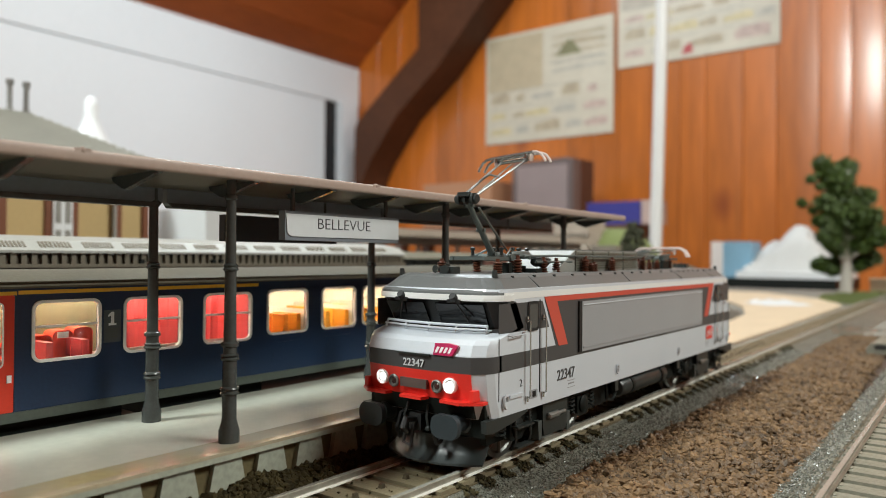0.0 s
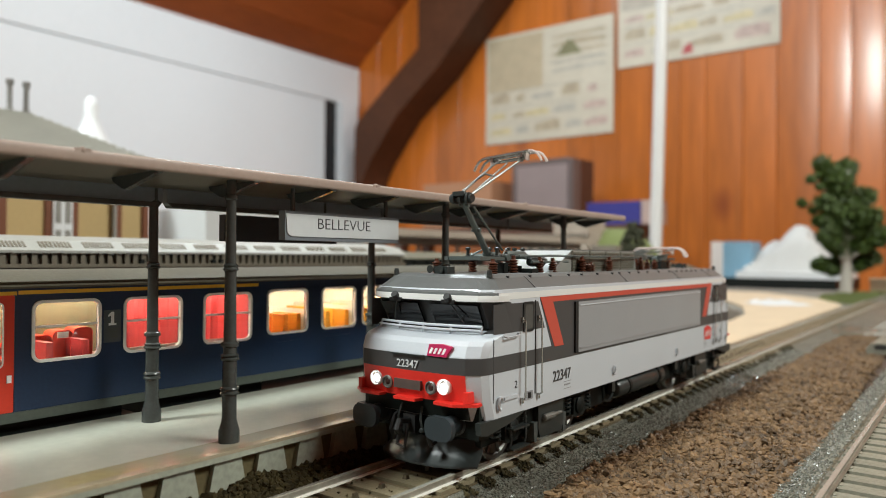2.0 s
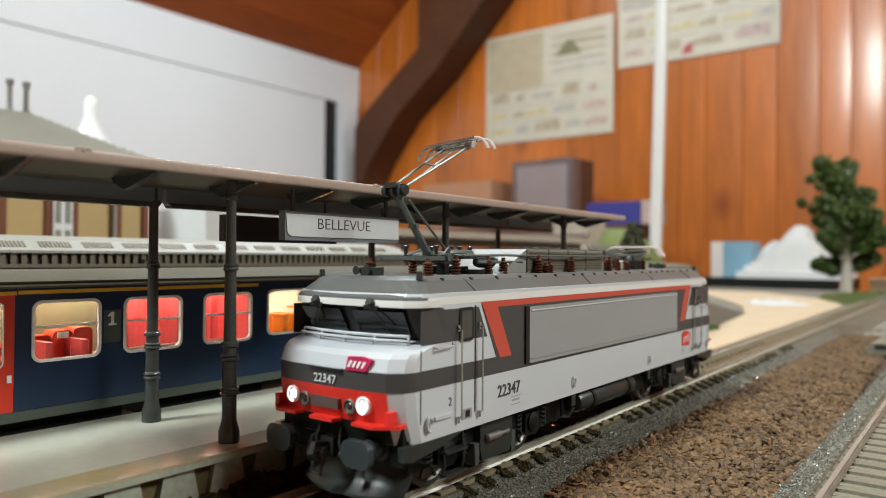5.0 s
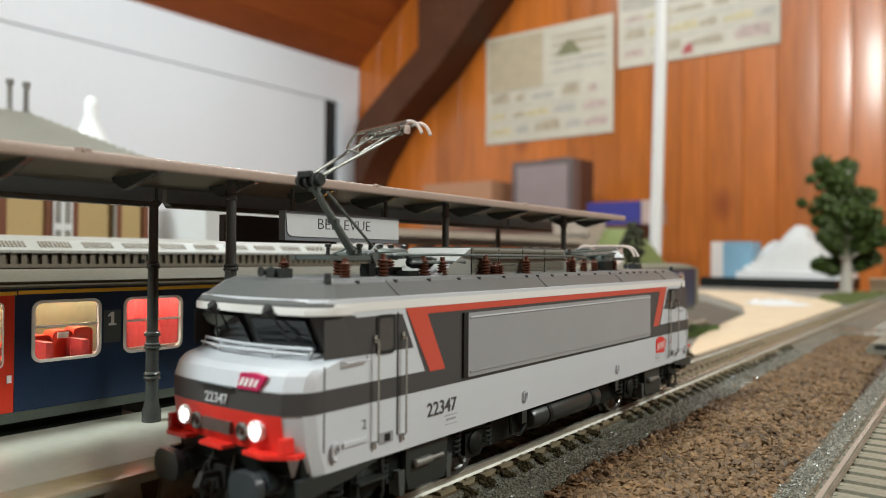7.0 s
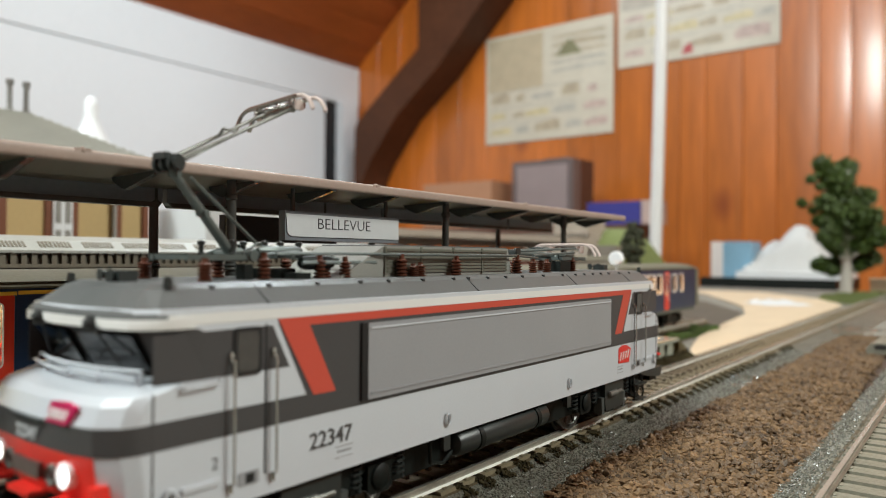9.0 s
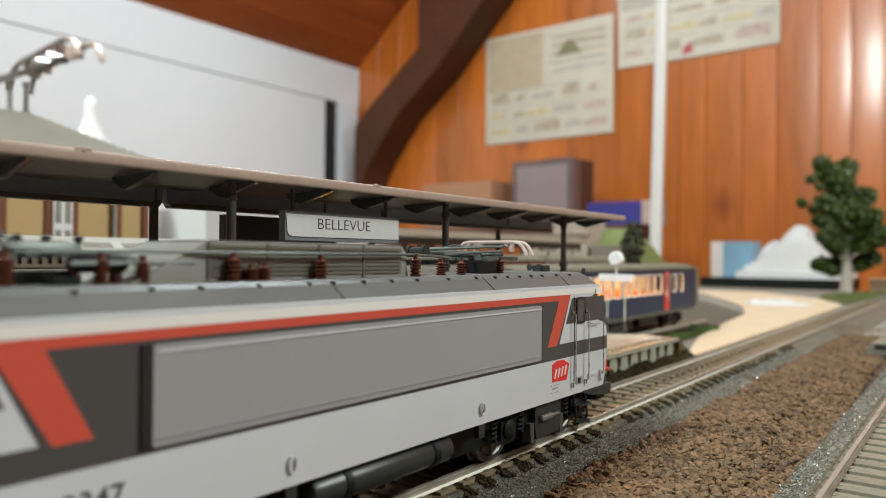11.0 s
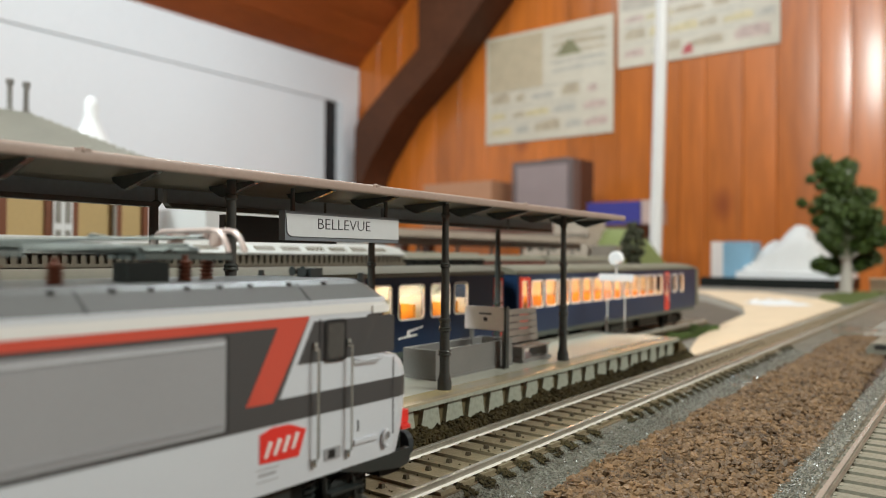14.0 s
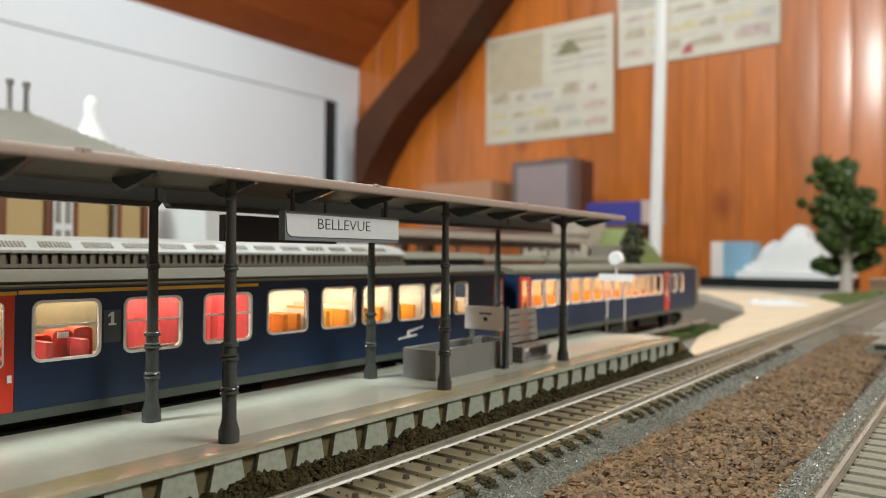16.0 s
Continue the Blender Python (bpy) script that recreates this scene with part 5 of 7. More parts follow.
LEN1 = 308.0
Y1 = 258.4 - LEN1
WIN1 = [(68.9, 82.9, 23.2, 35.6, 1), (89.5, 104.0, 23.2, 35.5, 1), (111.3, 125.8, 23.2, 35.6, 1), (132.2, 146.6, 23.9, 36.0, 0), (153.3, 167.4, 23.9, 36.0, 0), (171.3, 185.3, 24.0, 35.9, 0), (189.5, 203.4, 24.0, 35.9, 0), (207.8, 219.0, 24.0, 35.9, 0), (222.4, 231.0, 24.3, 35.9, 0)]
WIN1 += [(47.5, 52.5, 23.2, 35.5, 0), (24, 38, 23.2, 35.5, 1), (2, 16, 23.2, 35.5, 1), (-20, -6, 23.2, 35.5, 1)]
C1 = coach(-68.0, Y1, LEN1, [(a - Y1, b - Y1, c, d, k) for a, b, c, d, k in WIN1], [(55.6 - Y1, 65.0 - Y1), (250.2 - Y1, 257.4 - Y1)], True, STRIP, "navy blue lit passenger coach with red doors and yellow stripe")
seat_rows(C1, [(y - Y1, 28.8) for y in (140.5, 145.5, 157.5, 166, 175, 183, 192.5, 200.5, 211, 218, 227)], SEAT_ORANGE)
seat_rows(C1, [(y - Y1, 26.5) for y in (73.0, 81.0)], SEAT_RED)


def first_class(t):
    """Red compartment doors and curtains behind two windows, the class mark and the stripe."""
    for a, b in ((100.0, 121.5), (124.0, 146.0)):
        bm = bmesh.new()
        n = 30
        pts = [(-20.5 + 0.35 * math.sin(i * 1.9), a - Y1 + (b - a) * i / n) for i in range(n + 1)]
        loft(bm, [[(x, y, 13), (x - 0.4, y, 13), (x - 0.4, y, 35.4), (x, y, 35.4)] for x, y in pts])
        part("compartment_curtain", bm, SEAT_RED, t, "red pleated compartment curtain", smooth=60)
    bm = bmesh.new()
    box(bm, -20.4, -1.3, 129.6 - Y1, 130.2 - Y1, 13, 36)
    part("compartment_end", bm, SEAT_RED, t, "red compartment end wall")
    bm = bmesh.new()
    box(bm, -20.6, -20.0, 60 - Y1, 99.6 - Y1, 13, 37.6)
    part("compartment_wall", bm, surf("olive_brown_partition", (0.17, 0.14, 0.075), 0.5, var=0.2, coarse=90, fine=900, bump=0.05), t, "olive brown compartment partition")
    for a, h in ((67.6, 26.2), (72.4, 27.4), (77.2, 28.2), (82.0, 28.6)):
        bm = bmesh.new()
        prism(bm, rounded(a - Y1, a + 4.6 - Y1, 13.2, h, 1.2), "x", -15.0, -10.0)
        part("seat", bm, DOOR_RED, t, "red first class seat", bevel=0.4)
    bm = bmesh.new()
    box(bm, -8.6, -8.2, 77.6 - Y1, 80.0 - Y1, 26.6, 28.0)
    part("headrest_cloth", bm, SIGN_WHITE, t)
    bm = bmesh.new()
    box(bm, -0.02, 0.14, 65.6 - Y1, 128.6 - Y1, 37.6, 38.45)
    box(bm, -0.02, 0.14, 10 - Y1, 65.3 - Y1, 37.5, 38.3)
    part("class_stripe", bm, YELLOW, t, "yellow first class stripe")
    bm = bmesh.new()
    box(bm, 0, 0.1, 84.2 - Y1, 88.3 - Y1, 25.6, 33.2)
    sign = part("class_plate", bm, surf("slate_class_plate", (0.075, 0.092, 0.10), 0.4, var=0.1, bump=0), t, "slate blue class plate")
    bm = bmesh.new()
    prism(bm, [(86.2 - Y1 + a, 29.6 + b) for a, b in ((-0.9, 0), (0.95, 0), (0.95, 0.5), (0.4, 0.5), (0.4, 3.2), (-0.2, 3.2), (-1.0, 2.5), (-1.0, 2.0), (-0.35, 2.3), (-0.35, 0.5), (-0.9, 0.5))], "x", 0.08, 0.18)
    part("class_number", bm, WHITE_PAINT, sign, "white figure 1", smooth=0)
    bm = bmesh.new()
    for z in (28.6, 28.0, 27.4, 26.8):
        box(bm, 0.08, 0.16, 85.2 - Y1, 87.5 - Y1, z, z + 0.22)
    part("plate_marks", bm, SKIRT, sign)
    bm = bmesh.new()
    prism(bm, [(189.5 - Y1, 16.9), (199.5 - Y1, 17.6), (200.2 - Y1, 18.2), (196 - Y1, 18.2), (195.6 - Y1, 19.0), (203 - Y1, 20.4), (203.4 - Y1, 21.0), (194.2 - Y1, 19.8), (194 - Y1, 18.0), (189.5 - Y1, 17.5)], "x", 0.0, 0.1)
    part("emblem", bm, ALU, t, "pale winged emblem", smooth=0)
    for y in (134, 155, 173):
        bm = bmesh.new()
        box(bm, 0, 0.12, y - Y1, y + 11 - Y1, 15.2, 21.2)
        part("access_hatch", bm, NAVY, t, bevel=0.05)


first_class(C1)
LEN2 = 250.0
WIN2 = [(12.6 + 13.1 * k, 23.2 + 13.1 * k, 24.0, 35.6, 0) for k in range(13)] + [(200, 208, 24.5, 35.6, 0), (214, 222, 24.5, 35.6, 0)]
C2 = coach(-64.8, 264.0, LEN2, WIN2, [(2.0, 11.6), (186.0, 195.0)], False, STRIP_WARM, "navy blue lit passenger coach further along the platform", rz=0.9)
seat_rows(C2, [(16 + 13.1 * k, 26.0) for k in range(13)], SEAT_ORANGE)
bm = bmesh.new()
prism(bm, rounded(-28, -5, 12.0, 40.0, 2.0), "y", 258.6 - Y1, 264.2 - Y1)
part("gangway_bellows", bm, BLACK, C1, "black gangway bellows")
bm = bmesh.new()
prism(bm, [(0.2, 12.6), (0.2, 38.8), (-6, 41.4), (-16.5, 42.4), (-27, 41.4), (-33.2, 38.8), (-33.2, 12.6)], "y", LEN2, LEN2 + 7)
part("cab_end", bm, COACH_ROOF, C2, "grey cab end", bevel=1.2)


# ---- train on the far track ----
VENT_DARK = surf("brown_vent_recess", (0.085, 0.070, 0.050), 0.5, var=0.15, coarse=60, fine=1200, bump=0.03)
PALE_ROOF = surf("pale_grey_train_roof", (0.33, 0.33, 0.30), 0.45, var=0.07, coarse=60, fine=1200, bump=0.03)
RIBBED = surf("beige_grey_ribbed_side", (0.15, 0.13, 0.095), 0.5, var=0.15, coarse=60, fine=1200, bump=0.03)


def far_train():
    t = thing("ribbed_train", -130, -40, 0, "pale grey train with vented roof and ribbed sides", "railway coach")
    n = 306
    bm = bmesh.new()
    box(bm, -32, -0.8, 0, n, 8, 43.0)
    part("body", bm, RIBBED, t, "beige grey body", smooth=0)
    bm = bmesh.new()
    prism(bm, [(0.4, 46.6), (0.4, 47.4), (-4.6, 50.6), (-16, 52.2), (-28, 50.6), (-32.4, 47.4), (-32.4, 46.6)], "y", 0, n)
    roof = part("roof", bm, PALE_ROOF, t, "pale grey roof", smooth=0)
    bm = bmesh.new()
    box(bm, -31.5, -1.6, 0, n, 42.5, 46.7)
    part("vent_back", bm, VENT_DARK, t)
    bm = bmesh.new()
    box(bm, -0.9, 0.2, 0, n, 42.2, 43.3)
    part("waist_rail", bm, RIBBED, t, bevel=0.2)
    bm = bmesh.new()
    box(bm, -1.8, -0.4, -0.75, 0.75, 43.0, 46.6)
    me = mesh_of("vent_slat", bm, RIBBED, smooth=0)
    for k in range(int(n / 2.9)):
        ob = new("vent_slat", me)
        ob.parent = t
        ob.location = (0, (1.5 + k * 2.9) / 1000, 0)
    for k in range(int(n / 13.4)):
        a = 2 + k * 13.4
        bm = bmesh.new()
        f = lambda u, o: (0.4 - 5.0 * u + o * 0.5, 47.4 + 3.2 * u + o * 0.8)
        for j in range(9):
            y = a + 0.8 + j * 1.1
            p, q = f(0.30, 0.25), f(0.82, 0.25)
            loft(bm, [[(p[0], y, p[1]), (p[0], y + 0.6, p[1]), (p[0] - 0.3, y + 0.6, p[1] - 0.5), (p[0] - 0.3, y, p[1] - 0.5)], [(q[0], y, q[1]), (q[0], y + 0.6, q[1]), (q[0] - 0.3, y + 0.6, q[1] - 0.5), (q[0] - 0.3, y, q[1] - 0.5)]])
        part("roof_grille", bm, RIBBED, roof, "grey roof grille", smooth=0)
    bm = bmesh.new()
    for y in (60, 90, 168, 196):
        box(bm, -0.6, 0.5, y, y + 1.6, 43.4, 44.8)
        box(bm, -0.6, 0.5, y + 3.2, y + 4.8, 43.4, 44.8)
    part("hinge_box", bm, CHASSIS, t)


far_train()
track(-146, -120, 560, 7.5, "far model track behind the coaches", lift=0.0)


# ---- platform furniture ----
BENCH_GREY = surf("grey_moulded_plastic", (0.17, 0.165, 0.155), 0.45, var=0.12, coarse=120, fine=1500, bump=0.08)
NOTICE = surf("pale_grey_notice_board", (0.68, 0.64, 0.62), 0.4, var=0.08, coarse=120, fine=1500, bump=0.02)
CLEAR = surf("milky_clear_plastic", (0.55, 0.56, 0.55), 0.15, var=0.05, bump=0)


def trough(x, y):
    t = thing("planter_trough", x, y, PZ, "empty grey plastic planter trough on the platform", "planter")
    L, W, H = 44.0, 13.0, 9.2
    for nm, (a, b, c, d) in {"long_side": (-W, -W + 1.0, 0, L), "long_side ": (-1.0, 0, 0, L), "short_side": (-W + 1.0, -1.0, 0, 1.0), "short_side ": (-W + 1.0, -1.0, L - 1, L)}.items():
        bm = bmesh.new()
        box(bm, a, b, c, d, 0, H)
        part(nm.strip(), bm, BENCH_GREY, t, bevel=0.3)
    bm = bmesh.new()
    box(bm, -W + 1, -1, 1, L - 1, 0, 1.2)
    part("bottom", bm, BENCH_GREY, t)
    bm = bmesh.new()
    box(bm, -W - 0.3, 0.3, -0.3, L + 0.3, 0, 0.8)
    part("plinth", bm, BENCH_GREY, t, bevel=0.2)


trough(-36.4, 170.4)


def notice(x, y):
    t = thing("notice_board", x, y, PZ, "pale notice board on two posts with faint print", "sign")
    bm = bmesh.new()
    box(bm, 0, 17.5, -0.5, 0.5, 12.6, 20.6)
    board = part("board", bm, NOTICE, t, bevel=0.2)
    for a in (2.0, 15.5):
        bm = bmesh.new()
        box(bm, a - 0.6, a + 0.6, 0.5, 1.6, 0, 20.0)
        part("post", bm, BENCH_GREY, t)
    bm = bmesh.new()
    box(bm, 6.2, 11.4, -0.6, -0.5, 17.9, 18.5)
    box(bm, 8.0, 9.6, -0.6, -0.5, 15.6, 17.0)
    part("print_marks", bm, INK, board)
    bm = bmesh.new()
    prism(bm, rounded(16.6, 17.6, 0, 21, 0.3), "y", -0.9, 0.9)
    part("end_post", bm, IRON, t)


notice(-50.4, 205.5)


def slatted_bench(x, y):
    t = thing("slatted_bench", x, y, PZ, "grey brown slatted platform bench with high back", "bench")
    bm = bmesh.new()
    box(bm, -2.0, 8.5, 0, 21, 0, 1.4)
    part("plinth", bm, BENCH_GREY, t, bevel=0.3)
    for a in (1.0, 18.6):
        bm = bmesh.new()
        prism(bm, [(0, 1.4), (7.6, 1.4), (7.6, 4.8), (1.6, 5.4), (0.6, 18.5), (-0.6, 18.5)], "y", a, a + 1.4)
        part("end_frame", bm, BENCH_GREY, t, bevel=0.15)
    for k in range(3):
        bm = bmesh.new()
        box(bm, 2.0 + 2.1 * k, 3.8 + 2.1 * k, 0.3, 20.7, 5.0, 5.7)
        part("seat_slat", bm, BENCH_BROWN, t, bevel=0.15)
    for k in range(5):
        bm = bmesh.new()
        box(bm, 1.7 - 0.2 * k, 2.6 - 0.2 * k, 0.3, 20.7, 6.6 + 2.5 * k, 8.7 + 2.5 * k)
        part("back_slat", bm, BENCH_BROWN, t, bevel=0.2)


BENCH_BROWN = surf("grey_brown_slat", (0.24, 0.205, 0.175), 0.45, var=0.15, coarse=120, fine=1500, bump=0.08)
slatted_bench(-43.0, 218.5)


def station_clock(x, y):
    t = thing("platform_clock", x, y, PZ, "round lit platform clock over a white direction board", "clock")
    for a in (-4.6, 4.6):
        bm = bmesh.new()
        cyl(bm, (a, 0, 0), (a, 0, 27.5), 0.42, n=10)
        part("post", bm, CLEAR, t)
    bm = bmesh.new()
    box(bm, -9.0, 9.0, -0.8, 0.8, 26.2, 29.8)
    part("direction_board", bm, WHITE_PAINT, t, bevel=0.2)
    bm = bmesh.new()
    cyl(bm, (0, 0, 29.6), (0, 0, 34), 0.6, n=10)
    part("stem", bm, CLEAR, t)
    bm = bmesh.new()
    lathe_y(bm, (0, -1.4, 37.6), [(3.0, 0), (3.5, 0.2), (3.5, 2.6), (3.0, 2.8)], 24)
    case = part("clock_case", bm, ALU, t)
    bm = bmesh.new()
    lathe_y(bm, (0, -1.6, 37.6), [(2.9, 0), (2.9, 0.3)], 24)
    part("dial", bm, WHITE_PAINT, case)
    bm = bmesh.new()
    box(bm, -5, 5, -1.8, 1.8, 0, 8.5)
    box(bm, -4.2, 4.2, -2.0, -1.8, 1.5, 7.5)
    part("glass_bin", bm, PANE, t, "clear plastic box")


station_clock(-50.0, 334)


# ---- station building and far scenery ----
STUCCO = surf("ochre_stucco", (0.50, 0.36, 0.16), 0.6, var=0.08, coarse=20, fine=600, bump=0.1)
BROWN_TRIM = surf("brown_pilaster", (0.17, 0.055, 0.022), 0.5, var=0.12, coarse=60, fine=900, bump=0.05)
TILES = surf("pale_grey_roof_tiles", (0.40, 0.40, 0.36), 0.5, var=0.10, coarse=30, fine=500, bump=0.1)
GRASS = surf("green_flock_grass", (0.15, 0.18, 0.06), 0.9, var=0.25, coarse=25, fine=600, bump=0.6, depth=0.002)
STONE = surf("grey_brown_stone", (0.20, 0.17, 0.14), 0.7, var=0.25, coarse=30, fine=400, bump=0.4, depth=0.001)
STONE_PALE = surf("pale_brown_grey_stone", (0.40, 0.34, 0.28), 0.65, var=0.2, coarse=30, fine=400, bump=0.3, depth=0.001)
WHITE_PIPE = surf("white_plastic_pipe", (0.74, 0.74, 0.73), 0.35, var=0.03, coarse=20, fine=300, bump=0)
PAPER = surf("aged_poster_paper", (0.55, 0.50, 0.40), 0.45, var=0.12, coarse=12, fine=120, bump=0)
CARD = surf("grey_mauve_case", (0.25, 0.195, 0.19), 0.5, var=0.1, coarse=12, fine=200, bump=0.05)
CASE_DARK = surf("dark_mauve_case", (0.12, 0.09, 0.085), 0.5, var=0.1, coarse=12, fine=200, bump=0.05)
CASE_BROWN = surf("brown_case_edge", (0.10, 0.045, 0.03), 0.5, var=0.15, coarse=12, fine=200)
BLUE_BOX = surf("violet_blue_box", (0.035, 0.035, 0.22), 0.45, var=0.1, coarse=12, fine=200, bump=0)
SKY_BOX = surf("sky_blue_printed_box", (0.20, 0.38, 0.52), 0.45, var=0.25, coarse=20, fine=200, bump=0)
PLASTER = surf("white_crumpled_plaster", (0.54, 0.54, 0.53), 0.6, var=0.06, coarse=12, fine=150, bump=0.3, depth=0.004)
LEAF = surf("green_model_leaf", (0.058, 0.098, 0.011), 0.6, var=0.4, coarse=30, fine=400, bump=0.1, rand=0.6)
BARK = surf("white_grey_bark", (0.42, 0.39, 0.34), 0.7, var=0.15, coarse=40, fine=400, bump=0.3)


def station(x, y):
    t = thing("station_building", x, y, -6, "ochre model station with brown pilasters and grey hipped roof", "building")
    W, L, H = 150, 330, 108   # depth, length, eaves
    bm = bmesh.new()
    box(bm, -W, 0, -L, 0, 0, H)
    wall = part("wall", bm, STUCCO, t, "ochre stucco wall", smooth=0)
    bm = bmesh.new()
    o = 10
    a = [(o, o, H), (o, -L - o, H), (-W - o, -L - o, H), (-W - o, o, H)]
    r0, r1 = (-W / 2, -43, H + 37), (-W / 2, -L + 43, H + 37)
    v = [bm.verts.new(c) for c in (*a, r0, r1)]
    for f in ((0, 4, 5, 1), (1, 5, 2), (2, 5, 4, 3), (3, 4, 0), (0, 1, 2, 3)):
        bm.faces.new([v[i] for i in f])
    roof = part("roof", bm, TILES, t, "pale grey hipped roof", smooth=0)
    # tile courses on the track-side slope and the hip
    bm = bmesh.new()
    for k in range(16):
        u0, u1 = k / 16, (k + 1) / 16
        pt = lambda p, q, u: Vector(p).lerp(Vector(q), u)
        for p, q, pp, qq, nrm in ((a[0], r0, a[1], r1, (0.5, 0, 0.8)), (a[3], r0, a[0], r0, (0, 0.5, 0.8))):
            e0, e1, g0, g1 = pt(p, q, u0), pt(pp, qq, u0), pt(p, q, u1), pt(pp, qq, u1)
            nv = Vector(nrm)
            if (g1 - g0).length < 0.5:
                continue
            loft(bm, [[e0 + nv * 0.2, e1 + nv * 0.2, g1 + nv * 0.2, g0 + nv * 0.2], [e0 + nv * 1.6, e1 + nv * 1.6, g1 + nv * 0.4, g0 + nv * 0.4]])
    part("tile_course", bm, TILES, roof, smooth=0)
    for d in (-42.5, -52.5):
        bm = bmesh.new()
        lathe(bm, (-W / 2, d, H + 32), [(2.6, 0), (2.2, 6), (1.7, 7), (1.6, 21), (2.4, 22), (2.4, 25), (1.7, 25)], 12)
        part("chimney", bm, BENCH_GREY, roof, "grey chimney pot")
    for yk in (0, -18, -83, -168, -252, -325):
        bm = bmesh.new()
        box(bm, 0, 2.2, yk - 4, yk, 0, H)
        part("pilaster", bm, BROWN_TRIM, t, "brown pilaster")
    bm = bmesh.new()
    cyl(bm, (3, -23, 0), (3, -23, H), 1.4, n=10)
    part("downpipe", bm, PANE_GREY, t, "grey rain pipe")
    for yk in (-53.5, -118, -200, -285):
        bm = bmesh.new()
        box(bm, 0, 1.8, yk - 9.2, yk + 9.2, 18, 90)
        w = part("window", bm, BROWN_TRIM, t, "white casement window in brown surround", smooth=0)
        bm = bmesh.new()
        box(bm, 1.8, 3.0, yk - 5.4, yk + 5.4, 20, 88)
        part("casement", bm, WHITE_PAINT, w)
        for s in (-2.7, 2.7):
            bm = bmesh.new()
            box(bm, 3.0, 3.3, yk + s - 1.6, yk + s + 1.6, 30, 66)
            box(bm, 3.0, 3.3, yk + s - 1.6, yk + s + 1.6, 70, 84)
            part("pane", bm, PANE_GREY, w)


PANE_GREY = surf("grey_window_pane", (0.30, 0.30, 0.28), 0.15, var=0.1, bump=0)
station(-330, 246)


def poster(x0, x1, z0, z1):
    t = thing("poster", (x0 + x1) / 2, WALL_Y - 19, z0, "aged cream wall poster with rows of small train drawings", "poster", "wall posters")
    w, h = (x1 - x0) / 2, z1 - z0
    bm = bmesh.new()
    box(bm, -w, w, -2.0, 0, 0, h)
    part("sheet", bm, PAPER, t)
    rng = random.Random(int(-x0))
    for r in range(3):
        # strips of small rolling stock with a caption line over each
        z = h * (0.08 + 0.145 * r)
        x = -w + 26
        while x < w - 60:
            l, k = rng.uniform(40, 120), rng.uniform(20, 48)
            bm = bmesh.new()
            prism(bm, [(x, z), (x + l, z), (x + l, z + k * 0.8), (x + l * 0.8, z + k), (x + l * 0.2, z + k * rng.uniform(0.7, 1.0)), (x, z + k * 0.6)], "y", -2.6, -2.0)
            part("drawing", bm, rng.choice(PRINTS), t, "faded printed train drawing", smooth=0)
            x += l + rng.uniform(2, 40)
        bm = bmesh.new()
        box(bm, -w + 26, w - rng.uniform(60, 260), -2.4, -2.0, z + 46, z + 51)
        part("caption", bm, PRINTS[1], t, "thin caption line", smooth=0)
    for k in range(5):
        bm = bmesh.new()
        z = h * (0.58 + 0.075 * k)
        prism(bm, [(w * 0.08, z), (w * 0.9, z + rng.uniform(-6, 6)), (w * 0.88, z + 14), (w * 0.5, z + rng.uniform(10, 26)), (w * 0.1, z + 11)], "y", -2.35, -2.0)
        part("drawing", bm, rng.choice(PRINTS), t, "faded printed landscape", smooth=0)
    bm = bmesh.new()
    box(bm, -w + 12, -0.05 * w, -2.5, -2.0, h * 0.48, h - 14)
    part("tinted_field", bm, surf("tan_tinted_print", (0.45, 0.37, 0.25), 0.5, var=0.15, coarse=20, fine=200, bump=0) if x0 < -1100 else PAPER_PINK, t, "tan tinted field", smooth=0)
    bm = bmesh.new()
    prism(bm, [(w * 0.15, h * 0.72), (w * 0.55, h * 0.72), (w * 0.45, h * 0.80), (w * 0.36, h * 0.86), (w * 0.25, h * 0.80)], "y", -2.7, -2.0)
    part("green_drawing", bm, surf("faded_olive_print", (0.20, 0.19, 0.10), 0.5, var=0.2, coarse=20, fine=200, bump=0), t, smooth=0)
    if x0 > -1100:
        bm = bmesh.new()
        prism(bm, [(-w * 0.16, h * 0.03), (w * 0.0, h * 0.04), (-w * 0.04, h * 0.12), (-w * 0.11, h * 0.10)], "y", -2.8, -2.0)
        part("red_drawing", bm, surf("faded_red_print", (0.40, 0.06, 0.06), 0.5, var=0.2, bump=0), t, smooth=0)


PAPER_PINK = surf("faded_pinkish_print", (0.43, 0.38, 0.31), 0.5, var=0.2, coarse=25, fine=200, bump=0)
PRINTS = [surf(n, c, 0.5, var=0.3, coarse=30, fine=200, bump=0) for n, c in (("faded_tan_ink", (0.41, 0.34, 0.24)), ("faded_grey_ink", (0.43, 0.40, 0.34)), ("faded_rose_ink", (0.47, 0.35, 0.30)), ("faded_straw_ink", (0.52, 0.44, 0.26)))]
poster(-1640, -1047, 534, 998)
poster(-1028, -450, 775, 1235)


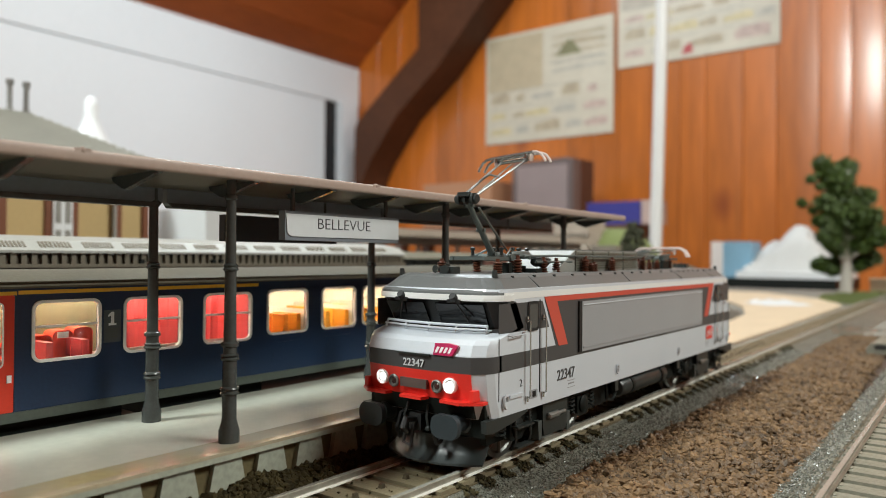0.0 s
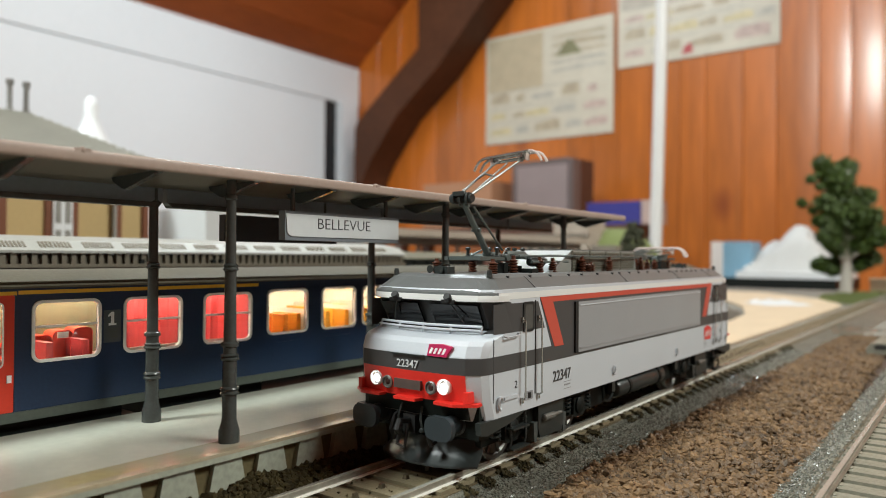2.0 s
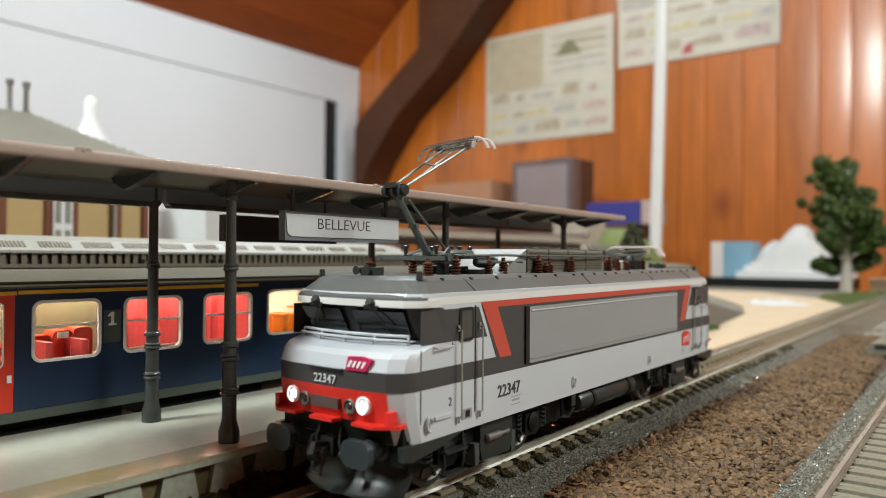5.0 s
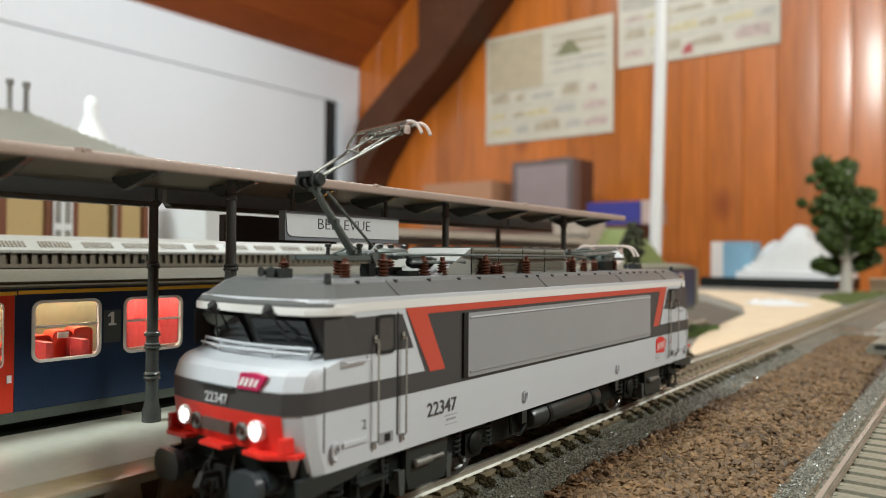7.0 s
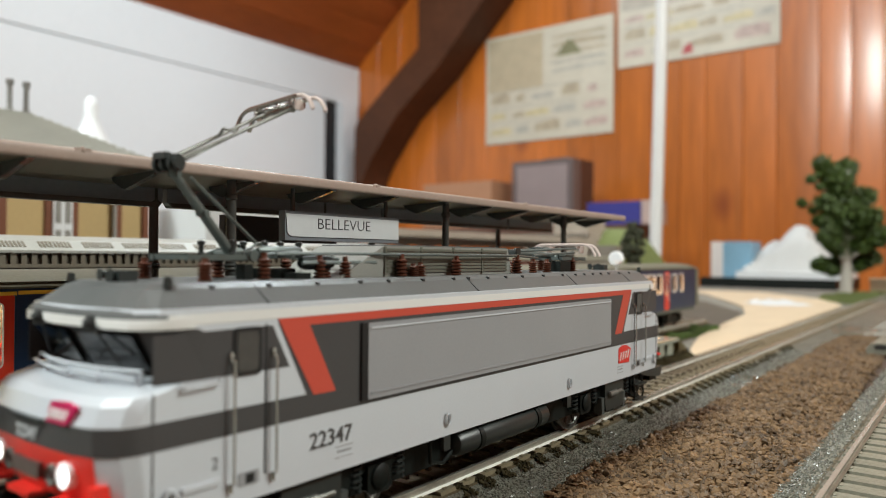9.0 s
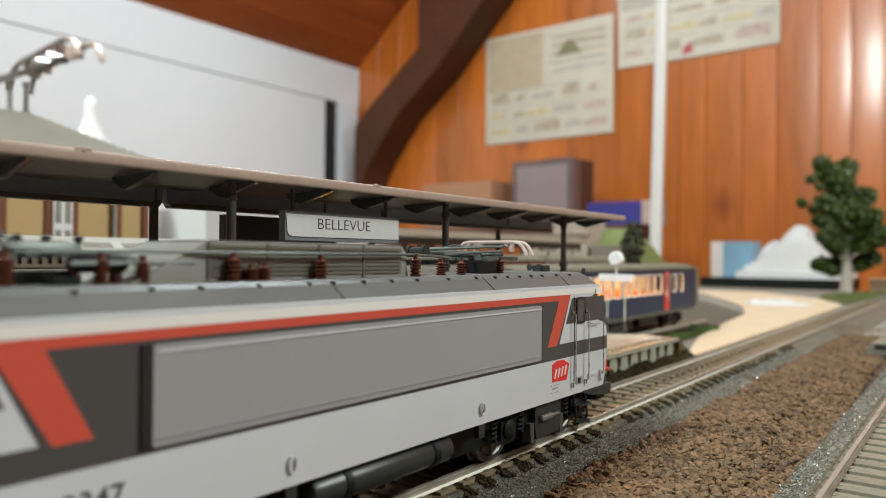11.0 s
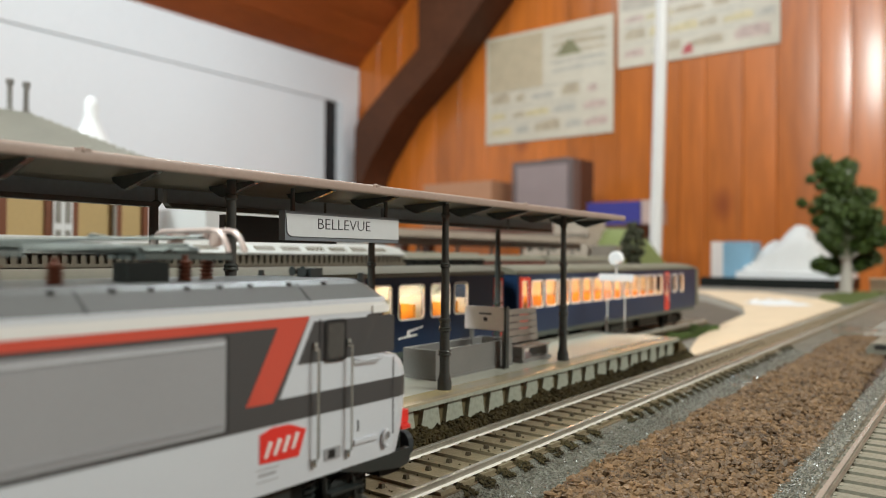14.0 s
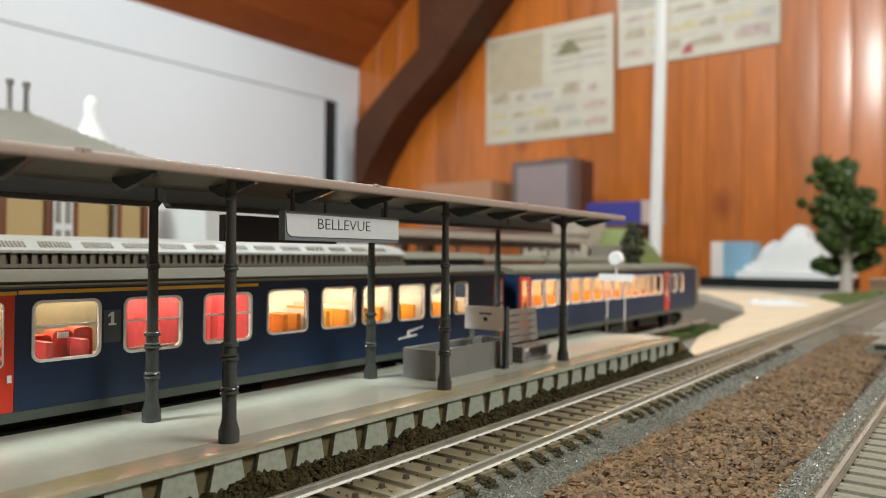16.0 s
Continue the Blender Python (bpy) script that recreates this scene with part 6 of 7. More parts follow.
def background():
    # white pipe that stands behind the layout
    t = thing("white_pipe", -495, 1500, FLOOR_Z, "slightly leaning white plastic pipe behind the layout", "pipe")
    t.matrix_basis = pose(-0.495, 1.5, FLOOR_Z / 1000, 0, 1.4, 0)
    bm = bmesh.new()
    cyl(bm, (0, 0, 0), (0, 0, 2680), 13.0, n=24)
    part("tube", bm, WHITE_PIPE, t)
    # side board with cases by the plank wall
    t = thing("sideboard", -850, 2250, FLOOR_Z, "low brown wooden sideboard under the posters", "sideboard")
    bm = bmesh.new()
    box(bm, -900, 100, -182, 42, 1060, 1100)
    part("top", bm, CASE_BROWN, t, bevel=3)
    for x in (-880, 50):
        for y in (-170, -5):
            bm = bmesh.new()
            box(bm, x, x + 40, y, y + 40, 0, 1060)
            part("leg", bm, CASE_BROWN, t)
    t = thing("carrying_case", -1093, 2215, 150, "grey mauve upright case with brown edge", "case")
    bm = bmesh.new()
    box(bm, -147, 92, -60, 60, 0, 232)
    part("shell", bm, CASE_DARK, t, bevel=10)
    bm = bmesh.new()
    box(bm, -126, 72, -64, -58, 16, 214)
    part("front_panel", bm, CARD, t, "grey mauve panel", bevel=2)
    bm = bmesh.new()
    box(bm, 92, 118, -60, 40, 0, 226)
    part("lid", bm, CASE_BROWN, t, bevel=8)
    bm = bmesh.new()
    wire(bm, [(-60, 0, 231), (-50, 0, 240), (40, 0, 240), (50, 0, 231)], 6, 8)
    part("handle", bm, CASE_BROWN, t)
    t = thing("blue_box", -838, 2120, 150, "violet blue cardboard box with white corner", "box")
    bm = bmesh.new()
    box(bm, -70, 105, -50, 50, 0, 70)
    part("carton", bm, BLUE_BOX, t, bevel=2)
    bm = bmesh.new()
    box(bm, 106, 150, -45, 50, 0, 72)
    part("white_sleeve", bm, surf("pinkish_card_sleeve", (0.46, 0.34, 0.30), 0.5, var=0.1, coarse=20, fine=200, bump=0), t, bevel=2)
    t = thing("brown_chest", -1450, 2200, 150, "pale brown cardboard chest", "box")
    bm = bmesh.new()
    box(bm, -160, 150, -90, 90, 0, 170)
    part("carton", bm, surf("pale_brown_card", (0.40, 0.20, 0.11), 0.6, var=0.1, coarse=10, fine=150), t, bevel=4)
    # back shelf with plaster mountain, boxes and a pale board
    t = thing("back_shelf", -190, 1560, -20, "dark board shelf behind the layout edge", "shelf")
    bm = bmesh.new()
    box(bm, -185, 66, -60, 260, 0, 28)
    part("board", bm, CHASSIS, t)
    for x in (-165, 45):
        bm = bmesh.new()
        box(bm, x - 15, x + 15, 80, 110, FLOOR_Z + 32, 0)
        part("leg", bm, CASE_BROWN, t)
    t = thing("pale_board", -245, 1520, 8, "pale painted offcut board lying on the shelf", "board")
    bm = bmesh.new()
    box(bm, -60, 130, -15, 190, 0, 13)
    part("plank", bm, WHITE_PAINT, t, bevel=2)
    t = thing("printed_box", -334, 1560, 8, "sky blue printed box on the shelf", "box")
    bm = bmesh.new()
    box(bm, -6, 50, -20, 60, 0, 74)
    part("carton", bm, SKY_BOX, t, bevel=1)
    bm = bmesh.new()
    box(bm, -30, -6, -22, 20, 0, 74)
    part("pale_panel", bm, NOTICE, t)
    bm = bmesh.new()
    rows = []
    for i in range(15):
        row = []
        for j in range(11):
            u, v = i / 14, j / 10
            e = math.sin(math.pi * u) ** 0.6 * math.sin(math.pi * v) ** 0.5
            h = e * (62 + 38 * math.exp(-((u - 0.60) / 0.17) ** 2)) + 24 * e * noise.noise((u * 6, v * 5, 3)) + 9 * e * noise.noise((u * 17, v * 14, 8))
            row.append(bm.verts.new((-104 + 182 * u, -30 + 120 * v, max(0, h))))
        rows.append(row)
    for p, q in zip(rows, rows[1:]):
        for i in range(10):
            bm.faces.new((p[i], q[i], q[i + 1], p[i + 1]))
    t = tagged(part("plaster_mountain", bm, PLASTER, smooth=25), "white crumpled unpainted plaster mountain", "model mountain")
    t.location = (-0.200, 1.560, 0.020)
    # green hill, bush and stone wall beyond the coaches
    bm = bmesh.new()
    rows = []
    for i in range(17):
        row = []
        for j in range(9):
            u, v = i / 16, j / 8
            h = 62 * math.sin(math.pi * u) ** 0.5 * math.sin(math.pi * v) ** 0.5 * (0.6 + 0.5 * u) + 6 * noise.noise((u * 4, v * 4, 0))
            row.append(bm.verts.new((-60 + 110 * u, -50 + 140 * v, max(-1, h))))
        rows.append(row)
    for p, q in zip(rows, rows[1:]):
        for i in range(8):
            bm.faces.new((p[i], q[i], q[i + 1], p[i + 1]))
    t = tagged(part("grass_hill", bm, GRASS, smooth=60), "pale green flocked model hill", "model hill")
    t.location = (-0.27, 0.80, 0.03)
    t = thing("hill_support", -300, 790, -6, "grey brown stone retaining wall under the hill", "wall")
    bm = bmesh.new()
    box(bm, -250, 60, 0, 130, 0, 44)
    part("stonework", bm, STONE, t)
    for k in range(6):
        bm = bmesh.new()
        cx = -225 + 48 * k
        prism(bm, [(cx + 15 * math.cos(a / 8 * math.pi), 20 + 15 * math.sin(a / 8 * math.pi)) for a in range(9)] + [(cx - 15, 0), (cx + 15, 0)], "y", -1.5, 0)
        part("arch", bm, BLACK, t, "dark blind arch")
        bm = bmesh.new()
        box(bm, cx + 17, cx + 30, -4, 0, 0, 44)
        part("buttress", bm, STONE, t)
    bush_rng = random.Random(5)
    t = thing("cypress_bush", -188, 690, -6, "dark brown green upright model bush", "bush")
    bm = bmesh.new()
    cyl(bm, (0, 0, 0), (0, 0, 50), 2.0)
    part("trunk", bm, BARK, t)
    bm = bmesh.new()
    for k in range(160):
        z = bush_rng.uniform(46, 88)
        r = 11.5 * math.sqrt(max(0.05, 1 - ((z - 66) / 23) ** 2)) * bush_rng.uniform(0.3, 1)
        a = bush_rng.uniform(0, 6.28)
        bmesh.ops.create_icosphere(bm, subdivisions=1, radius=bush_rng.uniform(1.6, 3.2), matrix=Matrix.Translation((r * math.cos(a), r * math.sin(a), z)))
    part("crown", bm, surf("dark_brown_green_leaf", (0.03, 0.032, 0.014), 0.8, var=0.3, coarse=60, fine=500, rand=0.4), t, "dark foliage", smooth=0)
    # wagons, an engine and a second canopy on the far tracks
    RUST = surf("red_brown_wagon", (0.16, 0.06, 0.045), 0.55, var=0.2, coarse=40, fine=600)
    for x, y, l, h, mat, lab in ((-166, 300, 88, 48, CHASSIS, "dark green goods wagon on a far track"), (-178, 400, 92, 47, RUST, "red brown goods wagon on a far track"), (-178, 500, 120, 47, STONE, "grey brown goods wagon on a far track")):
        t = thing("goods_wagon", x, y, -3, lab, "wagon", "far goods wagons")
        bm = bmesh.new()
        box(bm, -26, 0, 0, l, 14, h)
        part("box_body", bm, mat, t, bevel=1)
        for k in range(int(l / 12)):
            bm = bmesh.new()
            box(bm, 0, 0.8, 4 + 12 * k, 6 + 12 * k, 15, h - 1)
            part("side_post", bm, mat, t)
        bm = bmesh.new()
        prism(bm, [(1, h), (-6, h + 4), (-20, h + 4), (-27, h)], "y", -1, l + 1)
        part("roof", bm, COACH_ROOF, t, smooth=0)
        for d in (0.2, 0.8):
            bm = bmesh.new()
            for xx in (-4, -22):
                lathe_x(bm, (xx, l * d, 6.2), [(5.5, -1), (5.5, 1), (2, 1.4)], 14)
            cyl(bm, (-22, l * d, 6.2), (-4, l * d, 6.2), 1)
            part("wheelset", bm, CHASSIS, t)
        bm = bmesh.new()
        box(bm, -24, -2, 4, l - 4, 8, 14)
        part("underframe", bm, CHASSIS, t)
    t = thing("far_lamp", -190, 392, -3, "small lit yard lamp on a post", "street lamp")
    bm = bmesh.new()
    cyl(bm, (0, 0, 0), (0, 0, 44), 0.8)
    part("post", bm, CHASSIS, t)
    bm = bmesh.new()
    ball(bm, (0, 0, 46), 2.3, 12)
    part("globe", bm, glow("warm_lamp_globe", (1.0, 0.75, 0.4), 2.5), t, "glowing warm globe")
    for x, y, col, lab in ((-205, 330, SIGN_WHITE, "small white model van on the far yard"), (-212, 372, PAPER_PINK, "small pink model car on the far yard"), (-206, 452, RUST, "small red brown model car on the far yard")):
        t = thing("model_van", x, y, -6, lab, "model vehicle", "yard vehicles")
        bm = bmesh.new()
        prism(bm, [(0, 4), (0, 14), (5, 16), (9, 24), (34, 25), (36, 20), (36, 4)], "x", -18, 0)
        bmesh.ops.translate(bm, vec=(0, 0, 22), verts=bm.verts)
        part("shell", bm, col, t, bevel=1.2)
        bm = bmesh.new()
        prism(bm, [(10, 38.4), (12.5, 45), (31, 45.8), (33, 39)], "x", 0.05, 0.4)
        part("side_window", bm, CAB_GLASS, t)
        for yy in (8, 29):
            bm = bmesh.new()
            lathe_x(bm, (-1.2, yy, 26), [(3.6, -1), (3.6, 1.2), (1.5, 1.5)], 14)
            part("wheel", bm, RUBBER, t)
        bm = bmesh.new()
        box(bm, -20, 2, -2, 38, 0, 22.4)
        part("loading_ramp", bm, STONE, t, "stone ramp under the wheels")
    t = thing("far_canopy", -228, 0, -6, "long beige grey canopy roof over a far platform", "canopy")
    bm = bmesh.new()
    prism(bm, [(0, 67), (-14, 66), (-30, 67), (-30, 72), (-14, 71.4), (0, 72)], "y", 250, 680)
    part("roof", bm, STONE_PALE, t, smooth=0)
    bm = bmesh.new()
    box(bm, -16, -12, 252, 678, 61, 66.2)
    part("beam", bm, BENCH_GREY, t)
    for k in range(9):
        bm = bmesh.new()
        lathe(bm, (-14, 262 + 50 * k, 0), [(2.6, 0), (1.6, 6), (1.4, 60), (2.2, 65)], 10)
        part("column", bm, BENCH_GREY, t)
    t = thing("stone_house", -262, 740, -6, "grey brown stone lineside building with small windows", "building")
    bm = bmesh.new()
    box(bm, -84, 0, 0, 60, 0, 80)
    box(bm, -46, -2, 4, 50, 80, 98)
    part("wall", bm, STONE_PALE, t, smooth=0)
    for k in range(5):
        bm = bmesh.new()
        box(bm, -78 + 16 * k, -73 + 16 * k, -0.8, 0, 60, 68)
        part("window", bm, CHASSIS, t, "small dark window")
    bm = bmesh.new()
    box(bm, -87, 3, -4, 0, 76, 80)
    part("cornice", bm, STONE, t)
    bm = bmesh.new()
    box(bm, 4, 34, 0, 40, 0, 66)
    part("annex", bm, STONE, t, "low annex")
    # white packing box behind the far train
    t = thing("white_carton", -420, 470, -6, "white carton with faint pink print", "box")
    bm = bmesh.new()
    box(bm, -80, 0, -120, 80, 0, 92)
    part("carton", bm, SIGN_WHITE, t, bevel=1.5)
    bm = bmesh.new()
    box(bm, 0, 0.5, -70, -20, 66, 84)
    part("pink_print", bm, PAPER_PINK, t)


background()


def far_right():
    """Grass, a cream box and crumpled film near the far end of the layout."""
    rng = random.Random(9)
    verts, faces = [], []
    for k in range(5200):
        a, r = rng.uniform(0, 6.283), math.sqrt(rng.uniform(0, 1))
        p = Vector((-18 + 62 * r * math.cos(a), 1100 + 170 * r * math.sin(a), -5.6))
        h, d = rng.uniform(2.5, 6.5), Vector((rng.uniform(-1.5, 1.5), rng.uniform(-1.5, 1.5), 0))
        w = Vector((math.cos(a * 7), math.sin(a * 7), 0)) * 0.8
        i = len(verts)
        verts += [p - w, p + w, p + d + Vector((0, 0, h))]
        faces.append((i, i + 1, i + 2))
    me = bpy.data.meshes.new("grass_tufts")
    me.from_pydata([v * 0.001 for v in verts], [], faces)
    me.materials.append(GRASS)
    tagged(new("grass_tufts", me), "sparse green flock grass round the tree", "grass", kind="stuff")
    t = thing("cream_box", 10, 1300, -6, "cream cardboard box at the layout end", "box")
    bm = bmesh.new()
    box(bm, -56, 60, -15, 30, 0, 22)
    part("carton", bm, PLYWOOD, t, bevel=1)
    bm = bmesh.new()
    box(bm, -57, 61, -16, 31, 17, 23)
    part("lid", bm, PLYWOOD, t, bevel=1)
    bm = bmesh.new()
    rows = []
    for i in range(16):
        row = []
        for j in range(9):
            u, v = i / 15, j / 8
            e = math.sin(math.pi * u) ** 0.5 * math.sin(math.pi * v) ** 0.5
            row.append(bm.verts.new((-30 + 60 * u, -26 + 52 * v + 4 * noise.noise((u * 7, v * 7, 1)), 0.2 + e * max(0.5, 4 + 6 * noise.noise((u * 5, v * 5, 2))))))
        rows.append(row)
    for p, q in zip(rows, rows[1:]):
        for i in range(8):
            bm.faces.new((p[i], q[i], q[i + 1], p[i + 1]))
    film = tagged(part("crumpled_film", bm, surf("shiny_white_film", (0.60, 0.61, 0.62), 0.3, var=0.05, coarse=40, fine=300, bump=0.1), smooth=0), "crumpled shiny white film on the plywood", "plastic film")
    film.matrix_basis = pose(-0.090, 0.862, -0.0044, 0, 0, -50)


far_right()


def bottle(x, y):
    t = thing("white_bottle", x, y, -6, "glossy white plastic spout bottle behind the station", "bottle")
    bm = bmesh.new()
    lathe(bm, (0, 0, 0), [(18, 0), (19, 4), (19, 130), (16, 140), (11.5, 149), (7.5, 157), (5.6, 164), (5.6, 171), (4.6, 177), (2.0, 180)], 24)
    part("flask", bm, WHITE_PAINT, t)


bottle(-480, 283)


def tree(x, y, z, height):
    """Model deciduous tree: trunk, limbs and a ragged crown of leaf clumps."""
    rng = random.Random(11)
    t = thing("model_tree", x, y, z, "dark green model tree with ragged crown and pale trunk", "tree")
    bm = bmesh.new()
    pts = [Vector((0, 0, 0)), Vector((2, 1, 0.18 * height)), Vector((-1, 0, 0.4 * height)), Vector((3, 0, 0.62 * height)), Vector((4, 2, 0.9 * height))]
    for (p, q), (r0, r1) in zip(zip(pts, pts[1:]), ((9, 7), (7, 5), (5, 3.5), (3.5, 1))):
        cyl(bm, p, q, r0, r1, 10)
    # boughs: side reach, height and thickness of each leafy lobe, as shares of the height
    lobes = []
    for side, up, r in ((-0.18, 0.95, 0.06), (-0.11, 0.88, 0.095), (0.06, 0.93, 0.08), (-0.25, 0.83, 0.035), (-0.05, 0.80, 0.10), (-0.30, 0.66, 0.035), (-0.19, 0.66, 0.07), (-0.06, 0.60, 0.13), (0.07, 0.62, 0.12), (0.18, 0.72, 0.085), (0.12, 0.56, 0.09), (-0.19, 0.53, 0.065), (-0.18, 0.42, 0.075), (-0.01, 0.42, 0.12), (0.13, 0.42, 0.105), (0.22, 0.44, 0.09), (0.05, 0.24, 0.085), (-0.115, 0.22, 0.07), (0.21, 0.27, 0.07)):
        depth = rng.uniform(-0.12, 0.12)
        tip = Vector((side * 0.8 - depth * 0.6, side * 0.6 + depth * 0.8, up)) * height
        root = Vector((0, 0, max(0.12, up - 0.2) * height))
        cyl(bm, root, tip, 2.0, 0.6, 6)
        lobes += [(tip, r * height), (root.lerp(tip, 0.75), r * height * 0.8), (root.lerp(tip, 0.5), r * height * 0.6)]
    part("trunk", bm, BARK, t, "pale painted trunk and limbs")
    bm = bmesh.new()
    verts, faces = [], []
    for c, R in lobes:
        for k in range(int(40 + 22 * R)):
            d = Vector((rng.gauss(0, 1), rng.gauss(0, 1), rng.gauss(0, 1))).normalized() * R * (0.15 + 0.8 * rng.betavariate(2.2, 1.8) + abs(rng.gauss(0, 0.16)))
            d.z *= 0.8
            p = c + d
            u = Vector((rng.gauss(0, 1), rng.gauss(0, 1), rng.gauss(0, 1))).normalized()
            w = u.orthogonal().normalized()
            s = rng.uniform(2.6, 5.6)
            i = len(verts)
            verts += [p - u * s, p + w * s * 0.6 + u.cross(w) * 0.5, p + u * s, p - w * s * 0.6]
            faces.append((i, i + 1, i + 2, i + 3))
    bm.free()
    me = bpy.data.meshes.new("crown")
    me.from_pydata([v * 0.001 for v in verts], [], faces)
    me.materials.append(LEAF)
    ob = new("crown", me)
    ob.parent = t
    tagged(ob, "dark green ragged foliage")


tree(-68, 1200, -6, 206)


# ---- loose stones ----
def stones(name, mat, label, n, area, height, size, seed, flat=0.75, keep=None, lumpy=False):
    """Irregular eight- or twenty-sided stones strewn over a stretch of ground; millimetres."""
    rng = np.random.default_rng(seed)
    x0, x1, y0, y1 = area
    base = np.array([(1, 0, 0), (-1, 0, 0), (0, 1, 0), (0, -1, 0), (0, 0, 1), (0, 0, -1)], float)
    tri = np.array([(0, 2, 4), (2, 1, 4), (1, 3, 4), (3, 0, 4), (2, 0, 5), (1, 2, 5), (3, 1, 5), (0, 3, 5)])
    if lumpy:
        g = (1 + 5 ** 0.5) / 2
        base = np.array([(-1, g, 0), (1, g, 0), (-1, -g, 0), (1, -g, 0), (0, -1, g), (0, 1, g), (0, -1, -g), (0, 1, -g), (g, 0, -1), (g, 0, 1), (-g, 0, -1), (-g, 0, 1)], float) / 1.9
        ring = [11, 5, 1, 7, 10]
        low = [4, 9, 8, 6, 2]
        tri = np.array([(0, ring[k], ring[(k + 1) % 5]) for k in range(5)] + [(3, low[(k + 1) % 5], low[k]) for k in range(5)] + [(ring[k], low[k], ring[(k + 1) % 5]) for k in range(5)] + [(low[k], low[(k + 1) % 5], ring[(k + 1) % 5]) for k in range(5)])
    sides = len(base)
    x = rng.uniform(x0, x1, n)
    y = y0 + (y1 - y0) * rng.uniform(0, 1, n) ** 1.5
    s = rng.uniform(*size, n)
    z = np.array([height(a, b) for a, b in zip(x, y)]) + rng.uniform(-0.3, 0.5, n) * s
    v = base[None] * (s[:, None, None] * rng.uniform(0.55, 1.25, (n, sides, 1)) * (rng.uniform(0.7, 1.3, (n, 1, 3)) if lumpy else 1.0))
    v[:, :, 2] *= flat
    if keep:
        ok = np.array([keep(p, q) for p, q in zip(x, y)])
        x, y, z, s, v = x[ok], y[ok], z[ok], s[ok], v[ok]
        n = len(x)
    a = rng.uniform(0, 6.283, n)
    b = rng.uniform(-0.7, 0.7, n)
    ca, sa, cb, sb = np.cos(a)[:, None], np.sin(a)[:, None], np.cos(b)[:, None], np.sin(b)[:, None]
    X, Y, Z = v[..., 0], v[..., 1], v[..., 2]
    Y, Z = Y * cb - Z * sb, Y * sb + Z * cb
    X, Y = X * ca - Y * sa, X * sa + Y * ca
    v = np.stack([X + x[:, None], Y + y[:, None], Z + z[:, None]], -1).reshape(-1, 3) * 0.001
    f = (tri[None] + sides * np.arange(n)[:, None, None]).reshape(-1, 3)
    me = bpy.data.meshes.new(name)
    me.from_pydata(v.tolist(), [], f.tolist())
    me.materials.append(mat)
    return tagged(new(name, me), label, "gravel", kind="stuff")


def mound(x, y):
    """Height of the gravel bed between the tracks."""
    u = min(max((x - 20) / 42, 0), 1)
    return -4.2 + 2.0 * math.sin(math.pi * u) ** 0.6 + 0.9 * noise.noise((x * 0.06, y * 0.03, 0.0)) + 1.1 * noise.noise((x * 0.22, y * 0.22, 4.0))


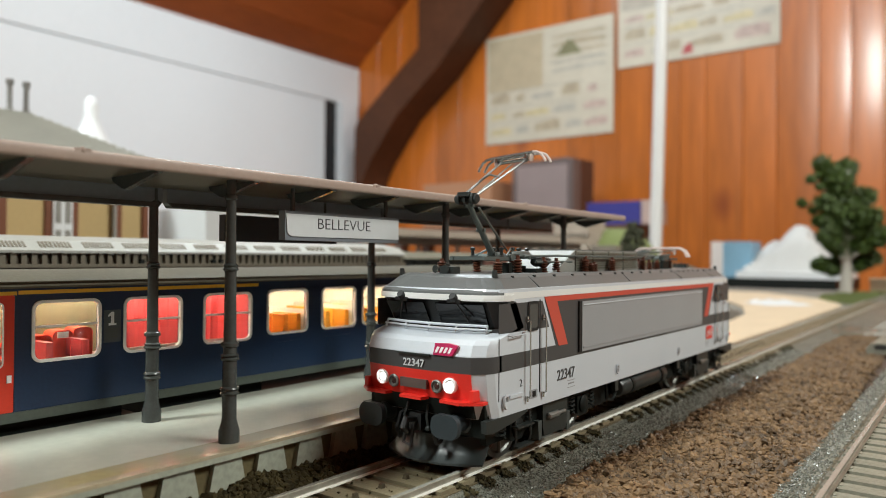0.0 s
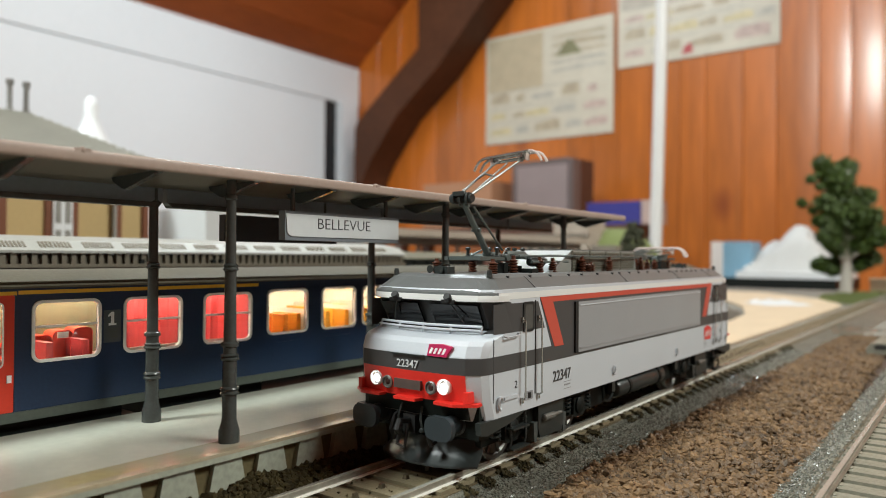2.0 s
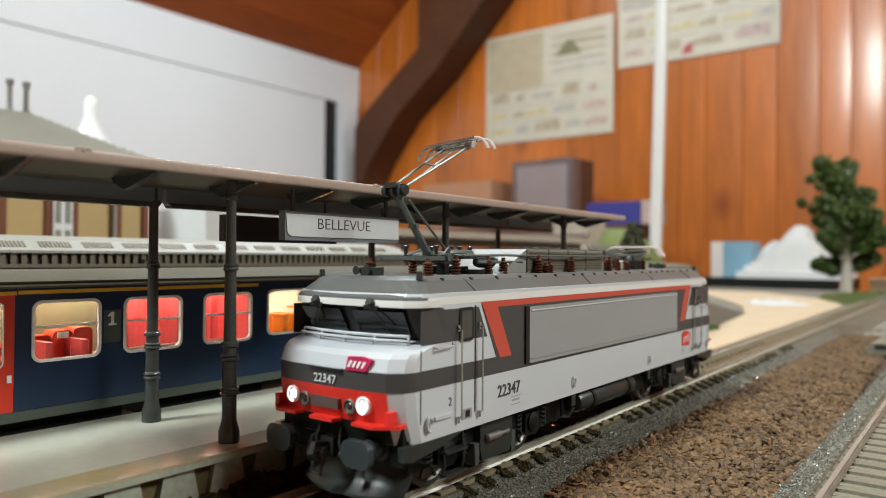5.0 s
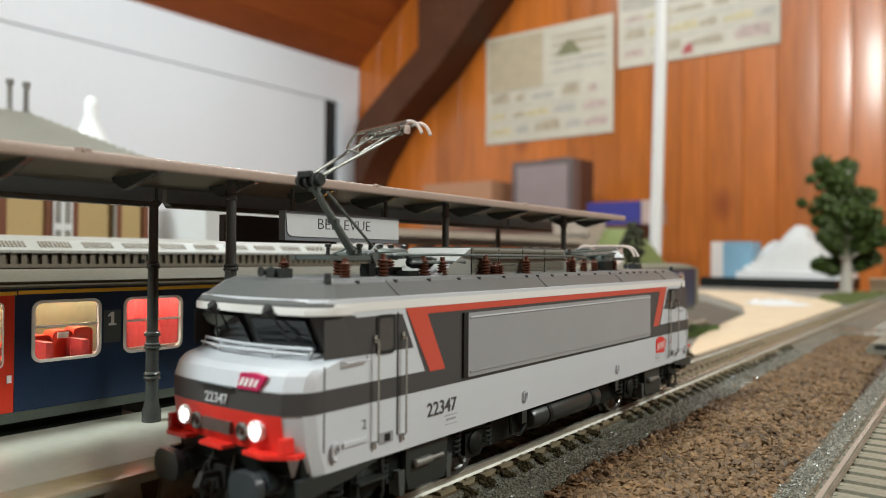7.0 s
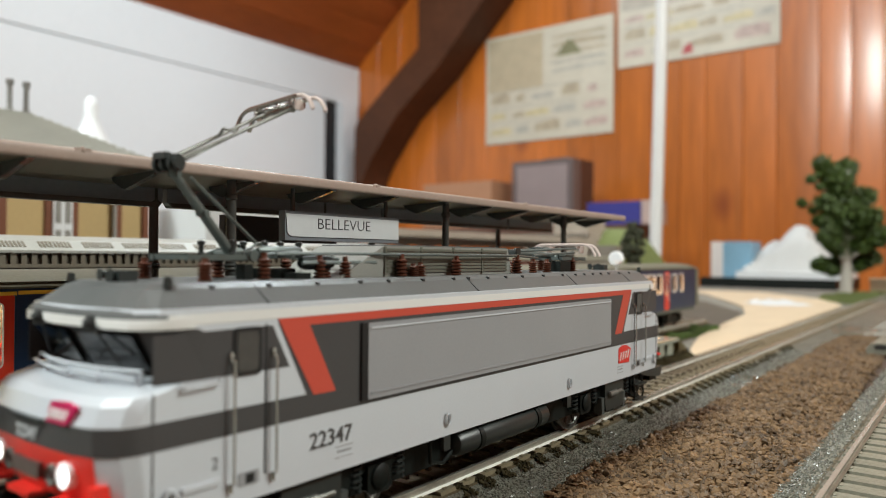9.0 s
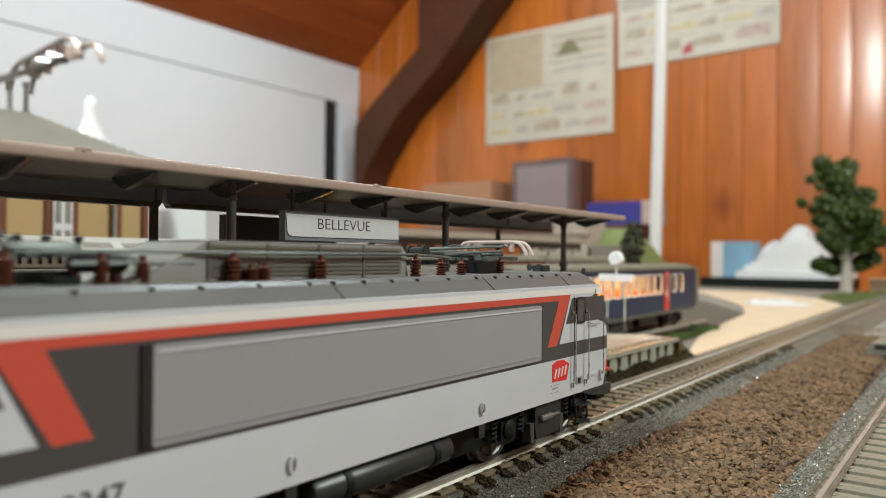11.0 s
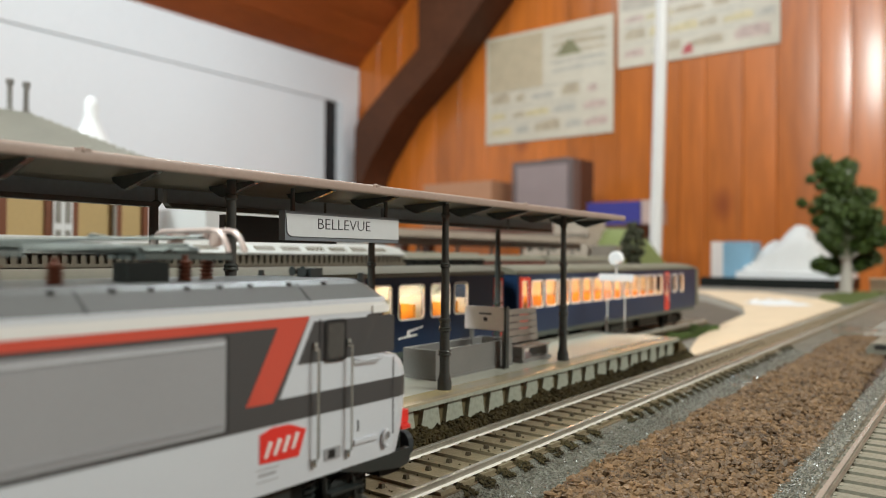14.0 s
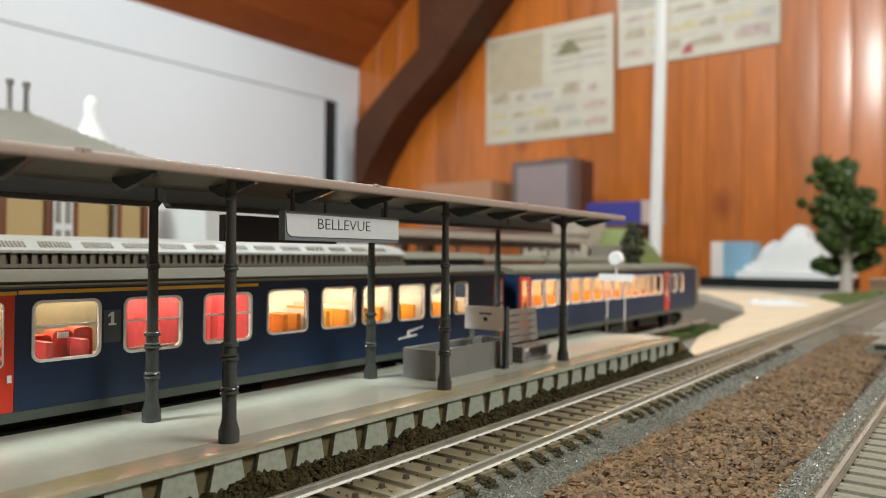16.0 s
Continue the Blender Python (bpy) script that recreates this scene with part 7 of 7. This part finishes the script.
def gravel_bed():
    bm = bmesh.new()
    rows = []
    for j in range(120):
        y = -60 + 575 * j / 119
        rows.append([bm.verts.new((21.5 + 38.5 * i / 14 + 1.2 * noise.noise((i * 0.3, y * 0.05, 2.0)), y, mound(21.5 + 38.5 * i / 14, y) - 0.8)) for i in range(15)])
    for p, q in zip(rows, rows[1:]):
        for i in range(14):
            bm.faces.new((p[i], p[i + 1], q[i + 1], q[i]))
    tagged(part("gravel_bed", bm, GRAVEL_BASE, smooth=60), "brown earth bed under the gravel between the two tracks", "gravel", kind="structure")
    edge = lambda y: 22.6 + 2.6 * noise.noise((y * 0.035, 0.0, 5.0)) + 1.8 * noise.noise((y * 0.22, 3.0, 5.0))
    brim = lambda y: 63.4 - 0.030 * max(0, y - 160) + 1.8 * noise.noise((y * 0.15, 9.0, 5.0))
    top = lambda x, y: mound(x, y) if x < 58 else -3.0
    stones("gravel", GRAVEL, "loose reddish brown gravel", 34000, (18, 66, 60, 520), top, (0.45, 1.20), 1, 0.8, lambda x, y: edge(y) < x < brim(y), True)
    stones("gravel", GRAVEL, "scattered stray brown gravel", 900, (17, 66, 60, 420), lambda x, y: -3.6 if x < 26 else (-2.2 if x > 59 else mound(x, y)), (0.25, 0.7), 2)
    bank = lambda x, y: -2.8 + 3.7 * min(1, max(0, (-12.9 - x) / 7.4)) * (0.85 + 0.45 * noise.noise((0.0, y * 0.06, 7.0))) + 1.5 * noise.noise((x * 0.3, y * 0.22, 2.0))
    stones("ballast", BALLAST, "dark brown ballast bank under the platform edge", 22000, (-21.6, -12.2, 40, 350), bank, (0.35, 1.1), 3, 0.9, None, True)
    stones("ballast", BALLAST, "dark stray ballast grains on the track", 140, (-7.5, 7.5, 60, 420), lambda x, y: 0.1, (0.2, 0.5), 4, 0.9)
    stones("ballast", BALLAST, "dark mossy clumps between the sleeper ends", 9000, (10.2, 14.4, 60, 420), lambda x, y: -0.7 - 0.45 * max(0, x - 12.6) + 0.4 * noise.noise((x * 0.5, y * 0.4, 1.0)), (0.25, 0.6), 8, 0.8, lambda x, y: abs((y / 7.5 + 33.333) % 1 - 0.5) > 0.26 and noise.noise((x * 0.15, y * 0.05, 6.0)) > -0.25)
    stones("bushes", LEAF, "low dark green flock bushes beside the station track", 8000, (-64, -56.5, 345, 530), lambda x, y: -6 + 7.0 * max(0.0, 0.5 + 0.9 * noise.noise((x * 0.05, y * 0.06, 3.0))) * random.random(), (0.5, 1.5), 9, 0.9)
    stones("sand", GRIT, "grey grit over the sanded strip", 15000, (13.0, 24.5, 60, 420), lambda x, y: -1.3 - 0.53 * (x - 13) if x < 16.5 else -3.2 - 0.147 * (x - 16.5), (0.16, 0.34), 5)
    stones("sand", GRIT, "grey grit over the foam bed", 7000, (60.4, 69.5, 100, 420), lambda x, y: -2.8 + 0.42 * (x - 60.4) if x < 64 else (-1.3 + 0.2 * (x - 64) if x < 66.5 else -0.8), (0.16, 0.36), 6)


def grey_block(x, y):
    t = thing("grey_kerb_block", x, y, -2.2, "low grey moulded block with a dark slot on the gravel", "model block")
    bm = bmesh.new()
    prism(bm, [(0, 0), (26, 0), (26, 5.6), (3, 5.6), (0, 3.4)], "y", 0, 52)
    part("block", bm, LEDGE, t, bevel=0.4)
    bm = bmesh.new()
    box(bm, 3.6, 9.0, -0.3, 0, 2.6, 4.8)
    part("slot", bm, RUBBER, t, "dark slot")


grey_block(47.5, 425)


def torn_film(x, y, seed, size):
    """Clear crinkled packing film left on the sanded strip."""
    rng = random.Random(seed)
    bm = bmesh.new()
    n = 9
    rows = [[bm.verts.new((size * (i / n - 0.5) + rng.uniform(-1, 1), size * 0.7 * (j / n - 0.5) + rng.uniform(-1, 1), rng.uniform(0.1, 3.6) * math.sin(math.pi * (i + 0.5) / (n + 1)))) for j in range(n + 1)] for i in range(n + 1)]
    for p, q in zip(rows, rows[1:]):
        for i in range(n):
            bm.faces.new((p[i], q[i], q[i + 1], p[i + 1]))
    ob = tagged(part("plastic_film", bm, FILM, smooth=0), "clear crinkled plastic film on the grey strip", "plastic film", "film scraps")
    ob.matrix_basis = pose(x / 1000, y / 1000, -0.0032, 0, 0, 55)
    ob.visible_shadow = False


FILM = glass("crinkled_clear_film", (0.93, 0.94, 0.93), 0.18)
torn_film(21.5, 300, 3, 22)
torn_film(24, 560, 8, 60)
GRAVEL_BASE = surf("brown_earth", (0.075, 0.045, 0.030), 0.8, var=0.3, coarse=80, fine=900, bump=0.6, depth=0.0006)
gravel_bed()


def motions():
    dist = [(0.0, 0.0), (1.2, 0.0), (1.5, 0.3), (2.0, 2.0), (2.5, 5.2), (3.0, 8.7), (3.5, 12.4), (4.0, 16.3), (4.5, 20.6), (5.0, 25.4), (5.5, 30.5), (6.0, 35.8), (6.5, 41.7), (7.0, 48.5), (7.5, 55.3), (8.0, 62.2), (8.5, 69.2), (9.0, 76.3), (9.5, 84.2), (10.0, 92.8), (10.5, 102.5), (11.0, 113.5), (11.5, 125.0), (12.0, 136.7), (12.5, 148.4), (13.0, 162.6), (13.5, 179.7), (14.0, 196.6), (14.5, 213.6), (15.0, 230.1), (15.5, 246.6), (16.0, 263.2)]
    walk(LOCO, [(t, pose(0, (LOCO_Y - s) / 1000, 0)) for t, s in dist])

    for ob, c in WHEELS:
        # rolling turn of each wheelset, radius 7.2 mm, in steps well under a quarter turn
        steps = []
        for (t0, s0), (t1, s1) in zip(dist, dist[1:]):
            n = max(1, math.ceil((s1 - s0) / 7.2 / radians(60)))
            steps += [(t0 + (t1 - t0) * i / n, s0 + (s1 - s0) * i / n) for i in range(n)]
        steps.append(dist[-1])
        walk(ob, [(t, Matrix.Translation((0, c / 1000, 0.0088)) @ Matrix.Rotation(s / 7.2, 4, "X")) for t, s in steps])


motions()
